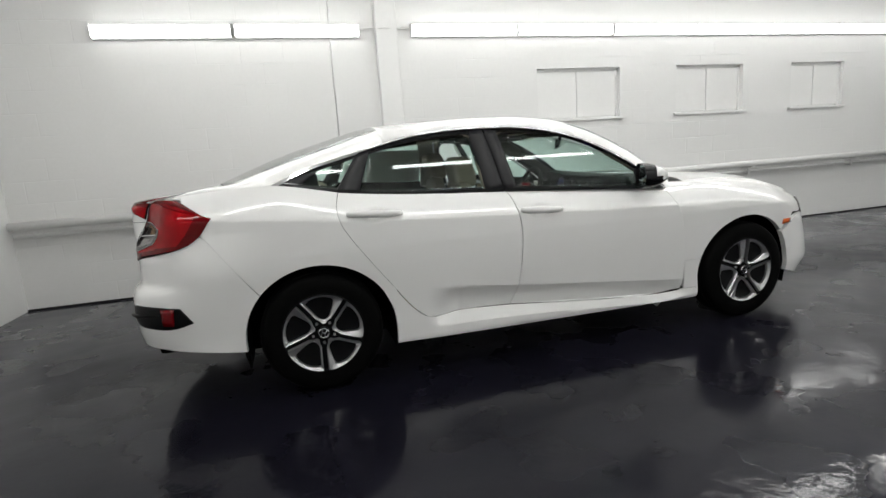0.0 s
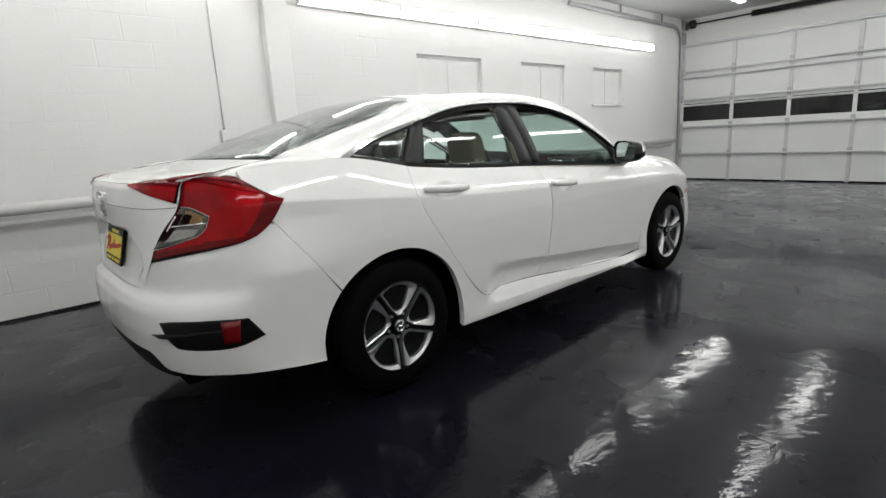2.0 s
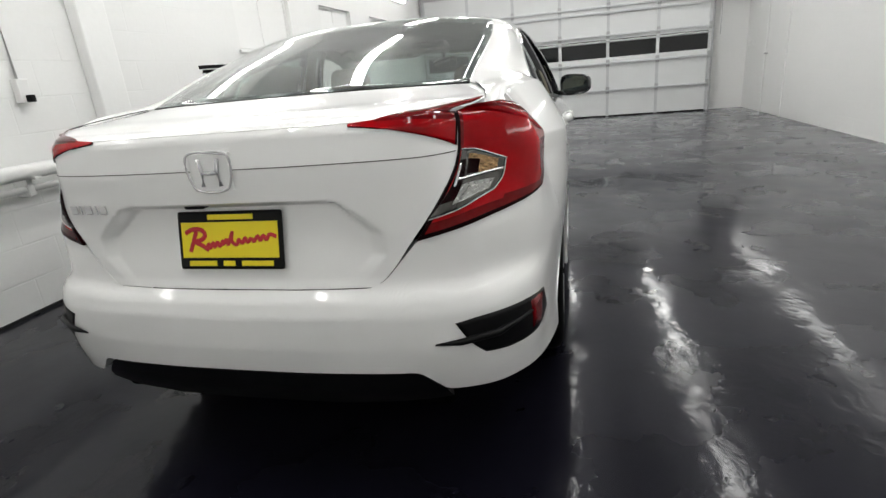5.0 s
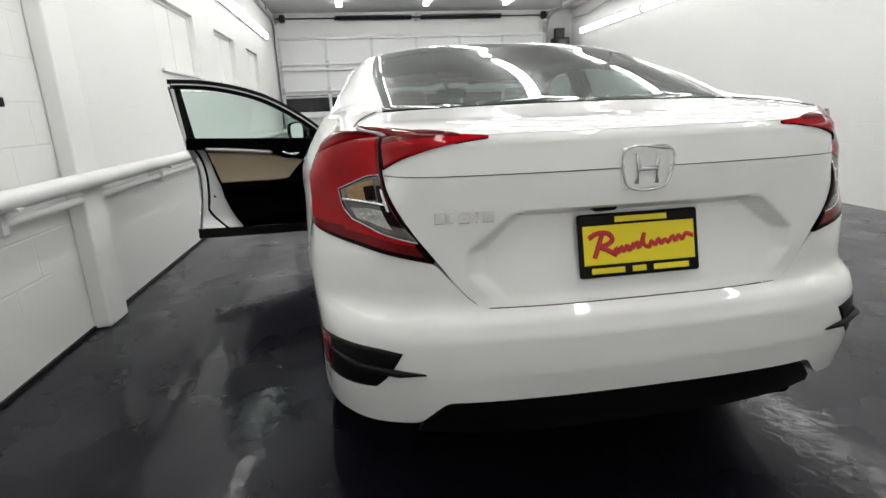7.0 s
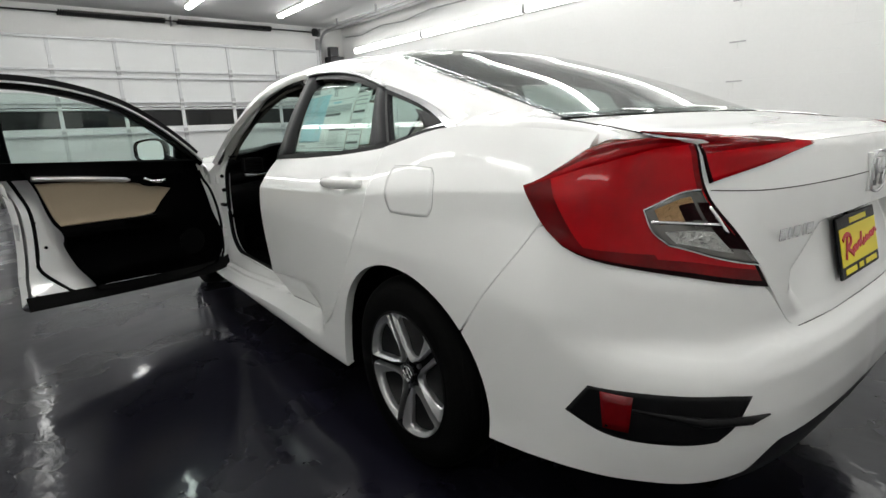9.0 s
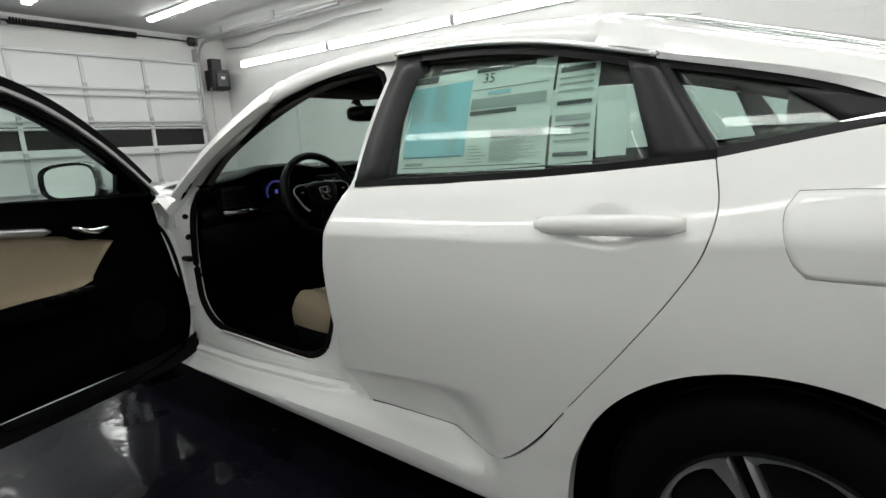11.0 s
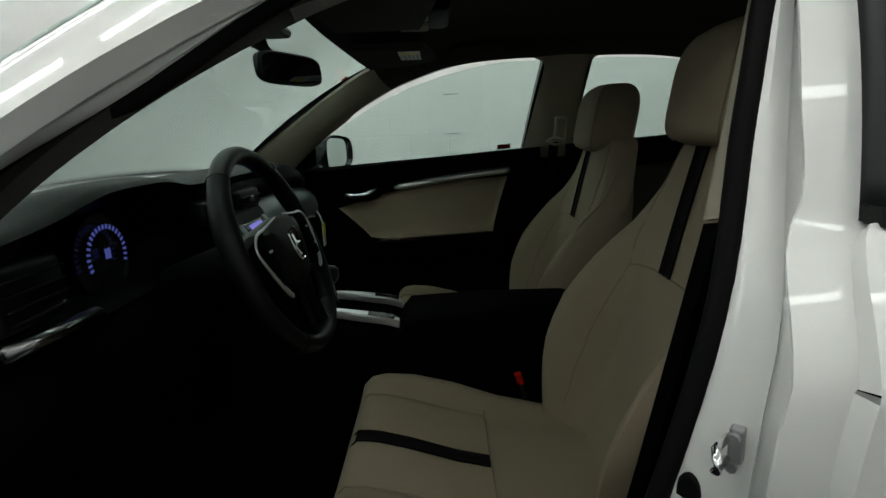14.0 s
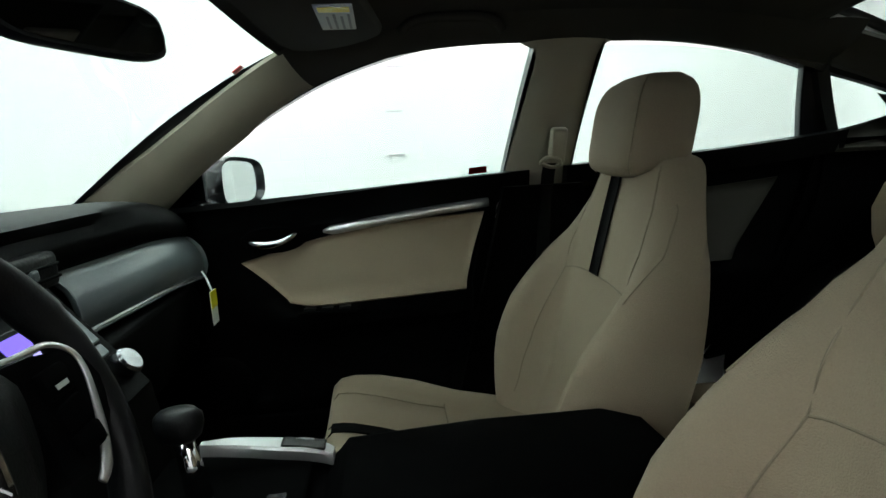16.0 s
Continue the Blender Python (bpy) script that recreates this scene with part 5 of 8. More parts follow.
for s in (-1, 1):
    S1 = np.array([1, s, 1])
    # windscreen pillar
    outer = np.array([edge_point(x, 1) for x in np.linspace(ROOF_FRONT, 0.765, 26)])
    inner = np.vstack([roof_grid[-1][-4:][::-1][:1] * 0 + ws_top[-1], even(wsl[::-1], 26)[1:]])
    q = np.stack([outer * (1 - t) + inner * t + np.array([0.012, 0.006, 0.010]) * math.sin(math.pi * t) for t in np.linspace(0, 1, 6)], 1) * S1
    roof_end = even(roof_grid[-1][-4:][::-1], 6) * np.array([1, 1, 1])
    fade = (0.5 + 0.5 * np.cos(np.pi * np.clip(np.arange(len(q)) / 23, 0, 1)))[:, None, None]
    q = q + fade * (roof_end * S1 - q[0])[None]
    pl = bmesh.new()
    add_grid(pl, q, 0.03, 0.0)
    part("windscreen_pillar", pl, PAINT, car, smooth=40)
    # rear pillar, from the roof's corner down to the boot's edge
    xs2 = np.linspace(-0.93, -1.525, 30)
    outer = np.array([edge_point(x, 1, 0.002) for x in xs2])
    tail = np.array([skin(ux(x), float(belt(x)), 0.0, 1) for x in np.linspace(-1.55, -1.97, 16)])
    outer = np.vstack([outer, tail])
    lidside = even(np.vstack([smooth_line([(-1.765, 0.603, 1.103), (-1.93, 0.658, 1.083), (-2.03, 0.660, 1.071)], 12)]), 12)
    inner = np.vstack([even(bll[::-1], 34), lidside])
    q = np.stack([outer * (1 - t) + inner * t + np.array([0, 0.012, 0.014]) * math.sin(math.pi * t) ** 0.8 for t in np.linspace(0, 1, 9)], 1) * S1
    roof_end = even(roof_grid[0][-5:][::-1], 9)
    fade = (0.5 + 0.5 * np.cos(np.pi * np.clip(np.arange(len(q)) / 30, 0, 1)))[:, None, None]
    q = q + fade * (roof_end * S1 - q[0])[None]
    q[-5:, :, 2] -= np.array([0.001, 0.003, 0.007, 0.014, 0.024])[:, None]
    part("rear_pillar", sheet(q, 0.02, 0.0), PAINT, car, smooth=40)
    part("boot_gap", tube([tuple(p * S1) for p in smooth_line([(-1.757, 0.602, 1.106), (-1.85, 0.632, 1.096), (-1.96, 0.660, 1.083), (-2.03, 0.671, 1.072)], 14) ], 0.0017, 5), RUBBER, lid)

# black cowl under the windscreen's foot
part("cowl", sheet(np.stack([ws_bot + np.array([-0.02, 0, -0.012]), ws_bot + np.array([0.05, 0, -0.022])], 1), 0.0, 0.0, 0.01), BLACK_PLASTIC, car, "black plastic cowl below the windscreen", smooth=True)

# bonnet and nose
hs = smooth_line([(0.86, 0.735, 0.925), (1.2, 0.725, 0.918), (1.6, 0.69, 0.87), (1.86, 0.63, 0.80), (2.07, 0.50, 0.745)], 30)
rear_e = smooth_line([(0.86, -0.735, 0.925), (1.0, -0.45, 0.938), (1.07, 0, 0.942), (1.0, 0.45, 0.938), (0.86, 0.735, 0.925)], 33)
front_e = smooth_line([(2.07, -0.50, 0.745), (2.15, -0.25, 0.755), (2.18, 0, 0.76), (2.15, 0.25, 0.755), (2.07, 0.50, 0.745)], 33)
g = coons(rear_e, hs, front_e, hs * np.array([1, -1, 1]), 33, 30, raw=True)
g[..., 2] += 0.022 * np.sin(np.pi * np.linspace(0, 1, 30))[None, :] * (1 - (g[..., 1] / 0.74) ** 4)
part("bonnet", sheet(g, 0.02, 0.002), PAINT, car, smooth=True)
FM = lambda pts: [(2 * FRONT_END - u, z) for u, z in pts[::-1]]  # noqa: E731


def front_skin(g, out=0.0):
    u = g[..., 0]
    a = skin(np.where(u > FRONT_END, 2 * FRONT_END - u, u), g[..., 1], out, 1)
    a[..., 1] *= np.where(u > FRONT_END, -1, 1)
    return a


au = [(ux(a), b) for a, b in arch(1.35, -8, 38, n=8)]
hb = [au[0], (ux(1.9), 0.225), (ux(2.1), 0.22), (FRONT_END, 0.22)]
ht = [au[-1], (ux(1.8), 0.61), (ux(1.95), 0.64), (ux(2.1), 0.60), (ux(2.2), 0.56), (FRONT_END, 0.55)]
g = coons(hb + FM(hb)[1:], [(2 * FRONT_END - u, z) for u, z in au], ht + FM(ht)[1:], au, 61, 16)
part("front_bumper", sheet(front_skin(g), 0.03, 0.002), PAINT, car, smooth=40)
gb = [(ux(2.11), 0.60), (ux(2.2), 0.562), (FRONT_END, 0.552)]
gt = [(ux(2.11), 0.72), (ux(2.2), 0.735), (FRONT_END, 0.74)]
g = coons(gb + FM(gb)[1:], [(2 * FRONT_END - ux(2.11), 0.60), (2 * FRONT_END - ux(2.11), 0.72)], gt + FM(gt)[1:], [(ux(2.11), 0.60), (ux(2.11), 0.72)], 31, 6)
gr = part("grille", sheet(front_skin(g, -0.01), 0.02, 0.0), GLOSS_BLACK, car, "black grille with a chrome bar", smooth=True)
g = coons([(u, z + 0.105) for u, z in gb] + FM([(u, z + 0.105) for u, z in gb])[1:], [(2 * FRONT_END - ux(2.11), 0.705), (2 * FRONT_END - ux(2.11), 0.73)], [(u, z + 0.14) for u, z in gb] + FM([(u, z + 0.14) for u, z in gb])[1:], [(ux(2.11), 0.705), (ux(2.11), 0.73)], 31, 4)
part("chrome_bar", sheet(front_skin(g, 0.004), 0.015, 0.0), CHROME, gr, smooth=True)
for s in (-1, 1):
    g = coons([(ux(1.97), 0.645), (ux(2.11), 0.61)], [(ux(2.11), 0.61), (ux(2.11), 0.72)], [(ux(1.97), 0.738), (ux(2.11), 0.72)], [(ux(1.97), 0.645), (ux(1.97), 0.738)], 14, 6)
    part("headlight", sheet(on_skin(g, 0.004, s), 0.03, 0.0), CLEAR_LENS, car, "clear headlight", smooth=True)
    g = sidegrid([(1.655, 0.59), (1.755, 0.592)], [(1.755, 0.592), (1.765, 0.62)], [(1.665, 0.622), (1.765, 0.62)], [(1.655, 0.59), (1.665, 0.622)], 5, 4, 0.003, s)
    part("side_marker", sheet(g, 0.004, 0.0), AMBER, car, "amber side marker", smooth=True)

# underbody and wheel housings
for lo, hi in (((-0.92, -0.80, 0.195), (0.88, 0.80, 0.26)), ((-2.2, -0.56, 0.24), (-0.92, 0.56, 0.36)), ((0.88, -0.56, 0.22), (2.1, 0.56, 0.36))):
    part("underbody", box(lo, hi, 0.02), WELL, car)
part("exhaust", tube([(-2.19, -0.38, 0.275), (-1.9, -0.38, 0.28), (-1.5, -0.3, 0.27)], 0.026, 10), STEEL, car, smooth=True)
for cx in (-1.35, 1.35):
    for s in (-1, 1):
        bm = bmesh.new()
        a = [np.array([cx + 0.40 * math.cos(t), 0, 0.315 + 0.385 * math.sin(t)]) for t in np.linspace(-0.35, math.pi + 0.35, 24)]
        o = [bm.verts.new(p + np.array([0, s * min(0.84, float(skin(ux(p[0]), max(p[2], 0.26))[1]) - 0.02), 0])) for p in a]
        i = [bm.verts.new(p + np.array([0, s * 0.52, 0])) for p in a]
        for k in range(23):
            bm.faces.new((o[k], o[k + 1], i[k + 1], i[k]))
        bm.faces.new(i)
        part("wheel_housing", bm, WELL, car, smooth=40)
        if cx < 0:
            flap = bmesh.new()
            add_box(flap, (-1.735, s * 0.70 - 0.09, 0.17), (-1.725, s * 0.70 + 0.11, 0.36), 0.004)
            part("mud_flap", flap, WELL, car)


# ---- wheels ----
def lathe(profile, n=48):
    """Turn (radius, y) about the y axis."""
    bm = bmesh.new()
    rings = [[bm.verts.new((r * math.cos(2 * math.pi * k / n), y, r * math.sin(2 * math.pi * k / n))) for k in range(n)] for r, y in profile]
    for r0, r1 in zip(rings, rings[1:]):
        for k in range(n):
            bm.faces.new((r0[k], r0[(k + 1) % n], r1[(k + 1) % n], r1[k]))
    return bm


def polar(r, a):
    return (r * math.cos(radians(a)), r * math.sin(radians(a)))


def petal(a):
    """One closed loop of the cover: a thin leg, a broad blade and a narrow outer band, with straight slots to its neighbours."""
    half = lambda r: 36 - math.degrees(math.asin(min(0.9, 0.0122 / r))) - 13 * float(np.clip((0.085 - r) / 0.035, 0, 1))  # noqa: E731
    swirl = lambda r: a + 3 * (1 - r / 0.2)  # noqa: E731
    leg = lambda r: math.degrees(0.0115 / r)  # noqa: E731
    blade = lambda r: math.degrees(float(np.interp(r, (0.07, 0.11, 0.15, 0.18), (0.010, 0.018, 0.029, 0.040))) / r)  # noqa: E731
    outer, hole = [], []
    ends = (0.078, 0.180)
    for r, q in zip(np.linspace(0.047, 0.2, 9)[:-1], np.linspace(*ends, 9)[:-1]):
        outer.append(polar(r, swirl(r) - half(r)))
        hole.append(polar(q, swirl(q) - half(q) + leg(q)))
    h0, h1 = swirl(ends[1]) - half(ends[1]) + leg(ends[1]), swirl(ends[1]) + half(ends[1]) - blade(ends[1])
    for d, e in zip(np.linspace(-1, 1, 13)[:-1], np.linspace(0, 1, 13)[:-1]):
        outer.append(polar(0.207, a + d * half(0.207)))
        hole.append(polar(0.180 + 0.0125 * math.sin(math.pi * e) ** 0.5, h0 + (h1 - h0) * e))
    for r, q in zip(np.linspace(0.2, 0.047, 9)[:-1], np.linspace(ends[1], ends[0], 9)[:-1]):
        outer.append(polar(r, swirl(r) + half(r)))
        hole.append(polar(q, swirl(q) + half(q) - blade(q)))
    e0, e1 = swirl(ends[0]) + half(ends[0]) - blade(ends[0]), swirl(ends[0]) - half(ends[0]) + leg(ends[0])
    for d, e in zip(np.linspace(1, -1, 5)[:-1], np.linspace(0, 1, 5)[:-1]):
        outer.append(polar(0.047, swirl(0.047) + d * half(0.047)))
        hole.append(polar(ends[0] - 0.010 * math.sin(math.pi * e), e0 + (e1 - e0) * e))
    o, h = np.array(outer), np.array(hole)
    dish = lambda p: -0.022 * np.clip(1 - np.linalg.norm(p, axis=1) / 0.17, 0, 1)  # noqa: E731
    rows = []
    for p, y in ((o * 1.0, 0.074), (o * 1.0, 0.092), (o * 0.88 + h * 0.12, 0.098), (o * 0.45 + h * 0.55, 0.094), (o * 0.08 + h * 0.92, 0.088), (h, 0.084), (h, 0.070)):
        yy = y + dish(p)
        rows.append([(q[0], v, q[1]) for q, v in zip(p, yy)])
    bm = bmesh.new()
    v = [[bm.verts.new(c) for c in r] for r in rows]
    n = len(o)
    for r0, r1 in zip(v, v[1:]):
        for i in range(n):
            bm.faces.new((r0[i], r0[(i + 1) % n], r1[(i + 1) % n], r1[i]))
    return bm


def wheel(x, s, turn):
    """A sixteen-inch wheel with a five-petal silver cover; its outer face towards s."""
    w = part("wheel", lathe([(0.205, 0.10), (0.212, 0.095), (0.235, 0.100), (0.28, 0.098), (0.303, 0.085), (0.313, 0.065), (0.318, 0.035), (0.318, -0.035), (0.313, -0.065), (0.300, -0.088), (0.26, -0.1), (0.205, -0.095)]), TYRE, car, "black tyre on a silver five-petal wheel cover", smooth=40)
    groove = bmesh.new()
    for y in (-0.045, -0.015, 0.015, 0.045):
        vs = lathe([(0.3185, y - 0.003), (0.314, y - 0.002), (0.314, y + 0.002), (0.3185, y + 0.003)])
        me = bpy.data.meshes.new("g"); vs.to_mesh(me); vs.free(); groove.from_mesh(me); bpy.data.meshes.remove(me)
    part("tread_groove", groove, RUBBER, w, smooth=40)
    part("rim", lathe([(0.212, 0.098), (0.206, 0.100), (0.202, 0.085), (0.198, 0.05), (0.19, -0.08)]), BLACK_PLASTIC, w, smooth=40)
    part("cover_back", lathe([(0.206, 0.070), (0.12, 0.062), (0.05, 0.066), (0.001, 0.066)]), BLACK_PLASTIC, w, smooth=40)
    for k in range(5):
        part("petal", petal(k * 72), SATIN, w, smooth=28)
    part("hub_cap", lathe([(0.034, 0.060), (0.034, 0.084), (0.030, 0.088), (0.001, 0.089)], 24), GLOSS_BLACK, w, smooth=40)
    bm = bmesh.new()
    for pts in (((-0.012, 0.018), (-0.009, 0), (-0.011, -0.018)), ((0.012, 0.018), (0.009, 0), (0.011, -0.018)), ((-0.009, 0), (0.009, 0))):
        add_tube(bm, [(a, 0.090, b) for a, b in pts], 0.003, 6)
    add_tube(bm, [(0.026 * math.cos(t), 0.0885, 0.024 * math.sin(t)) for t in np.linspace(0, 2 * math.pi, 20)], 0.0025, 6, cap=False)
    part("cap_badge", bm, CHROME, w)
    for k in range(5):
        px, pz = polar(0.057, 36 + 72 * k)
        part("wheel_nut", tube([(px, 0.06, pz), (px, 0.075, pz)], 0.008, 6), STEEL, w)
    w.matrix_basis = Matrix.Translation((x, s * 0.755, 0.318)) @ Matrix.Rotation(0 if s > 0 else math.pi, 4, "Z") @ Matrix.Rotation(radians(turn), 4, "Y")


wheel(-1.35, -1, -20)
wheel(1.35, -1, 15)
wheel(-1.35, 1, 40)
wheel(1.35, 1, 0)
# ---- the cabin ----
BEIGE = mat("beige_seat_cloth", (0.268, 0.213, 0.148), rough=0.85, grain=0.22, grain_size=420, stain=0.10, stain_size=6, bump=0.25, bump_size=500)
BEIGE_DARK = mat("beige_seam_thread", (0.21, 0.17, 0.12), rough=0.9)
BEIGE_TRIM = mat("beige_moulded_trim", (0.28, 0.25, 0.195), rough=0.6, grain=0.05, grain_size=200, bump=0.08, bump_size=300)
BLACK_CLOTH = mat("black_webbing", (0.004, 0.004, 0.004), ior=1.2, rough=0.9, bump=0.2, bump_size=400)
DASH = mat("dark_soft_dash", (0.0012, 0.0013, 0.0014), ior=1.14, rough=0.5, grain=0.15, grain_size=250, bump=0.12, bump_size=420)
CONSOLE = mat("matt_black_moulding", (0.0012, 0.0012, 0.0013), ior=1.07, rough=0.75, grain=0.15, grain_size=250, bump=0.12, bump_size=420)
DASH_BAND = mat("slate_dash_band", (0.075, 0.088, 0.094), rough=0.35, grain=0.08, grain_size=120)
# darker than the light grey cloth, with the roof's shade in the colour
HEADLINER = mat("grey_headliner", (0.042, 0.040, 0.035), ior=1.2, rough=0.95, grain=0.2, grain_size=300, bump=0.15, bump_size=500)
CARPET = mat("black_carpet", (0.002, 0.002, 0.002), ior=1.1, rough=1.0, bump=0.4, bump_size=400)
SCREEN_GLOW = mat("lit_screen", (0.02, 0.02, 0.05), rough=0.1, glow=((0.20, 0.13, 0.85), 0.6))
SCREEN_PALE = mat("lit_screen_pale", (0.02, 0.02, 0.05), rough=0.1, glow=((0.42, 0.36, 0.9), 0.55))
GAUGE_GLOW = mat("lit_gauge", (0.01, 0.01, 0.02), rough=0.2, glow=((0.22, 0.25, 1.0), 0.25))
PAPER = mat("white_paper", (0.74, 0.78, 0.75), rough=0.7)
PAPER_BLUE = mat("blue_printed_paper", (0.30, 0.60, 0.68), rough=0.7)
PAPER_INK = mat("dark_print", (0.05, 0.06, 0.06), rough=0.7)
PAPER_GREY = mat("grey_print", (0.36, 0.39, 0.38), rough=0.7)
KNOB = mat("dark_chrome", (0.22, 0.22, 0.23), rough=0.22, metal=1.0)
RED_BUTTON = mat("red_button", (0.55, 0.01, 0.008), rough=0.4)


def loft(rows, close=True, caps=True):
    """A skin over rings of points."""
    bm = bmesh.new()
    v = [[bm.verts.new(p) for p in r] for r in rows]
    n = len(v[0])
    for a, b in zip(v, v[1:]):
        for k in range(n if close else n - 1):
            bm.faces.new((a[k], a[(k + 1) % n], b[(k + 1) % n], b[k]))
    if caps and close:
        bm.faces.new(v[0])
        bm.faces.new(v[-1][::-1])
    return bm


back_x = fx((0.40, -0.165), (0.50, -0.205), (0.60, -0.236), (0.70, -0.260), (0.796, -0.281), (0.90, -0.305), (1.06, -0.345))
back_half = lin((0.42, 0.215), (0.50, 0.24), (0.60, 0.258), (0.70, 0.264), (0.80, 0.256), (0.86, 0.238), (0.90, 0.216), (0.945, 0.182), (0.985, 0.163), (1.015, 0.148), (1.03, 0.125), (1.038, 0.09))
back_wing = lin((0.42, 0.085), (0.53, 0.125), (0.62, 0.135), (0.70, 0.115), (0.755, 0.088), (0.82, 0.042), (0.87, 0.002), (0.93, -0.010), (1.04, -0.014))


def back_at(y, z):
    """The backrest's front: x at y across and height z, its wings standing forward of the middle."""
    k = abs(y) / float(back_half(z))
    w = np.clip((k - 0.50) / 0.36, 0, 1)
    return float(back_x(z)) + float(back_wing(z)) * w * w * (3 - 2 * w) - 0.065 * np.clip((k - 0.84) / 0.16, 0, 1) ** 2 - 0.012 * k * k


def front_seat(cy, dx, dz, raise_head, label):
    """A bucket seat; the cushion carries its backrest, headrest and trims. dx and dz: how far it is slid and set."""
    rows = []
    xs = [-0.20, -0.12, 0.0, 0.10, 0.19, 0.25, 0.283, 0.302, 0.311, 0.308]
    ztop = [0.42, 0.424, 0.431, 0.456, 0.488, 0.505, 0.508, 0.496, 0.462, 0.415]
    hws = [0.235, 0.25, 0.262, 0.268, 0.27, 0.268, 0.262, 0.256, 0.25, 0.245]
    bump = lin((-0.2, 0.0), (-0.05, 0.022), (0.08, 0.042), (0.20, 0.030), (0.29, 0.012), (0.33, 0.0))
    for x, z, hw in zip(xs, ztop, hws):
        ring = []
        for k in np.linspace(-1, 1, 25):
            up = float(bump(x)) * np.clip((abs(k) - 0.5) / 0.25, 0, 1) ** 1.4 - 0.05 * np.clip((abs(k) - 0.82) / 0.18, 0, 1) ** 2
            ring.append((x + dx, cy + hw * math.copysign(abs(k) ** 0.95, k), z + up + dz))
        for k in np.linspace(1, -1, 9):
            ring.append((x + dx - 0.006, cy + hw * 0.985 * k, min(0.395, z - 0.016) + dz))
        rows.append(ring)
    seat = part("front_seat", loft(rows), BEIGE, car, label, smooth=50)
    base = bmesh.new()
    side = 1 if cy > 0 else -1
    add_box(base, (-0.22 + dx, cy - 0.24, 0.30), (0.286 + dx, cy + 0.24, 0.394 + dz), 0.02)
    add_box(base, (-0.25 + dx, cy + 0.246 * side - 0.02, 0.29), (0.27 + dx, cy + 0.246 * side + 0.02, 0.402 + dz), 0.018)
    part("seat_base", base, BLACK_PLASTIC, seat, smooth=40)
    for y in (-0.2, 0.2):
        part("seat_rail", box((-0.25 + dx, cy + y - 0.02, 0.262), (0.30 + dx, cy + y + 0.02, 0.302), 0.006), STEEL, seat)
    part("recliner_lever", tube([(-0.12 + dx, cy + 0.272 * side, 0.345), (0.02 + dx, cy + 0.276 * side, 0.352)], [0.016, 0.011], 8, flat=0.6), BLACK_PLASTIC, seat, smooth=True)

    def at(y, z, out=0.0):
        return np.array([back_at(y, z) + out + dx, cy + y, z + dz])

    # backrest
    rows = []
    for z in (0.42, 0.45, 0.50, 0.55, 0.60, 0.65, 0.70, 0.74, 0.78, 0.82, 0.86, 0.90, 0.94, 0.975, 1.0, 1.018, 1.03, 1.038):
        hw = float(back_half(z))
        ring = [at(hw * k, z) for k in np.linspace(-1, 1, 33)]
        deep = float(np.interp(z, (0.42, 0.7, 0.95, 1.02, 1.038), (0.15, 0.145, 0.115, 0.085, 0.05)))
        ring += [np.array([float(back_x(z)) - deep * (1 - 0.3 * abs(k) ** 3) + dx, cy + hw * 0.97 * k, z + dz]) for k in np.linspace(1, -1, 11)]
        rows.append(ring)
    part("backrest", loft(rows), BEIGE, seat, smooth=55)
    # black stripes and seams
    g = np.array([[at(y, z, 0.002) for z in np.linspace(0.797, 1.03, 14)] for y in (-0.021, 0, 0.021)])
    part("stripe", sheet(g, 0.003, 0.0), BLACK_CLOTH, seat, "black fabric stripe", smooth=True)
    xx = np.linspace(0.036, 0.305, 14)
    zz = np.interp(xx, xs[2:9], ztop[2:9])
    g = np.array([[(x + dx + 0.001, cy + y, z + 0.002 + dz) for x, z in zip(xx, zz)] for y in (-0.017, 0, 0.017)])
    part("stripe", sheet(g, 0.003, 0.0), BLACK_CLOTH, seat, "black fabric stripe", smooth=True)
    arc = [at(y, z, 0.0006) for y, z in smooth_line([(-0.150, 0.782), (-0.08, 0.793), (0, 0.797), (0.08, 0.793), (0.150, 0.782)], 30)]
    part("seam", tube(arc, 0.0017, 5), BEIGE_DARK, seat)
    for sgn in (-1, 1):
        for line in ([(0.150, 0.782), (0.165, 0.70), (0.168, 0.58), (0.160, 0.47)], [(0.150, 0.782), (0.152, 0.86), (0.138, 0.94), (0.118, 1.02)], [(0.222, 0.80), (0.205, 0.88), (0.165, 0.955)]):
            part("seam", tube([at(sgn * y, z, 0.0006) for y, z in smooth_line(line, 20)], 0.0015, 5), BEIGE_DARK, seat)
        line = [(x + dx, cy + sgn * 0.15, z + 0.005 + float(bump(x)) * 0.16 + dz) for x, z in zip(xx, zz)]
        part("seam", tube(line, 0.0014, 5), BEIGE_DARK, seat)
    part("seam", tube([(0.035 + dx, cy + y, 0.4415 + dz + 0.012 * (abs(y) / 0.15) ** 3) for y in np.linspace(-0.16, 0.16, 12)], 0.0016, 5), BEIGE_DARK, seat)
    # headrest on two posts
    c = np.array([-0.380 + dx, cy, 1.082 + raise_head + dz])
    rows = []
    for w in np.linspace(-1, 1, 15):
        k = (1 - abs(w) ** (3.2 if w > 0 else 6.0)) ** 0.45 if abs(w) < 1 else 0.25
        hw, dp = 0.112 * (0.5 + 0.5 * k) * (1.0 - 0.05 * max(w, 0) ** 2), 0.078 * (0.35 + 0.65 * k)
        rows.append([c + np.array([-0.016 * w + dp * np.sign(math.cos(a)) * abs(math.cos(a)) ** 0.55 * (1.0 if math.cos(a) > 0 else 0.9), hw * np.sign(math.sin(a)) * abs(math.sin(a)) ** 0.5, 0.096 * w]) for a in np.linspace(0, 2 * math.pi, 32, endpoint=False)])
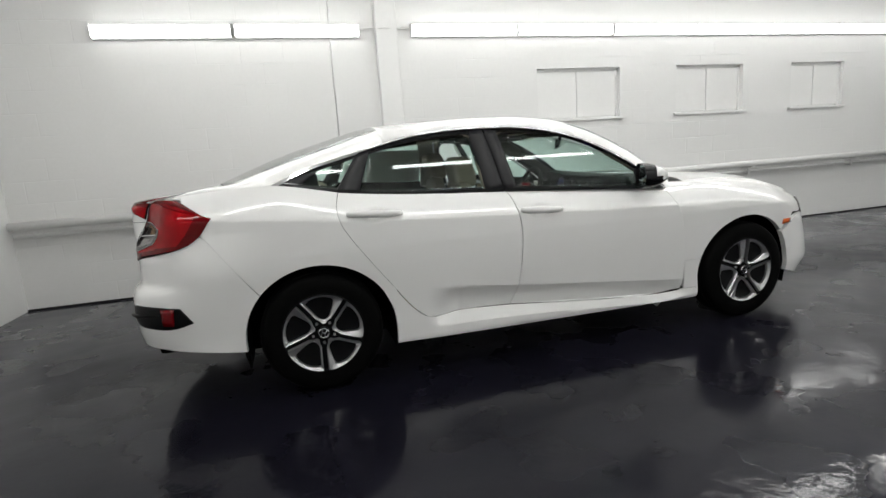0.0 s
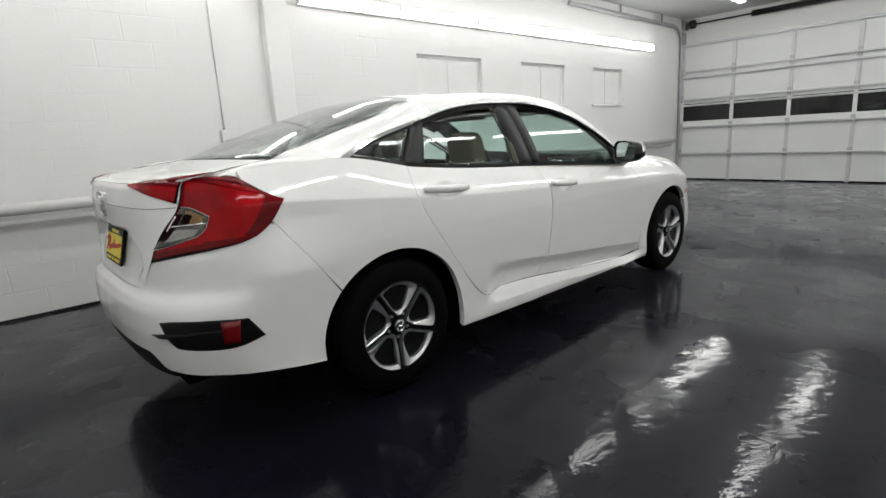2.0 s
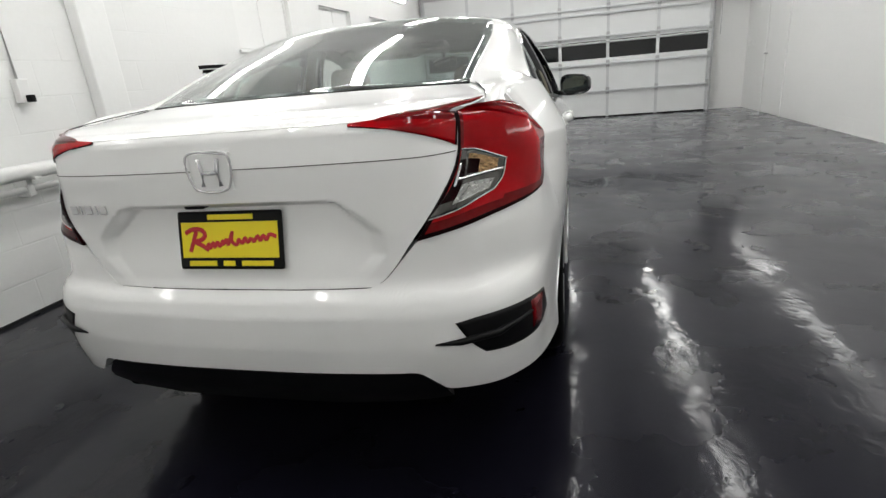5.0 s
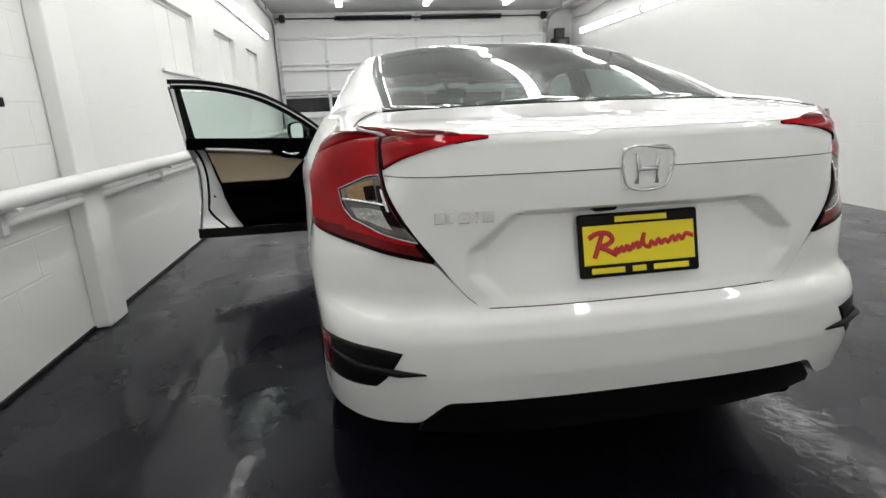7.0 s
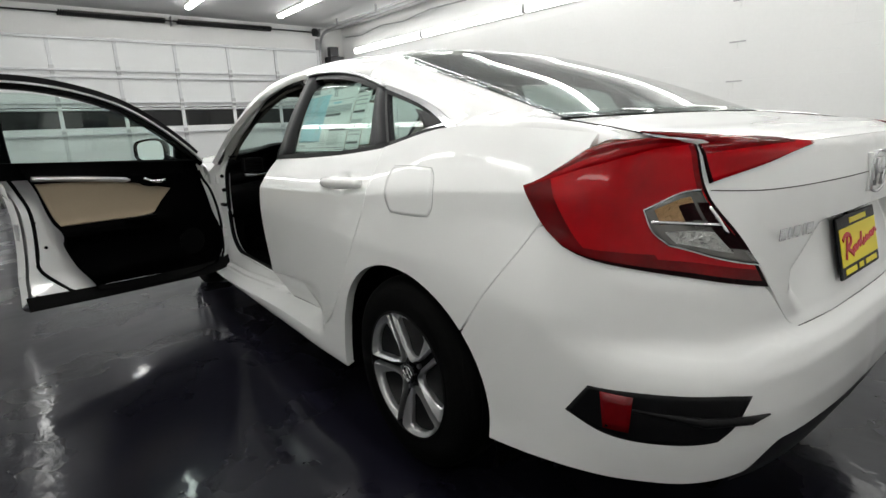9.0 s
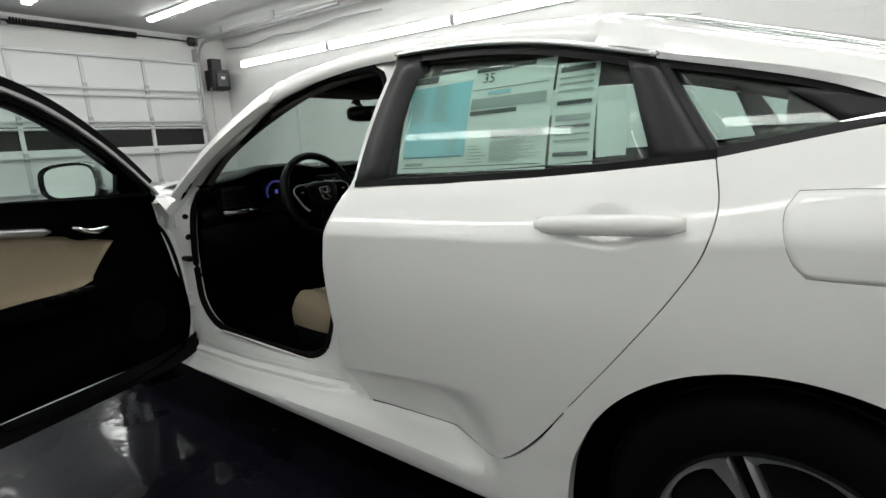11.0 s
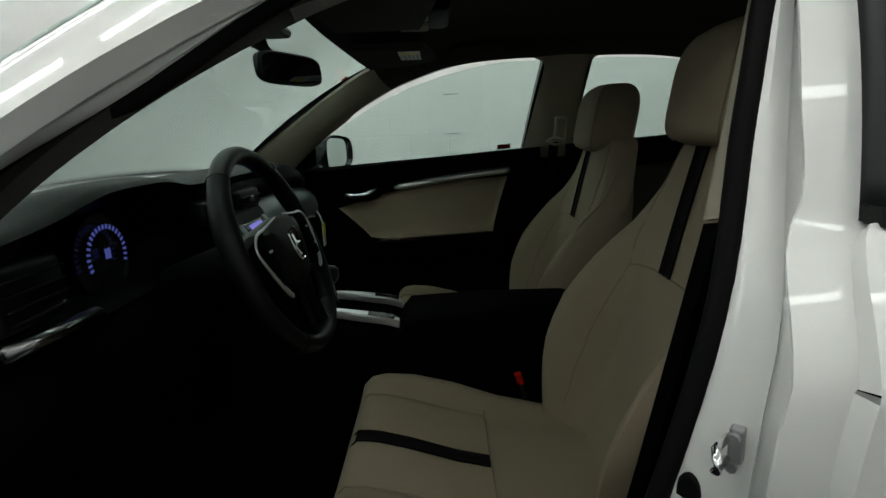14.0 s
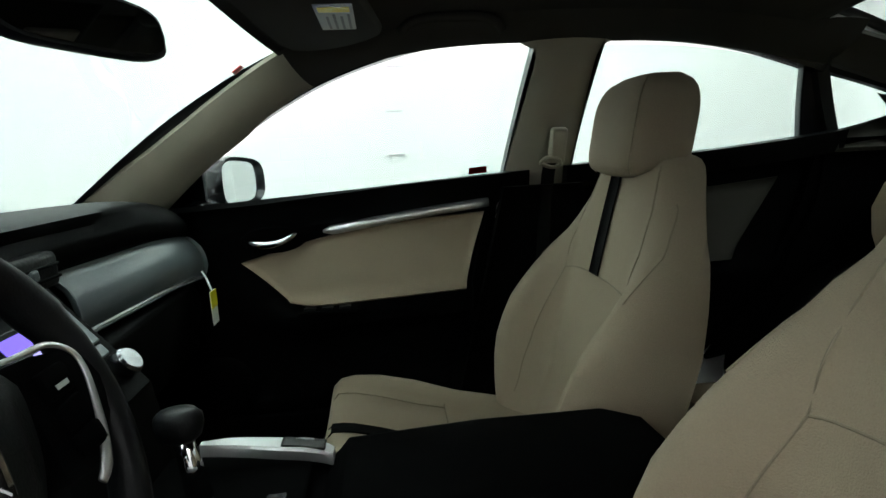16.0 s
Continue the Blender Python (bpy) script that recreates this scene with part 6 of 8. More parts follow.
    part("headrest", loft(rows), BEIGE, seat, smooth=60)
    for sgn in (-1, 1):
        line = []
        for w in np.linspace(-0.93, 0.93, 16):
            k = (1 - abs(w) ** (3.2 if w > 0 else 6.0)) ** 0.45
            line.append(c + np.array([-0.016 * w + 0.078 * (0.35 + 0.65 * k) * 0.830, sgn * 0.112 * (0.5 + 0.5 * k) * 0.844, 0.096 * w]))
        part("seam", tube(line, 0.0014, 5), BEIGE_DARK, seat)
        part("headrest_post", tube([(c[0] - 0.02, cy + sgn * 0.05, 1.0 + dz), (c[0] - 0.022, cy + sgn * 0.05, c[2] - 0.07)], 0.007, 8), STEEL, seat, smooth=True)
    return seat


front_seat(0.375, 0.0, 0.0, 0.036, "beige cloth driver's seat with a black stripe")
front_seat(-0.37, -0.026, -0.016, 0.012, "beige cloth passenger seat with a black stripe")

# rear bench
rows = []
for x, z in ((-0.58, 0.40), (-0.565, 0.47), (-0.60, 0.505), (-0.8, 0.50), (-1.0, 0.46), (-1.08, 0.44)):
    bw = float(np.interp(x, (-1.0, -0.85), (0.49, 0.62)))
    rows.append([(x, y * bw, z - 0.02 * (abs(y) / 0.6) ** 4) for y in np.linspace(-1, 1, 19)] + [(x - (0.0 if x < -0.6 else 0.02), y * bw, 0.30) for y in np.linspace(1, -1, 9)])
bench = part("rear_seat", loft(rows), BEIGE, car, "beige cloth rear bench", smooth=50)
rows = []
for w in np.linspace(0, 1, 9):
    x, z = -0.98 - 0.27 * w, 0.45 + 0.52 * w
    bw = float(np.interp(w, (0.45, 0.7), (0.49, 0.62)))
    rows.append([(x + 0.03 * math.cos(y * 5.2) * (1 - w * 0.5) - 0.05 * (w > 0.95), y, z) for y in np.linspace(-bw, bw, 25)] + [(x - 0.13, y, z - 0.02) for y in np.linspace(bw, -bw, 9)])
part("rear_backrest", loft(rows), BEIGE, bench, smooth=50)
for y in (-0.36, 0.36):
    rows = []
    for w in np.linspace(-1, 1, 8):
        k = (1 - abs(w) ** 3) ** 0.45 if abs(w) < 1 else 0.25
        rows.append([(-1.265 - 0.02 * w + 0.055 * (0.4 + 0.6 * k) * math.cos(a), y + 0.125 * (0.6 + 0.4 * k) * np.sign(math.sin(a)) * abs(math.sin(a)) ** 0.6, 1.01 + 0.07 * w) for a in np.linspace(0, 2 * math.pi, 18, endpoint=False)])
    part("rear_headrest", loft(rows), BEIGE, bench, smooth=60)
part("parcel_shelf", box((-1.80, -0.60, 0.985), (-1.27, 0.60, 1.0), 0.005), HEADLINER, car, "grey parcel shelf")
part("brake_light", box((-1.70, -0.10, 1.0), (-1.64, 0.10, 1.04), 0.008), BLACK_PLASTIC, car)

# floor, firewall, side linings
part("carpet", box((-1.25, -0.74, 0.262), (0.95, 0.74, 0.275)), CARPET, car)
part("firewall", box((0.95, -0.74, 0.26), (0.99, 0.74, 0.9)), CARPET, car)
part("boot_bulkhead", box((-1.42, -0.72, 0.26), (-1.39, 0.72, 0.98)), CARPET, car)

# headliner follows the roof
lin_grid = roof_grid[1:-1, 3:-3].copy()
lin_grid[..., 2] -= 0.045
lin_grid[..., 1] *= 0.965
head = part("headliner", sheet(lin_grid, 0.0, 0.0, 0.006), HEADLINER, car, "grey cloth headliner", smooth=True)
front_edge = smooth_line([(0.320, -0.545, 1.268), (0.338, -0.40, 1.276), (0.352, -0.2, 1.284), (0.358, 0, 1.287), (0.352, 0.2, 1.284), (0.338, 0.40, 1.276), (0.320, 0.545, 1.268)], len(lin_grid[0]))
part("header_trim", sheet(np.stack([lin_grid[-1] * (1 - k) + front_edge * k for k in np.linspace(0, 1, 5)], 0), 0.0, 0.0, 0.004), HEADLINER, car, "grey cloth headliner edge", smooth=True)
oc = bmesh.new()
add_box(oc, (0.07, -0.11, 1.305), (0.30, 0.11, 1.348), 0.015, 3)
oc = part("overhead_console", oc, DASH, head, smooth=40)
for y in (-0.055, 0.055):
    bm = bmesh.new()
    add_box(bm, (0.12, y - 0.035, 1.298), (0.19, y + 0.035, 1.308), 0.006)
    part("map_light", bm, BEIGE_TRIM, head)
visor_line = [(0.135, 0.125), (0.118, 0.24), (0.103, 0.345), (0.108, 0.375), (0.130, 0.415), (0.172, 0.466), (0.215, 0.495), (0.258, 0.507), (0.285, 0.495), (0.300, 0.44), (0.312, 0.25), (0.315, 0.125)]
for s in (-1, 1):
    cx, cy = 0.21, 0.31
    rows = [[(cx + (x - cx) * k, s * (cy + (y - cy) * k), z) for x, y in visor_line] for z, k in ((1.284, 0.93), (1.282, 0.98), (1.275, 1.0), (1.267, 0.985), (1.264, 0.95))]
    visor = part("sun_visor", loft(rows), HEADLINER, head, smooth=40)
    part("visor_pivot", tube([(0.262, s * 0.49, 1.276), (0.290, s * 0.525, 1.284)], 0.007, 8), HEADLINER, visor, smooth=True)
    if s < 0:
        part("visor_label", box((0.147, -0.300, 1.2612), (0.203, -0.150, 1.2632)), PAPER, visor, "white warning label on the sun visor")
        part("label_mark", box((0.152, -0.186, 1.2602), (0.198, -0.160, 1.2611)), YELLOW, visor, "yellow warning band")
        for k in range(4):
            part("label_text", box((0.153 + 0.011 * k, -0.292, 1.2602), (0.157 + 0.011 * k, -0.200 - 0.012 * (k % 2), 1.2611)), PAPER_GREY, visor)
    grip = smooth_line([(0.060, s * 0.505, 1.298), (0.040, s * 0.492, 1.314), (-0.05, s * 0.486, 1.322), (-0.138, s * 0.492, 1.314), (-0.156, s * 0.505, 1.298)], 20)
    part("grab_handle", tube(grip.tolist(), 0.0105, 8), HEADLINER, head, smooth=True)
# rear edge of the headliner, down over the rear window's top
tail_edge = even(rwg[:, -2], len(lin_grid[0])) + np.array([0.0, 0, -0.014])
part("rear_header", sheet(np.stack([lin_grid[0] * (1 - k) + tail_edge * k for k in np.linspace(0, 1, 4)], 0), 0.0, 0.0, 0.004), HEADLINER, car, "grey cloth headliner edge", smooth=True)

# inside mirror
bm = bmesh.new()
rows = []
for w, k in ((-0.022, 0.35), (-0.014, 0.8), (0.0, 1.0), (0.012, 1.0), (0.016, 0.95)):
    rows.append([(-w, 0.112 * k * np.sign(math.cos(a)) * abs(math.cos(a)) ** 0.45, 0.036 * k * np.sign(math.sin(a)) * abs(math.sin(a)) ** 0.55) for a in np.linspace(0, 2 * math.pi, 24, endpoint=False)])
bm = loft(rows)
mm = Matrix.Translation((0.453, -0.028, 1.217)) @ Matrix.Rotation(radians(-24), 4, "Z") @ Matrix.Rotation(radians(6), 4, "Y")
bmesh.ops.transform(bm, matrix=mm, verts=bm.verts)
im = part("inside_mirror", bm, BLACK_PLASTIC, car, "black rear-view mirror on the windscreen", smooth=40)
bm = loft([[(-0.0165 - d, 0.103 * np.sign(math.cos(a)) * abs(math.cos(a)) ** 0.45, 0.030 * np.sign(math.sin(a)) * abs(math.sin(a)) ** 0.55) for a in np.linspace(0, 2 * math.pi, 24, endpoint=False)] for d in (0, 0.001)])
bmesh.ops.transform(bm, matrix=mm, verts=bm.verts)
part("mirror_glass", bm, mat("dim_mirror", (0.35, 0.37, 0.37), rough=0.03, metal=1.0), im)
part("mirror_stem", tube([(0.462, -0.02, 1.22), (0.495, -0.008, 1.262), (0.512, 0.0, 1.285)], [0.014, 0.011, 0.024], 8), BLACK_PLASTIC, im, smooth=True)
part("sensor_cover", box((0.44, -0.05, 1.288), (0.53, 0.05, 1.31), 0.01), BLACK_PLASTIC, im)
bm = bmesh.new()
add_box(bm, (-0.012, -0.014, -0.001), (0.012, 0.014, 0.001))
bmesh.ops.transform(bm, matrix=pose(0.417, -0.586, 1.246, 0, 35, 0), verts=bm.verts)
part("windscreen_sticker", bm, RED_BUTTON, car, "small red sticker on the windscreen")

# pillar linings
def trim_at(x, z, out):
    return glass_at(x, z, out, 1)


def front_pillar(s):
    a = smooth_line([(0.300, 0.520, 1.274), (0.379, 0.590, 1.247), (0.486, 0.625, 1.188), (0.58, 0.643, 1.127), (0.676, 0.660, 1.066), (0.78, 0.672, 1.002), (0.875, 0.682, 0.945)], 24)
    if s < 0:
        b = smooth_line([trim_at(x, z, -0.035) for x, z in ((0.262, 1.217), (0.30, 1.200), (0.404, 1.140), (0.437, 1.114), (0.545, 1.042), (0.63, 0.975), (0.70, 0.915))], 24)
    else:
        b = smooth_line([(0.11, 0.585, 1.275), (0.215, 0.606, 1.235), (0.41, 0.655, 1.138), (0.525, 0.692, 1.060), (0.62, 0.704, 0.986), (0.70, 0.710, 0.92)], 24)
    g = np.stack([a * (1 - k) + b * k + np.array([-0.014, -0.014, 0]) * math.sin(math.pi * k) for k in np.linspace(0, 1, 8)], 1)
    if s < 0:
        # the edges turn back towards the glass
        g = np.concatenate([(a + np.array([0.006, 0.008, 0.006]))[:, None], g, (b + np.array([0.004, 0.024, 0.004]))[:, None]], 1)
    return g * np.array([1, s, 1])


def roof_side(s):
    """The rail over the side windows, from the windscreen pillar to the rear pillar."""
    low = fx((-1.06, 1.222), (-1.0, 1.234), (-0.93, 1.245), (-0.778, 1.269), (-0.675, 1.282), (-0.546, 1.290), (-0.44, 1.292), (-0.23, 1.293), (-0.115, 1.291), (0.017, 1.281), (0.149, 1.256), (0.262, 1.217), (0.31, 1.196))
    up = np.vstack([[(-1.02, -0.50, 1.300), (-0.97, -0.505, 1.308)], lin_grid[::2, 1], [(0.262, -0.49, 1.280), (0.310, -0.512, 1.272)]]) * np.array([1, -1, 1])
    up = even(up, 40)
    xs_ = np.linspace(-1.05, 0.267, 40)
    edge = np.array([trim_at(x, float(low(x)), -0.035) for x in xs_])
    rows = [edge + np.array([0, 0.026, 0.004])]
    for k in np.linspace(0, 1, 8):
        rows.append(edge * (1 - k) + up * k + np.array([0, -0.012, -0.010]) * math.sin(math.pi * k) ** 0.8)
    return np.stack(rows, 1) * np.array([1, s, 1])


def centre_pillar(s):
    """Upper lining between the side windows; its edges round into the window corners and turn back to the glass."""
    fz = fx((0.93, -0.208), (1.0, -0.219), (1.094, -0.239), (1.213, -0.262), (1.262, -0.270), (1.280, -0.263), (1.292, -0.238), (1.30, -0.22))
    rz = fx((0.93, -0.385), (1.0, -0.400), (1.12, -0.408), (1.23, -0.415), (1.265, -0.419), (1.281, -0.428), (1.292, -0.450), (1.30, -0.47))
    rows = []
    for z in (0.93, 0.96, 1.0, 1.05, 1.10, 1.15, 1.20, 1.24, 1.262, 1.272, 1.280, 1.287, 1.292, 1.298):
        f, r = float(fz(z)), float(rz(z))
        row = [trim_at(f - 0.004, z, -0.006), trim_at(f, z, -0.035)]
        for k in (0.12, 0.3, 0.5, 0.7, 0.88):
            row.append(trim_at(f + (r - f) * k, z, -0.035 - 0.024 * math.sin(math.pi * k) ** 0.6))
        row += [trim_at(r, z, -0.035), trim_at(r + 0.004, z, -0.006)]
        rows.append(row)
    return np.array(rows) * np.array([1, s, 1])


for s in (-1, 1):
    S1 = np.array([1, s, 1])
    # driver's side in dark grey, not beige: its shade is put into the colour
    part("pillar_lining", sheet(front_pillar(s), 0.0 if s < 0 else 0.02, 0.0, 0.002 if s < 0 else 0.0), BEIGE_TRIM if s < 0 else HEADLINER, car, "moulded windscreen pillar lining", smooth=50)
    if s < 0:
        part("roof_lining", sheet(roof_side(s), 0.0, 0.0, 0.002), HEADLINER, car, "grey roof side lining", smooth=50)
        part("pillar_lining", sheet(centre_pillar(s), 0.0, 0.0, 0.002), BEIGE_TRIM, car, "beige centre pillar lining", smooth=50)
        part("sill_lining", box((-0.32, -0.765, 0.262), (0.86, -0.715, 0.36), 0.01), CONSOLE, car, smooth=40)
    else:
        g = coons([(-0.42, 0.685, 0.96), (-0.19, 0.70, 0.96)], [(-0.19, 0.70, 0.96), (-0.235, 0.655, 1.12), (-0.275, 0.60, 1.285), (-0.27, 0.575, 1.33)], [(-0.47, 0.57, 1.345), (-0.27, 0.575, 1.338)], [(-0.42, 0.685, 0.96), (-0.425, 0.65, 1.12), (-0.44, 0.60, 1.285), (-0.47, 0.57, 1.345)], 6, 10)
        part("pillar_lining", sheet(g * S1, 0.03, 0.0), BEIGE_TRIM, car, "beige centre pillar lining", smooth=50)
        part("roof_lining", sheet(np.stack([np.array([glass_at(x, float(top_line(x)) - 0.035, -0.04, 1) for x in np.linspace(-1.0, 0.26, 24)]), np.array([[x, 0.56, float(top_line(x)) + 0.012] for x in np.linspace(-1.0, 0.26, 24)])], 1) * S1, 0.012, 0.0), HEADLINER, car, smooth=50)
    g = coons([(-0.45, 0.71, 0.28), (-0.03, 0.72, 0.28)], [(-0.03, 0.72, 0.28), (-0.11, 0.715, 0.6), (-0.19, 0.70, 0.95)], [(-0.40, 0.70, 0.95), (-0.19, 0.70, 0.95)], [(-0.45, 0.71, 0.28), (-0.42, 0.70, 0.6), (-0.40, 0.70, 0.95)], 6, 10)
    part("pillar_lining", sheet(g * S1, 0.03, 0.0), CONSOLE, car, "black lower centre pillar lining", smooth=50)
    # rear quarter lining leaves the small window free
    for q in (coons([(-1.72, 0.60, 0.99), (-1.15, 0.70, 0.99)], [(-1.15, 0.70, 0.99), (-1.18, 0.735, 1.040)], [(-1.66, 0.60, 1.105), (-1.45, 0.71, 1.100), (-1.18, 0.735, 1.040)], [(-1.72, 0.60, 0.99), (-1.66, 0.60, 1.105)], 8, 4),
              coons([(-1.62, 0.57, 1.13), (-1.38, 0.655, 1.15), (-1.04, 0.63, 1.225)], [(-1.04, 0.63, 1.225), (-0.98, 0.56, 1.31)], [(-1.60, 0.56, 1.145), (-1.3, 0.56, 1.23), (-0.98, 0.56, 1.31)], [(-1.62, 0.57, 1.13), (-1.60, 0.56, 1.145)], 8, 4)):
        part("quarter_lining", sheet(q * S1, 0.02, 0.0), HEADLINER, car, smooth=50)
    q = coons([(-1.40, 0.715, 0.50), (-0.80, 0.73, 0.40)], [(-0.80, 0.73, 0.40), (-1.05, 0.73, 0.80), (-1.10, 0.715, 1.03)], [(-1.40, 0.69, 1.03), (-1.10, 0.715, 1.03)], [(-1.40, 0.715, 0.50), (-1.40, 0.69, 1.03)], 8, 10)
    part("rear_side_lining", sheet(q * S1, 0.02, 0.0), CONSOLE, car, smooth=50)
    # belt, its height slider and the ring it runs through
    strap = smooth_line([(-0.312, 0.672, 1.004), (-0.312, 0.690, 0.965), (-0.300, 0.697, 0.8), (-0.27, 0.70, 0.45)], 16)
    part("seat_belt", tube((strap * S1).tolist(), 0.018, 8, flat=0.08, up=(0, 1, 0)), BLACK_CLOTH, car, smooth=True)
    bm = bmesh.new()
    add_box(bm, (-0.022, -0.013, -0.048), (0.022, 0.013, 0.048), 0.010, 3)
    bmesh.ops.transform(bm, matrix=pose(-0.332, s * 0.668, 1.048, s * 20, 0, 0), verts=bm.verts)
    slider = part("belt_anchor", bm, BEIGE_TRIM, car, "beige belt height slider", smooth=40)
    part("belt_ring", tube(smooth_line([(-0.285, s * 0.668, 1.006), (-0.300, s * 0.664, 1.018), (-0.335, s * 0.666, 1.012), (-0.342, s * 0.672, 1.000), (-0.320, s * 0.675, 0.994), (-0.285, s * 0.668, 1.006)], 20).tolist(), 0.0055, 6, cap=False), BEIGE_TRIM, slider, smooth=True)

# dashboard
prof = [(1.0, 0.950), (0.88, 0.972), (0.76, 0.982), (0.645, 0.983), (0.595, 0.968), (0.572, 0.940), (0.578, 0.915), (0.600, 0.900), (0.575, 0.885), (0.556, 0.865), (0.548, 0.83), (0.560, 0.80), (0.582, 0.785), (0.575, 0.765), (0.565, 0.72), (0.585, 0.62), (0.66, 0.53), (0.80, 0.46)]
pl = smooth_line(prof, 60)


def dash_set(y):
    """How far the face of the dashboard stands forward, less towards the passenger's door."""
    return 0.055 * float(np.clip((y + 0.70) / 0.5, 0, 1)) + 0.04 * float(np.clip((y - 0.10) / 0.08, 0, 1))


rows = []
for y in np.linspace(-0.735, 0.735, 61):
    side = max(0.0, (abs(y) - 0.45) / 0.285)
    hood = math.exp(-((y - 0.375) / 0.155) ** 4)
    well = math.exp(-((y - 0.375) / 0.150) ** 6)
    row = []
    for x, z in pl:
        zz = z - 0.045 * side ** 1.5 * np.clip((z - 0.6) / 0.3, 0, 1)
        up = np.clip((z - 0.93) / 0.05, 0, 1) * np.clip((0.9 - x) / 0.2, 0, 1)
        xx = x + dash_set(y) * np.clip((0.978 - z) / 0.02, 0, 1) + 0.075 * well * np.clip((0.955 - z) / 0.02, 0, 1) * np.clip((z - 0.80) / 0.03, 0, 1) + 0.05 * side ** 2
        row.append((xx - 0.012 * hood * up, y, zz + 0.022 * hood * up))
    rows.append(row)
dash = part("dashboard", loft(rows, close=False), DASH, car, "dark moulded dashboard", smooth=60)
# slate band on the passenger's side
g = []
for y in np.linspace(-0.70, -0.17, 24):
    side = max(0.0, (abs(y) - 0.45) / 0.285)
    g.append([(x + dash_set(y) + 0.05 * side ** 2 - 0.004, y, z - 0.035 * side ** 1.5) for x, z in smooth_line([(0.580, 0.893), (0.558, 0.872), (0.547, 0.84), (0.548, 0.815), (0.560, 0.795)], 8)])
part("dash_band", sheet(np.array(g), 0.008, 0.0), DASH_BAND, dash, "slate grey band across the dashboard", smooth=True)
part("band_edge", tube([(p[-1][0] - 0.002, p[-1][1], p[-1][2]) for p in g], 0.0035, 6), SATIN, dash, smooth=True)
part("glove_edge", tube(smooth_line([(0.612, -0.22, 0.672), (0.600, -0.45, 0.690), (0.612, -0.60, 0.704), (0.632, -0.69, 0.712)], 18).tolist(), 0.0035, 6), SATIN, dash, "thin silver edge over the glove box", smooth=True)
gb = bmesh.new()
add_box(gb, (0.585, -0.62, 0.60), (0.65, -0.20, 0.775), 0.02, 3)
part("glove_box", gb, DASH, dash, smooth=40)
# driver's side: vent, silver strip, cluster
bm = bmesh.new()
add_box(bm, (0.642, 0.545, 0.84), (0.70, 0.665, 0.925), 0.010, 3)
part("air_vent", bm, BLACK_PLASTIC, dash, smooth=40)
for k in range(4):
    part("vent_slat", box((0.634, 0.553, 0.853 + 0.018 * k), (0.645, 0.657, 0.857 + 0.018 * k), 0.001), GLOSS_BLACK, dash)
for sgn, y0, y1 in ((1, 0.50, 0.665),):
    part("silver_strip", tube([(0.640, y0, 0.815), (0.642, (y0 + y1) / 2, 0.818), (0.652, y1, 0.822)], 0.015, 8, flat=0.9), KNOB, dash, smooth=True)
for y in (-0.10, 0.10):
    bm = bmesh.new()
    add_box(bm, (0.605, y - 0.07, 0.885), (0.655, y + 0.07, 0.938), 0.01, 3)
    part("air_vent", bm, BLACK_PLASTIC, dash, smooth=40)
    part("vent_tab", box((0.596, y - 0.008, 0.904), (0.607, y + 0.008, 0.92), 0.003), DASH_BAND, dash)
    for k in range(2):
        part("vent_slat", box((0.600, y - 0.062, 0.899 + 0.018 * k), (0.607, y + 0.062, 0.903 + 0.018 * k), 0.001), DASH, dash)
cl = bmesh.new()
for a0 in np.linspace(radians(-20), radians(200), 21):
    add_box(cl, (-0.0015, -0.002, 0.046), (0.0, 0.002, 0.054), m=Matrix.Translation((0.694, 0.368, 0.878)) @ Matrix.Rotation(-a0 + math.pi / 2, 4, "X"))
part("gauge_marks", cl, GAUGE_GLOW, dash, "blue-lit rev counter marks")
cl = bmesh.new()
add_box(cl, (0.6925, 0.360, 0.872), (0.6940, 0.374, 0.890))
part("gauge_digit", cl, GAUGE_GLOW, dash)
part("gauge_face", lathe([(0.075, 0.0), (0.075, -0.004), (0.001, -0.004)], 28), GLOSS_BLACK, dash).matrix_basis = Matrix.Translation((0.700, 0.368, 0.878)) @ Matrix.Rotation(radians(90), 4, "Z") 

# centre stack
cs = loft([[(0.590 + d, y, 0.892), (0.478 + d, y, 0.745), (0.455 + d, y, 0.60), (0.69, y, 0.60), (0.69, y, 0.892)] for y, d in ((-0.118, 0.012), (-0.108, 0.0), (0.108, 0.0), (0.118, 0.012))])
part("centre_panel", cs, DASH, dash, "black centre stack with a lit screen")
M1 = Matrix.Translation((0.5313, 0, 0.815)) @ Matrix.Rotation(radians(37.3), 4, "Y")


def on_stack(name, y0, y1, z0, z1, out, material, label="", bevel=0.002):
    bm = bmesh.new()
    add_box(bm, (-out, y0, z0), (0.004, y1, z1), bevel)
    bmesh.ops.transform(bm, matrix=M1, verts=bm.verts)
    return part(name, bm, material, dash, label)


on_stack("screen", -0.062, 0.062, 0.012, 0.068, 0.002, GLOSS_BLACK, "radio screen")
on_stack("screen_image", -0.045, 0.040, 0.034, 0.060, 0.003, SCREEN_GLOW, "violet-lit display", 0)
on_stack("screen_image", -0.045, 0.012, 0.020, 0.029, 0.003, SCREEN_PALE, "pale violet display band", 0)
on_stack("button_row", -0.095, -0.068, 0.0, 0.07, 0.004, DASH_BAND)
on_stack("button_row", 0.068, 0.095, 0.0, 0.07, 0.004, DASH_BAND)
on_stack("button_row", -0.09, 0.09, -0.022, -0.004, 0.004, DASH_BAND)
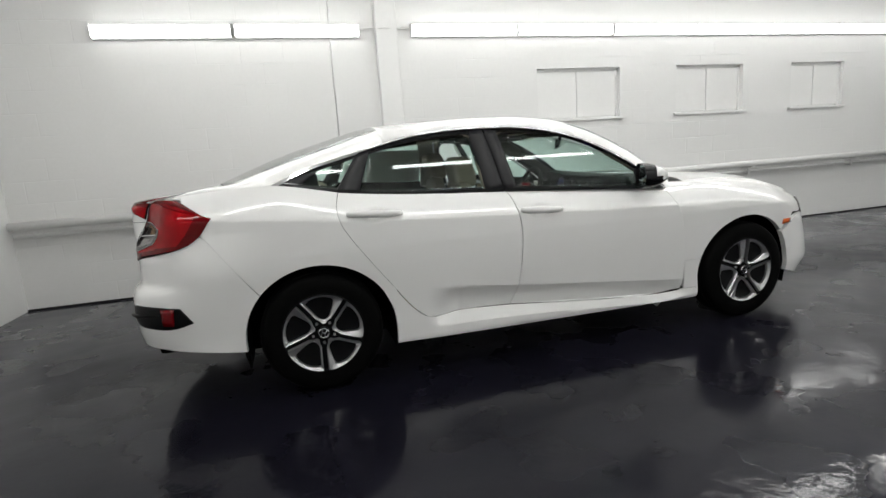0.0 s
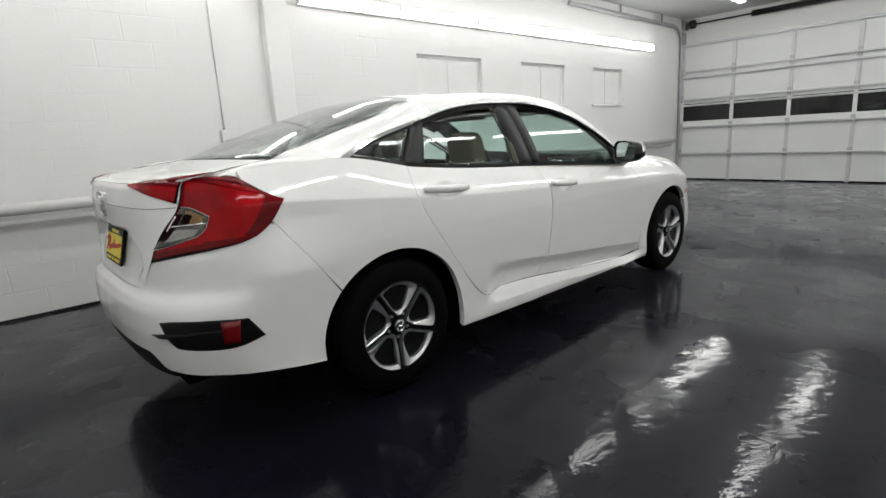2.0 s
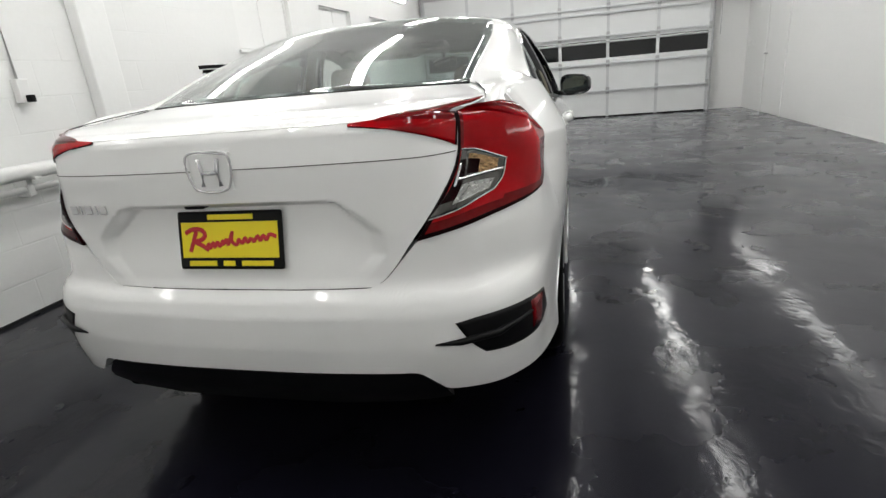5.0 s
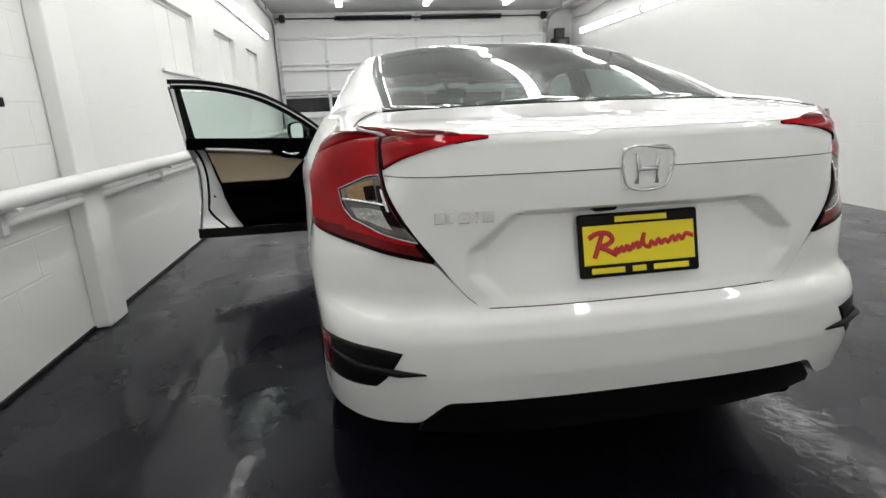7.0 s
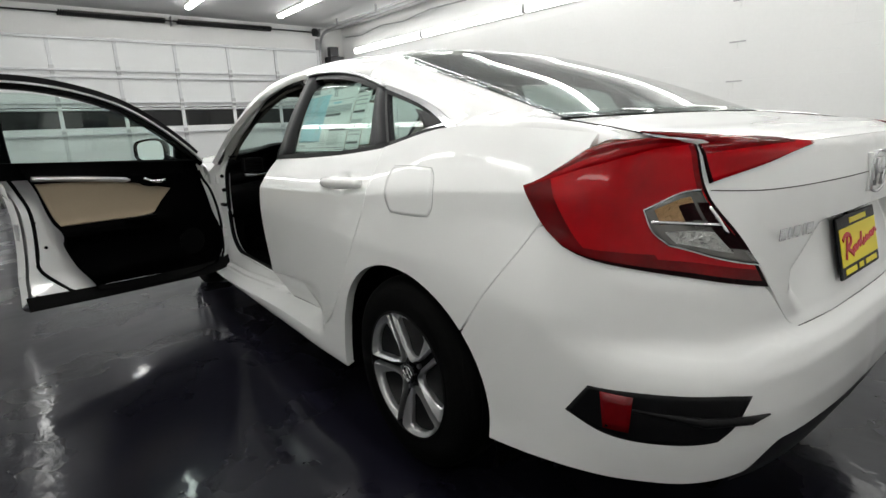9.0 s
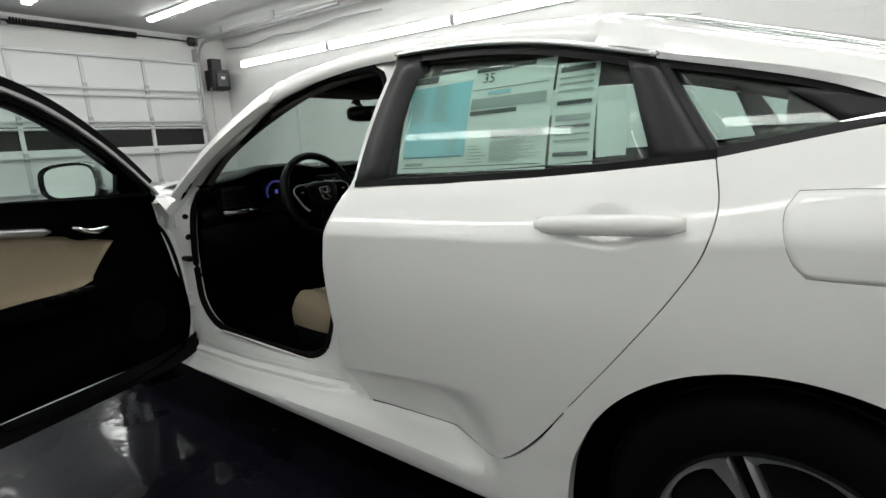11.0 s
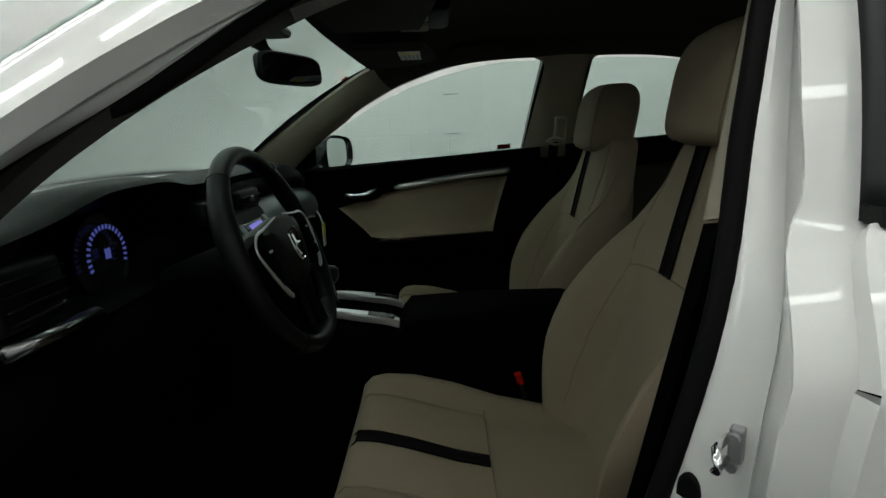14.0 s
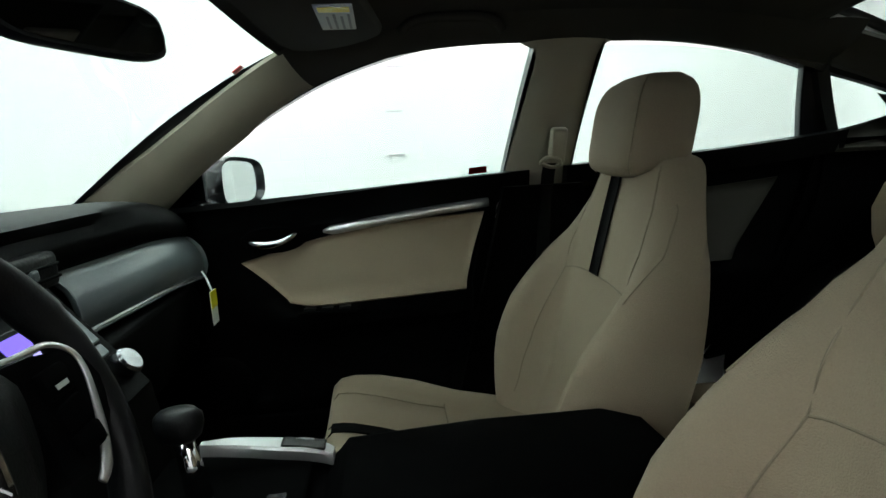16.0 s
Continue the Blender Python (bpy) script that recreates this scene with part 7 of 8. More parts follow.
for y in (-0.085, 0.085, 0.0):
    bm = lathe([(0.021, 0.0), (0.021, -0.018), (0.017, -0.022), (0.001, -0.022)], 20)
    k = part("knob", bm, KNOB, dash, "silver rotary knob", smooth=40)
    k.matrix_basis = M1 @ Matrix.Translation((0, y, -0.047)) @ Matrix.Rotation(radians(-90), 4, "Z")

# console between the seats
rows = []
for x, z, hw in ((0.62, 0.64, 0.115), (0.52, 0.63, 0.115), (0.44, 0.625, 0.115), (0.34, 0.612, 0.115), (0.23, 0.60, 0.115), (0.215, 0.615, 0.11), (0.20, 0.635, 0.105), (0.0, 0.642, 0.105), (-0.2, 0.638, 0.105), (-0.26, 0.62, 0.10), (-0.28, 0.55, 0.10)):
    rows.append([(x, -hw, 0.27), (x, -hw, z - 0.03), (x, -hw + 0.008, z - 0.008), (x, -hw + 0.025, z), (x, 0, z + 0.004), (x, hw - 0.025, z), (x, hw - 0.008, z - 0.008), (x, hw, z - 0.03), (x, hw, 0.27)])
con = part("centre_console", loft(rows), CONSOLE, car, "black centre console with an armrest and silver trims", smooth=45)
for y in (-0.072, 0.072):
    # a flat silver runner with a dark recess at its rear end
    mid = smooth_line([(0.405, y * 0.9, 0.655), (0.37, y * 0.97, 0.651), (0.30, y, 0.640), (0.245, y, 0.630), (0.222, y * 0.98, 0.619)], 24)
    half = np.interp(np.linspace(0, 1, 24), (0, 0.2, 0.5, 0.85, 1), (0.006, 0.012, 0.0155, 0.0185, 0.012))
    rows = []
    for p, h in zip(mid, half):
        rows.append([p + np.array([0, -h, -0.012]), p + np.array([0, -h, 0.002]), p + np.array([0, -h * 0.8, 0.006]), p + np.array([0, h * 0.8, 0.006]), p + np.array([0, h, 0.002]), p + np.array([0, h, -0.012])])
    part("console_trim", loft(rows), SATIN, con, "satin silver runner beside the gear lever", smooth=35)
    well = bmesh.new()
    add_box(well, (-0.034, -0.0125, 0.0), (0.030, 0.0125, 0.003), 0.003)
    bmesh.ops.transform(well, matrix=pose(0.266, y, 0.6385, 0, -11, 0), verts=well.verts)
    part("trim_recess", well, GLOSS_BLACK, con)
part("console_tray", box((0.25, -0.052, 0.60), (0.42, 0.052, 0.622), 0.004), CONSOLE, con)
part("parking_switch", box((0.272, 0.022, 0.612), (0.30, 0.046, 0.630), 0.004), GLOSS_BLACK, con)
part("gear_stalk", tube([(0.39, 0.0, 0.62), (0.400, 0.0, 0.715)], [0.018, 0.012], 8), CHROME, con, smooth=True)
rows = []
for w, k in ((0.0, 0.55), (0.010, 0.85), (0.028, 1.0), (0.044, 0.97), (0.053, 0.75), (0.056, 0.35)):
    rows.append([(0.402 + 0.031 * k * math.cos(a), 0.022 * k * math.sin(a), 0.703 + w * 0.8) for a in np.linspace(0, 2 * math.pi, 16, endpoint=False)])
part("gear_knob", loft(rows), BLACK_PLASTIC, con, smooth=60)
for y, z in ((0.125, 0.0), (-0.12, 0.0)):
    part("buckle_stalk", tube([(-0.09, y * 0.9, 0.36), (-0.06, y * 0.9, 0.47)], 0.018, 8, flat=0.5), BLACK_PLASTIC, con, smooth=True)
    part("buckle_button", tube([(-0.062, y * 0.9, 0.468), (-0.055, y * 0.9, 0.492)], 0.017, 8, flat=0.5), RED_BUTTON, con, "red buckle button")

# paper tag hanging from the glove box
bm = bmesh.new()
add_box(bm, (0.535, -0.612, 0.675), (0.5365, -0.572, 0.755))
tag = part("paper_tag", bm, PAPER, car, "white and yellow paper tag on a string")
bm = bmesh.new()
add_box(bm, (0.5335, -0.612, 0.715), (0.5348, -0.572, 0.755))
part("tag_band", bm, YELLOW, tag)
part("tag_string", tube([(0.536, -0.592, 0.755), (0.548, -0.60, 0.785), (0.558, -0.605, 0.80)], 0.0025, 5), PAPER, tag)

# steering wheel
SW = Matrix.Translation((0.396, 0.354, 0.871)) @ Matrix.Rotation(radians(-90), 4, "Z") @ Matrix.Rotation(radians(-20), 4, "X")
# local: x across (to the right of the driver), z up the rim, -y towards the driver


def sw_part(name, bm, material, parent, label="", smooth=40):
    bmesh.ops.transform(bm, matrix=SW, verts=bm.verts)
    return part(name, bm, material, parent, label, smooth)


R = 0.178
bm = bmesh.new()
ring = []
n, mseg = 64, 12
for i in range(n):
    a = 2 * math.pi * i / n
    c, s_ = math.cos(a), math.sin(a)
    flat = 0.985 if s_ < -0.8 else 1.0
    grip = 0.0155 + 0.002 * math.exp(-(((a - 0.35) % (2 * math.pi)) / 0.35) ** 2) + 0.002 * math.exp(-((a - math.pi + 0.35) / 0.35) ** 2)
    ring.append([bm.verts.new(((R * flat + grip * math.cos(b)) * c, grip * 1.1 * math.sin(b), (R * flat + grip * math.cos(b)) * s_)) for b in np.linspace(0, 2 * math.pi, mseg, endpoint=False)])
for i in range(n):
    for j in range(mseg):
        bm.faces.new((ring[i][j], ring[(i + 1) % n][j], ring[(i + 1) % n][(j + 1) % mseg], ring[i][(j + 1) % mseg]))
wheel_ob = sw_part("steering_wheel", bm, mat("wheel_leather", (0.004, 0.004, 0.0045), ior=1.25, rough=0.42, bump=0.05, bump_size=350), car, "black three-spoke steering wheel", True)
for a in (radians(128), radians(52), radians(232), radians(308)):
    bm = bmesh.new()
    add_tube(bm, [((R + 0.0172 * math.cos(b)) * math.cos(a), 0.0186 * math.sin(b), (R + 0.0172 * math.cos(b)) * math.sin(a)) for b in np.linspace(0, 2 * math.pi, 16)], 0.0008, 5, cap=False)
    sw_part("rim_seam", bm, BLACK_CLOTH, wheel_ob)
# padded hub: flat top edge, narrowing downward
rows = []
outline = smooth_line([(-0.088, 0.042), (-0.04, 0.056), (0.0, 0.059), (0.04, 0.056), (0.088, 0.042), (0.082, 0.0), (0.058, -0.045), (0.030, -0.068), (0.0, -0.073), (-0.030, -0.068), (-0.058, -0.045), (-0.082, 0.0), (-0.088, 0.042)], 41)[:-1]
for y, k in ((0.035, 0.85), (0.0, 1.0), (-0.012, 0.98), (-0.022, 0.88), (-0.027, 0.62), (-0.0285, 0.3)):
    rows.append([(p[0] * k, y, p[1] * k) for p in outline])
sw_part("hub_pad", loft(rows), mat("hub_pad_vinyl", (0.003, 0.003, 0.0033), ior=1.2, rough=0.45, bump=0.12, bump_size=420), wheel_ob)
for sx in (-1, 1):
    rows = []
    for k, (zt, zb, dep) in ((0.080, (0.046, -0.052, 0.0)), (0.11, (0.043, -0.055, -0.003)), (0.14, (0.036, -0.046, 0.0)), (0.168, (0.030, -0.030, 0.004))):
        rows.append([(sx * k, -0.014 + dep, zt), (sx * k, -0.020 + dep, (zt + zb) / 2), (sx * k, -0.014 + dep, zb), (sx * k, 0.012, zb), (sx * k, 0.012, zt)])
    sw_part("spoke", loft(rows), CONSOLE, wheel_ob)
    # silver surround of the switches
    line = smooth_line([(sx * 0.020, -0.0225, 0.0575), (sx * 0.085, -0.0205, 0.049), (sx * 0.130, -0.0215, 0.043), (sx * 0.148, -0.021, 0.026), (sx * 0.137, -0.022, -0.015), (sx * 0.108, -0.022, -0.060), (sx * 0.098, -0.021, -0.066)], 36)
    wide = np.interp(np.linspace(0, 1, 36), (0, 0.35, 0.55, 0.75, 0.95, 1), (0.0012, 0.0024, 0.003, 0.0042, 0.006, 0.0045))
    bm = bmesh.new()
    add_tube(bm, line.tolist(), wide.tolist(), 8, flat=0.55, up=(0, 1, 0))
    sw_part("spoke_trim", bm, SATIN, wheel_ob, "satin silver spoke trim", True)
    for z0, z1 in ((0.006, 0.030), (-0.020, 0.002), (-0.044, -0.024)):
        bm = bmesh.new()
        add_box(bm, (min(sx * 0.096, sx * 0.126), -0.0255, z0), (max(sx * 0.096, sx * 0.126), -0.018, z1), 0.003)
        sw_part("thumb_button", bm, CONSOLE, wheel_ob)
    bm = bmesh.new()
    add_box(bm, (sx * 0.111 - 0.007, -0.0262, 0.012), (sx * 0.111 + 0.007, -0.0250, 0.016))
    sw_part("button_mark", bm, PAPER_GREY, wheel_ob)
for sx in (-1, 1):
    bm = bmesh.new()
    add_tube(bm, [(sx * 0.020, -0.004, -0.062), (sx * 0.030, 0.0, -0.12), (sx * 0.038, 0.002, -0.172)], [0.013, 0.011, 0.012], 8, flat=0.8)
    sw_part("spoke", bm, DASH, wheel_ob)
bm = bmesh.new()
for pts in (((-0.0135, 0.020), (-0.010, 0.000), (-0.0125, -0.020)), ((0.0135, 0.020), (0.010, 0.000), (0.0125, -0.020)), ((-0.010, 0.001), (0.010, 0.001))):
    add_tube(bm, [(a, -0.032, b) for a, b in pts], 0.0046, 6)
add_tube(bm, [(a, -0.031, b) for a, b in smooth_line([(-0.024, 0.024), (0.024, 0.024), (0.022, -0.012), (0.016, -0.025), (-0.016, -0.025), (-0.022, -0.012), (-0.024, 0.024)], 30)], 0.003, 6)
sw_part("wheel_badge", bm, CHROME, wheel_ob, "chrome badge")
bm = bmesh.new()
add_tube(bm, [(0, 0.03, 0.0), (0, 0.2, -0.01)], [0.05, 0.06], 14)
sw_part("column_cover", bm, DASH, wheel_ob)
for sx in (-1, 1):
    bm = bmesh.new()
    add_tube(bm, [(sx * 0.04, 0.05, 0.02), (sx * 0.13, 0.045, 0.03)], [0.007, 0.010], 8)
    sw_part("stalk", bm, BLACK_PLASTIC, wheel_ob)
    bm = bmesh.new()
    add_box(bm, (sx * 0.118 - 0.004, 0.034, 0.027), (sx * 0.118 + 0.004, 0.0365, 0.032))
    sw_part("stalk_mark", bm, PAPER_GREY, wheel_ob)


# ---- door linings ----
def door_lining(door, s):
    """The inner shell, black lining, beige inlay, silver bar, pull and armrest of a front door, laid out as the door hangs when shut."""
    g = sidegrid([(-0.265, 0.325), (0.0, 0.30), (0.4, 0.272), (0.7, 0.262), (0.835, 0.285)], [(0.835, 0.285), (0.852, 0.42), (0.856, 0.55), (0.835, 0.69), (0.79, 0.81), (0.755, 0.885)], [(-0.285, 0.95), *[(x, float(belt(x)) - 0.016) for x in np.linspace(-0.2, 0.65, 5)], (0.755, 0.885)], [(-0.265, 0.325), (-0.235, 0.45), (-0.212, 0.60), (-0.206, 0.74), (-0.226, 0.86), (-0.285, 0.95)], 30, 24, -0.085, s)
    g[..., 1] += s * 0.062 * np.clip((g[..., 2] - 0.76) / 0.10, 0, 1)
    part("inner_shell", sheet(g, 0.0, 0.0, 0.003), PAINT if s > 0 else DASH, door, smooth=35)
    loop = np.vstack([g[1, -2:5:-1], g[2, 5:6], g[3, 3:4], g[4:-1, 1], g[-2, 2:-1]])
    part("door_seal", tube([tuple(p) for p in smooth_line(loop[::2], 60) - np.array([0, s * 0.004, 0])], 0.0085, 6), RUBBER, door, "black rubber door seal", smooth=True)
    if s > 0:
        skirt = [on_skin(smooth_line([(ux(a), b + dz) for a, b in FD_BOTTOM], 40), out, s) for out, dz in ((-0.010, -0.004), (-0.05, -0.007), (-0.098, -0.004), (-0.104, 0.060))]
        part("bottom_seal", sheet(np.stack(skirt, 1), 0.0, 0.0, 0.002), RUBBER, door, "black rubber skirt under the door", smooth=40)
        for px, pz in ((-0.14, 0.575), (-0.235, 0.36), (-0.165, 0.70)):
            pt = skin(ux(px), pz, -0.087, s)
            part("door_plug", tube([tuple(pt), tuple(pt - np.array([0, 0.004, 0]))], 0.008, 10), RUBBER, door)
    Y = 0.745
    # lining: a moulded sheet that bulges at the armrest
    edge_l = [(0.03, 0.330), (-0.035, 0.44), (-0.078, 0.56), (-0.115, 0.72), (-0.150, 0.86), (-0.215, 0.985)]
    edge_r = [(0.715, 0.292), (0.765, 0.38), (0.770, 0.50), (0.728, 0.62), (0.705, 0.75), (0.655, 0.94)]
    q = coons([(0.03, 0.330), (0.20, 0.292), (0.5, 0.268), (0.715, 0.292)], edge_r, [(-0.245, 0.985), (0.2, 0.962), (0.66, 0.94)], edge_l, 40, 36)
    x, z = q[..., 0], q[..., 1]
    arm = np.exp(-(np.clip(np.abs(z - (0.635 - 0.03 * (x + 0.1))) - 0.012, 0, 1) / 0.028) ** 2) * np.clip((0.50 - x) / 0.15, 0, 1)
    pocket = np.exp(-((z - 0.40) / 0.05) ** 2) * np.clip((x + 0.1) / 0.1, 0, 1) * np.clip((0.6 - x) / 0.1, 0, 1)
    top = np.clip((z - 0.90) / 0.05, 0, 1)
    y = Y - 0.055 * arm - 0.03 * pocket - 0.02 * top + 0.012 * np.exp(-((z - 0.77) / 0.08) ** 2)
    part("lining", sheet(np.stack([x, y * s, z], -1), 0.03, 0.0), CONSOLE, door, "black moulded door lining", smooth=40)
    q = coons([(-0.088, 0.672), (0.15, 0.664), (0.33, 0.660), (0.385, 0.668)], [(0.385, 0.668), (0.43, 0.715), (0.505, 0.785)], [(-0.148, 0.884), (0.10, 0.868), (0.28, 0.842), (0.505, 0.785)], [(-0.088, 0.672), (-0.116, 0.78), (-0.148, 0.884)], 26, 12)
    x, z = q[..., 0], q[..., 1]
    arm = np.exp(-(np.clip(np.abs(z - (0.635 - 0.03 * (x + 0.1))) - 0.012, 0, 1) / 0.028) ** 2) * np.clip((0.50 - x) / 0.15, 0, 1)
    y = Y - 0.055 * arm + 0.012 * np.exp(-((z - 0.77) / 0.08) ** 2) - 0.004
    part("inlay", sheet(np.stack([x, y * s, z], -1), 0.006, 0.0), BEIGE, door, "beige cloth door inlay", smooth=True)
    line = smooth_line([(0.285, Y - 0.006, 0.856), (0.05, Y - 0.012, 0.887), (-0.160, Y - 0.012, 0.908)], 20)
    part("silver_bar", tube((line * np.array([1, s, 1])).tolist(), [0.004] + [0.013] * 18 + [0.012], 8, flat=0.9, up=(0, 1, 0)), SATIN, door, "satin silver bar", smooth=True)
    bm = loft([[(0.415 + 0.085 * k * math.cos(a), s * (Y - d), 0.842 + 0.036 * k * math.sin(a)) for a in np.linspace(0, 2 * math.pi, 20, endpoint=False)] for d, k in ((0.0, 1.0), (0.010, 0.96), (0.006, 0.8))])
    part("pull_cup", bm, CONSOLE, door, smooth=40)
    part("inner_handle", tube(smooth_line([(0.352, s * (Y - 0.012), 0.858), (0.366, s * (Y - 0.018), 0.851), (0.39, s * (Y - 0.024), 0.840), (0.43, s * (Y - 0.025), 0.834), (0.462, s * (Y - 0.022), 0.838), (0.478, s * (Y - 0.014), 0.843)], 14).tolist(), [0.006, 0.0075, 0.0085, 0.009, 0.0095, 0.010, 0.011, 0.0115, 0.012, 0.012, 0.012, 0.011, 0.009, 0.006], 8), CHROME, door, "chrome inner handle", smooth=True)
    bm = bmesh.new()
    add_box(bm, (0.20, s * (Y - 0.062) - 0.022, 0.652), (0.36, s * (Y - 0.062) + 0.022, 0.662), 0.004)
    part("switch_panel", bm, CONSOLE, door)
    for k in range(3):
        bm = bmesh.new()
        add_box(bm, (0.225 + 0.045 * k, s * (Y - 0.062) - 0.012, 0.661), (0.255 + 0.045 * k, s * (Y - 0.062) + 0.012, 0.667), 0.002)
        part("window_switch", bm, BLACK_PLASTIC, door)
    g = lathe([(0.075, 0), (0.078, -0.006), (0.07, -0.010), (0.001, -0.008)], 24)
    sp = part("speaker_grille", g, DASH, door, smooth=40)
    sp.matrix_basis = Matrix.Translation((0.58, s * (Y - 0.012), 0.46)) @ Matrix.Rotation(0 if s > 0 else math.pi, 4, "Z")
    part("window_ledge", frame_strip(bmesh.new(), [(x_, z_ + 0.022) for x_, z_ in beltpts(-0.27, 0.60, 8)], 0.078, -0.075, -0.022, s), DASH, door, smooth=40)
    if s > 0:
        # white inner edge of the window frame
        part("frame_edge", frame_strip(bmesh.new(), [(x_, z_ - 0.002) for x_, z_ in toppts(-0.315, 0.735, 14)], 0.008, -0.062, -0.036, s), PAINT, door, smooth=40)
        part("frame_edge", frame_strip(bmesh.new(), [(-0.303, 1.30), (-0.262, 0.97)], 0.02, -0.062, -0.036, s), PAINT, door, smooth=40)
        part("inner_frame_seal", frame_strip(bmesh.new(), [(x_, z_ - 0.016) for x_, z_ in toppts(-0.295, 0.70, 14)], 0.014, -0.055, -0.034, s), RUBBER, door, smooth=40)
        part("frame_flange", frame_strip(bmesh.new(), [(x_, z_ + 0.022) for x_, z_ in toppts(-0.335, 0.70, 14)], 0.026, -0.058, -0.038, s), BLACK_FILM, door, smooth=40)
    bm = bmesh.new()
    lx = float(np.interp(0.66, [0.60, 0.74], [-0.228, -0.222]))
    add_box(bm, (lx - 0.001, s * 0.835 - 0.018, 0.62), (lx + 0.012, s * 0.835 + 0.018, 0.70), 0.004)
    part("latch", bm, STEEL, door)


for ob in [o for o in car.children if o.name.startswith("front_door")]:
    door_lining(ob, 1 if ob == front_door_left else -1)
for ob in [o for o in car.children if o.name.startswith("rear_door")]:
    s = 1 if ob.data.vertices[0].co.y > 0 else -1
    q = coons([(-0.72, 0.36), (-0.40, 0.34)], [(-0.40, 0.34), (-0.37, 0.65), (-0.375, 0.985)], [(-1.13, 1.035), (-0.75, 1.002), (-0.375, 0.985)], [(-0.72, 0.36), (-0.9, 0.55), (-1.10, 0.82), (-1.13, 1.035)], 24, 20)
    part("lining", sheet(np.stack([q[..., 0], s * (0.735 - 0.03 * np.exp(-((q[..., 1] - 0.66) / 0.05) ** 2)), q[..., 1]], -1), 0.03, 0.0), CONSOLE, ob, "black moulded door lining", smooth=40)
    part("window_ledge", frame_strip(bmesh.new(), [(x_, z_ + 0.022) for x_, z_ in beltpts(-1.17, -0.37, 8)], 0.060, -0.085, -0.022, s), DASH, ob, smooth=40)
    # rear inlay: the front doors' beige darkened in colour to stand for shade
    q = coons([(-0.86, 0.70), (-0.43, 0.69)], [(-0.43, 0.69), (-0.41, 0.88)], [(-1.0, 0.93), (-0.7, 0.905), (-0.41, 0.88)], [(-0.86, 0.70), (-1.0, 0.93)], 14, 8)
    part("inlay", sheet(np.stack([q[..., 0], s * (0.728 - 0.03 * np.exp(-((q[..., 1] - 0.66) / 0.05) ** 2)), q[..., 1]], -1), 0.006, 0.0), HEADLINER, ob, "cloth rear door inlay, coloured as in shade", smooth=True)

# ---- the door frames in the body ----
for s in (-1, 1):
    S1 = np.array([1, s, 1])
    low = [(-0.285, 0.31), (0.0, 0.285), (0.4, 0.255), (0.7, 0.243), (0.85, 0.262)] + DOOR_FRONT[1:]
    outer = [skin(ux(a), b - (0.006 if b < 0.32 else 0.0), -0.004 if b < 0.32 else -0.03, 1) for a, b in low] + [glass_at(a, b, -0.02, 1) for a, b in DLO_TOP[-2:3:-1] if a > -0.3] + [glass_at(-0.325, 1.325, -0.02, 1)] + [skin(ux(a), b, -0.05, 1) for a, b in DOOR_MID[-2:0:-1]]
    outer = even(np.array(outer + outer[:1]), 97)[:-1]
    inner = [(-0.066, 0.735, 0.47), (-0.035, 0.735, 0.408), (0.03, 0.735, 0.364), (0.12, 0.735, 0.347), (0.25, 0.735, 0.342), (0.478, 0.735, 0.342), (0.685, 0.735, 0.365), (0.765, 0.735, 0.44), (0.782, 0.735, 0.56), (0.777, 0.735, 0.701), (0.742, 0.725, 0.866), (0.655, 0.67, 0.998), (0.438, 0.648, 1.117), (0.261, 0.62, 1.224), (0.054, 0.60, 1.287), (-0.122, 0.60, 1.302), (-0.23, 0.60, 1.300), (-0.268, 0.605, 1.262), (-0.25, 0.635, 1.16), (-0.222, 0.67, 1.057), (-0.182, 0.72, 0.869), (-0.113, 0.735, 0.614), (-0.066, 0.735, 0.47)]
    inner = smooth_line(inner, 400)[:-1]
    # start both loops at the foot of the centre pillar and pair them by length along each stretch
    marks_o = [(-0.285, 0.31), (0.85, 0.262), (0.765, 0.901), (-0.325, 1.325)]
    marks_i = [(-0.035, 0.408), (0.74, 0.40), (0.742, 0.866), (-0.255, 1.29)]

    def cut(loop, marks):
        idx = [int(np.argmin((loop[:, 0] - a) ** 2 + (loop[:, 2] - b) ** 2)) for a, b in marks]
        out = []
        for k in range(4):
            i, j = idx[k], idx[(k + 1) % 4]
            seg = loop[i:j + 1] if j > i else np.vstack([loop[i:], loop[:j + 1]])
            out.append(even(seg, 25)[:-1])
        return np.vstack(out)

    post = smooth_line([*DOOR_MID, (-0.300, 1.09), (-0.322, 1.22), (-0.342, 1.325)], 40)
    strip = []
    for d, o_ in ((0.045, -0.034), (0.0, -0.026), (-0.045, -0.026)):
        strip.append(np.array([skin(ux(a_ + d), b_, o_, 1) if b_ < 0.955 else glass_at(a_ + d, b_, o_, 1) for a_, b_ in post]))
    part("pillar_panel", sheet(np.stack(strip, 1) * S1, 0.004, 0.0), PAINT, car, smooth=40)
    if s < 0:
        continue
    o, i = cut(outer, marks_o), cut(inner, marks_i)
    rows = [o, o + np.array([0, -0.025, 0]), o * 0.72 + i * 0.28 + np.array([0, -0.018, 0]), o * 0.66 + i * 0.34 + np.array([0, -0.008, 0]), o * 0.25 + i * 0.75 + np.array([0, 0.012, 0]), i + np.array([0, 0.012, 0]), i + np.array([0, -0.01, 0])]
    fr = part("door_aperture", loft([[tuple(p * S1) for p in r] for r in rows], caps=False), PAINT, car, "white painted door frame", smooth=40)
    loopi = np.vstack([i, i[:1]]) + np.array([0, 0.008, 0])
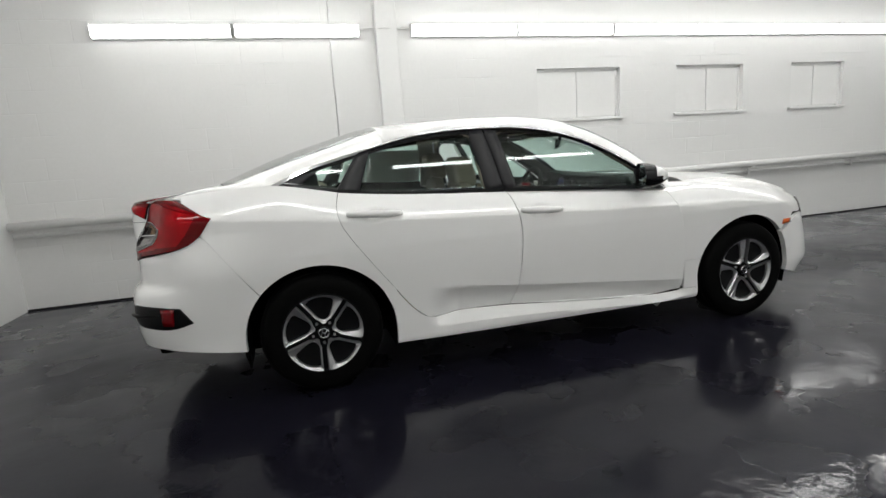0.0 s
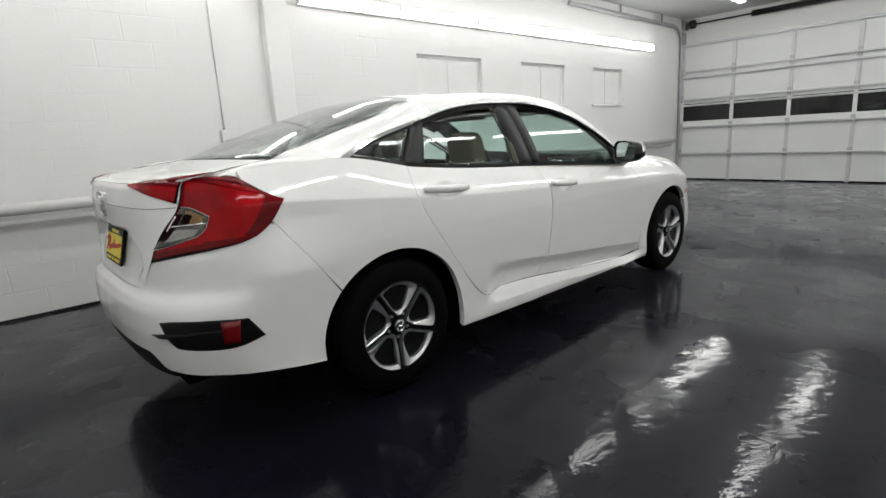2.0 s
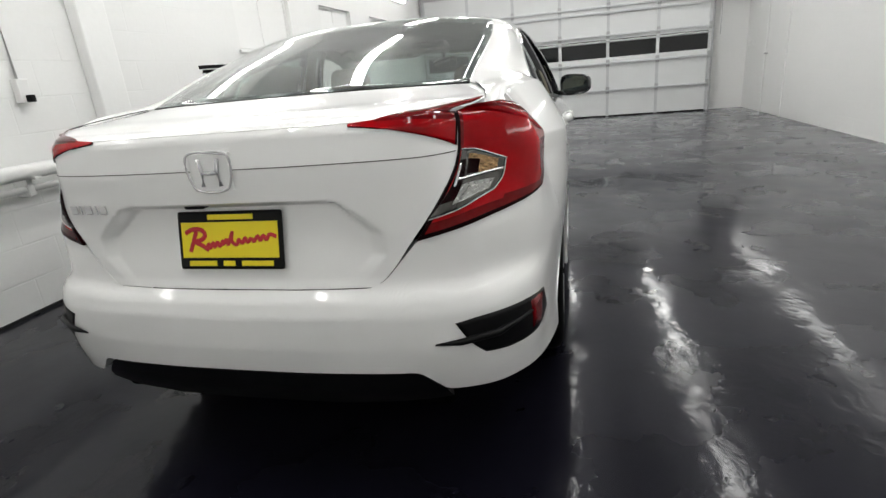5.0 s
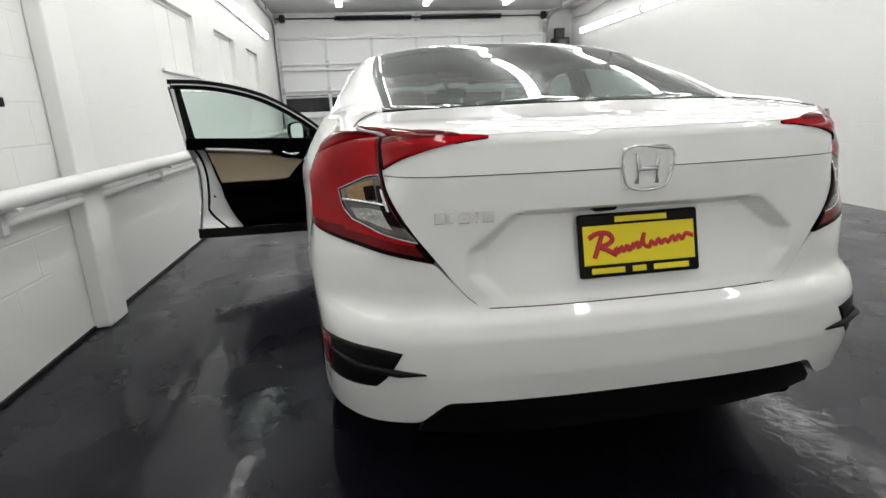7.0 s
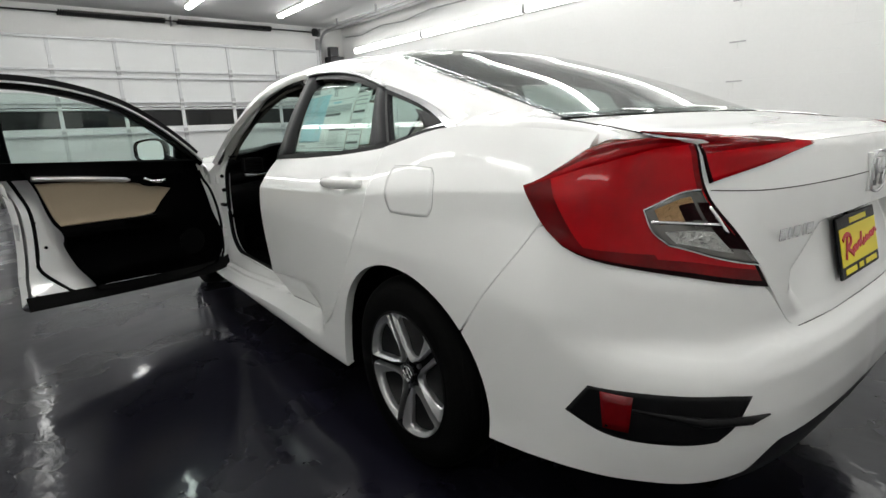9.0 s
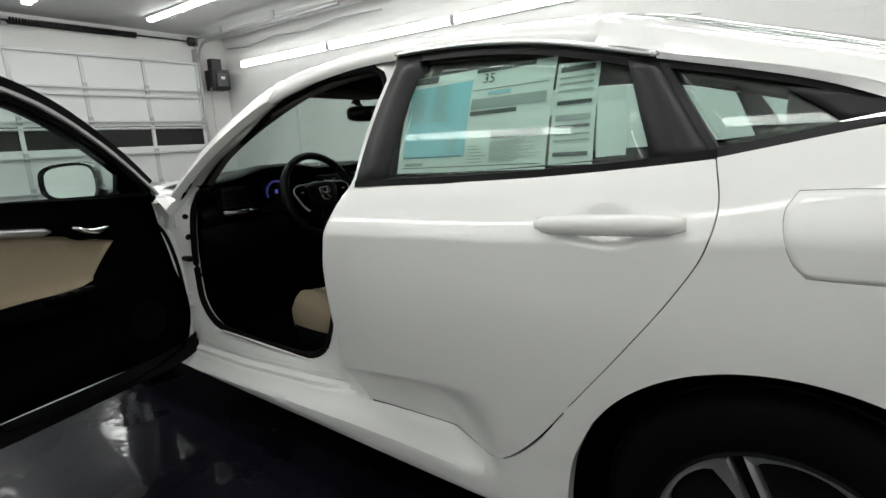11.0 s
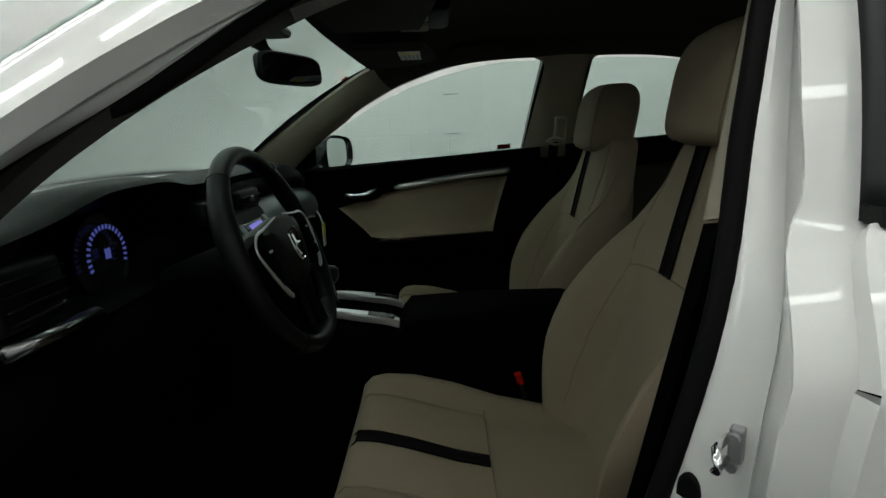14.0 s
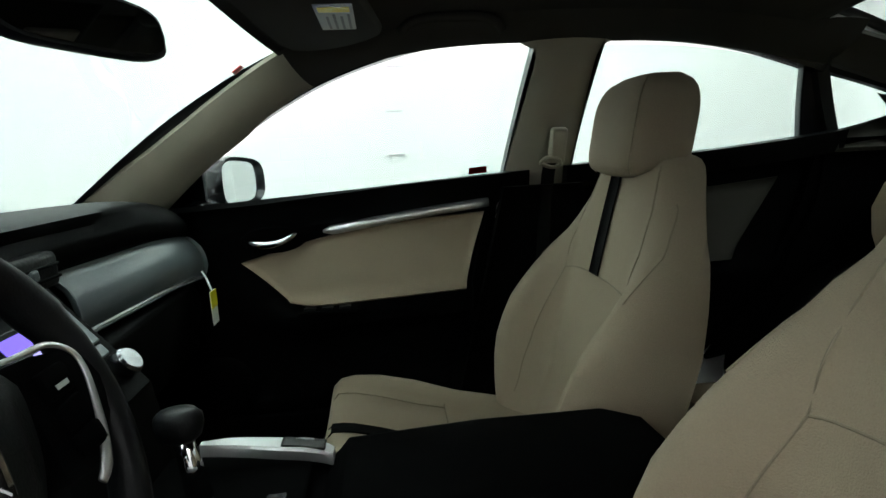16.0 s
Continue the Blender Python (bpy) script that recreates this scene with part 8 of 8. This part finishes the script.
    if s > 0:
        part("aperture_seal", tube((loopi * S1).tolist(), 0.013, 8, cap=False), RUBBER, fr, "black rubber door seal", smooth=True)
    if s > 0:
        for z in (0.817, 0.730):
            part("hinge_bolt", tube([(0.815, 0.730, z), (0.765, 0.770, z)], [0.013, 0.011], 10), RUBBER, fr, smooth=True)
        part("check_arm", box((0.755, 0.760, 0.628), (0.86, 0.785, 0.648), 0.004), BLACK_PLASTIC, fr)
        for z in (0.80, 0.46):
            part("hinge", box((0.79, 0.770, z - 0.03), (0.85, 0.80, z + 0.03), 0.006), PAINT, fr)
        face = Matrix.Translation((-0.151, 0.757, 0.664)) @ Matrix.Rotation(radians(-42), 4, "Z")
        bm = loft([[(0.014 * k * math.cos(a), d, 0.027 * k * math.sin(a)) for a in np.linspace(0, 2 * math.pi, 18, endpoint=False)] for d, k in ((-0.03, 1.0), (0.004, 1.0), (0.007, 0.85))])
        bmesh.ops.transform(bm, matrix=face, verts=bm.verts)
        part("lock_hole", bm, RUBBER, fr, "black rubber plug in the pillar", smooth=40)
        face = Matrix.Translation((-0.177, 0.788, 0.738)) @ Matrix.Rotation(radians(-42), 4, "Z")
        bm = bmesh.new()
        add_box(bm, (-0.007, -0.02, -0.020), (0.007, -0.003, 0.020), 0.003)
        bmesh.ops.transform(bm, matrix=face, verts=bm.verts)
        part("striker_plate", bm, STEEL, fr)
        bm = bmesh.new()
        add_tube(bm, [(0.006, 0.0, 0.012), (0.010, 0.030, 0.012), (0.006, 0.040, 0.004), (0.006, 0.040, -0.006), (0.010, 0.030, -0.014), (0.006, 0.0, -0.014)], 0.0045, 8)
        bmesh.ops.transform(bm, matrix=face, verts=bm.verts)
        part("striker", bm, CHROME, fr, smooth=True)
        for z in (0.752, 0.720):
            part("striker_screw", tube([(-0.175, 0.790, z), (-0.171, 0.794, z)], 0.006, 8), STEEL, fr)
        step = []
        for x in np.linspace(-0.20, 0.845, 48):
            z0 = float(np.interp(x, (-0.285, 0.0, 0.4, 0.7, 0.80, 0.868), (0.308, 0.283, 0.253, 0.241, 0.247, 0.260)))
            y0 = float(skin(ux(x), z0 - 0.004, 0.004, 1)[1])
            up = float(np.interp(x, (-0.20, -0.10, 0.0, 0.06, 0.75, 0.845), (0.14, 0.055, 0.010, 0.0, 0.0, 0.06)))
            sink = 0.045 * float(np.interp(x, (-0.19, -0.07), (1, 0))) ** 1.5
            step.append([(x, y - sink * k, z) for k, (y, z) in zip((0.3, 0.8, 1, 1, 1, 1, 1, 1), ((y0, z0 - 0.004), (y0 - 0.012, z0 + 0.004), (y0 - 0.016, z0 + 0.016), (y0 - 0.042, z0 + 0.022), (y0 - 0.046, z0 + 0.036 + up * 0.3), (y0 - 0.078, z0 + 0.048 + up * 0.7), (0.752, 0.338 + up), (0.742, 0.345 + up)))])
        part("sill_step", sheet(np.array(step), 0.0, 0.0, 0.002), PAINT, fr, smooth=30)
        part("sill_plate", box((-0.0, 0.735, 0.338), (0.62, 0.76, 0.347), 0.003), PAINT, fr)
for s in (-1, 1):
    part("inner_wing", box((0.80, s * 0.70 - 0.04, 0.26), (0.94, s * 0.70 + 0.04, 0.88), 0.01), WELL, car)

# ---- papers on the rear side window ----
def paper(name, x0, x1, zb0, zb1, zt0, zt1, inset, material, parent, label=""):
    g = glassgrid([(x0, zb0), (x1, zb1)], [(x1, zb1), (x1 + 0.02, zt1)], [(x0 + 0.02, zt0), (x1 + 0.02, zt1)], [(x0, zb0), (x0 + 0.02, zt0)], 6, 6, inset, 1)
    return part(name, sheet(g, 0.0, 0.0, 0.0006), material, parent, label)


left_rear = [o for o in car.children if o.name.startswith("rear_door") and o.data.vertices[0].co.y > 0][0]
paper("price_sheet", -0.855, -0.42, 1.012, 1.000, 1.262, 1.250, -0.022, PAPER, left_rear, "printed price sheet with a blue panel")
paper("side_sheet", -0.962, -0.862, 1.022, 1.02, 1.238, 1.243, -0.022, PAPER, left_rear, "narrow printed sheet")
paper("plain_sheet", -1.03, -0.968, 1.040, 1.035, 1.178, 1.182, -0.022, PAPER, left_rear, "blank sheet")
paper("blue_panel", -0.632, -0.434, 1.042, 1.036, 1.230, 1.220, -0.0205, PAPER_BLUE, left_rear)


def bar(u0, u1, v0, v1, material, x0=-0.855, x1=-0.42, za=1.004, zb=1.256):
    """A printed bar on a sheet: u across from its front edge, v down from its top."""
    xa, xb = x1 + (x0 - x1) * u1, x1 + (x0 - x1) * u0
    z1, z0 = zb + (za - zb) * v0, zb + (za - zb) * v1
    sh = lambda z: 0.02 * (z - za) / (zb - za)  # noqa: E731
    slope = lambda x: (x1 - x) * 0.03  # noqa: E731
    g = glassgrid([(xa + sh(z0), z0 + slope(xa)), (xb + sh(z0), z0 + slope(xb))], [(xb + sh(z0), z0 + slope(xb)), (xb + sh(z1), z1 + slope(xb))], [(xa + sh(z1), z1 + slope(xa)), (xb + sh(z1), z1 + slope(xb))], [(xa + sh(z0), z0 + slope(xa)), (xa + sh(z1), z1 + slope(xa))], 4, 3, -0.0192, 1)
    part("print_bar", sheet(g, 0.0, 0.0, 0.0004), material, left_rear)


random.seed(4)
for u0, u1, v0, v1, m in ((0.05, 0.22, 0.03, 0.10, PAPER_INK), (0.50, 0.88, 0.03, 0.07, PAPER_INK), (0.50, 0.97, 0.33, 0.43, PAPER_GREY), (0.50, 0.80, 0.45, 0.49, PAPER_INK), (0.66, 0.97, 0.66, 0.72, PAPER_INK), (0.60, 0.75, 0.27, 0.30, PAPER_BLUE), (0.04, 0.47, 0.86, 0.868, PAPER_INK), (0.04, 0.97, 0.965, 0.972, PAPER_INK), (0.06, 0.2, 0.92, 0.95, PAPER_GREY), (0.50, 0.97, 0.24, 0.246, PAPER_INK)):
    bar(u0, u1, v0, v1, m)
for k in range(16):
    bar(0.06, 0.06 + random.uniform(0.06, 0.11), 0.17 + 0.022 * k, 0.178 + 0.022 * k, PAPER_GREY)
    bar(0.22, 0.22 + random.uniform(0.08, 0.14), 0.14 + 0.024 * k, 0.148 + 0.024 * k, PAPER_GREY)
    bar(0.66, 0.66 + random.uniform(0.15, 0.30), 0.75 + 0.012 * k, 0.755 + 0.012 * k, PAPER_GREY)
for k in range(6):
    bar(0.52, 0.52 + random.uniform(0.06, 0.12), 0.78 + 0.03 * k, 0.788 + 0.03 * k, PAPER_GREY)
    bar(0.36, 0.36 + random.uniform(0.04, 0.1), 0.68 + 0.028 * k, 0.688 + 0.028 * k, PAPER_GREY)
for k, (v0, v1, m) in enumerate(((0.03, 0.09, PAPER_INK), (0.38, 0.42, PAPER_INK), (0.52, 0.58, PAPER_GREY), (0.62, 0.65, PAPER_INK), (0.88, 0.92, PAPER_INK), (0.7, 0.72, PAPER_GREY), (0.76, 0.78, PAPER_GREY), (0.14, 0.16, PAPER_GREY), (0.2, 0.22, PAPER_GREY), (0.27, 0.29, PAPER_GREY))):
    bar(0.1, 0.9, v0, v1, m, x0=-0.962, x1=-0.862, za=1.02, zb=1.24)

spot = glass_at(-0.662, 1.218, -0.0186, 1)
tilt = Matrix(((-1, 0, 0, spot[0]), (0, -0.36, 0.933, spot[1]), (0, 0.933, 0.36, spot[2]), (0, 0, 0, 1)))
text_mesh("mileage_figure", "35", 0.036, PAPER_INK, left_rear, tilt, 0.0002)

# small stickers on the passenger's window
g = glassgrid([(-0.165, 0.985), (-0.115, 0.982)], [(-0.115, 0.982), (-0.115, 1.0)], [(-0.165, 1.003), (-0.115, 1.0)], [(-0.165, 0.985), (-0.165, 1.003)], 3, 3, -0.02, -1)
part("window_sticker", sheet(g, 0.0, 0.0, 0.0006), DARK_RED, car, "small dark red window sticker")
# the driver's door stands open on its hinges
front_door_left.matrix_basis = Matrix.Translation((0.815, 0.838, 0)) @ Matrix.Rotation(radians(-69), 4, "Z") @ Matrix.Translation((-0.79, -0.80, 0))
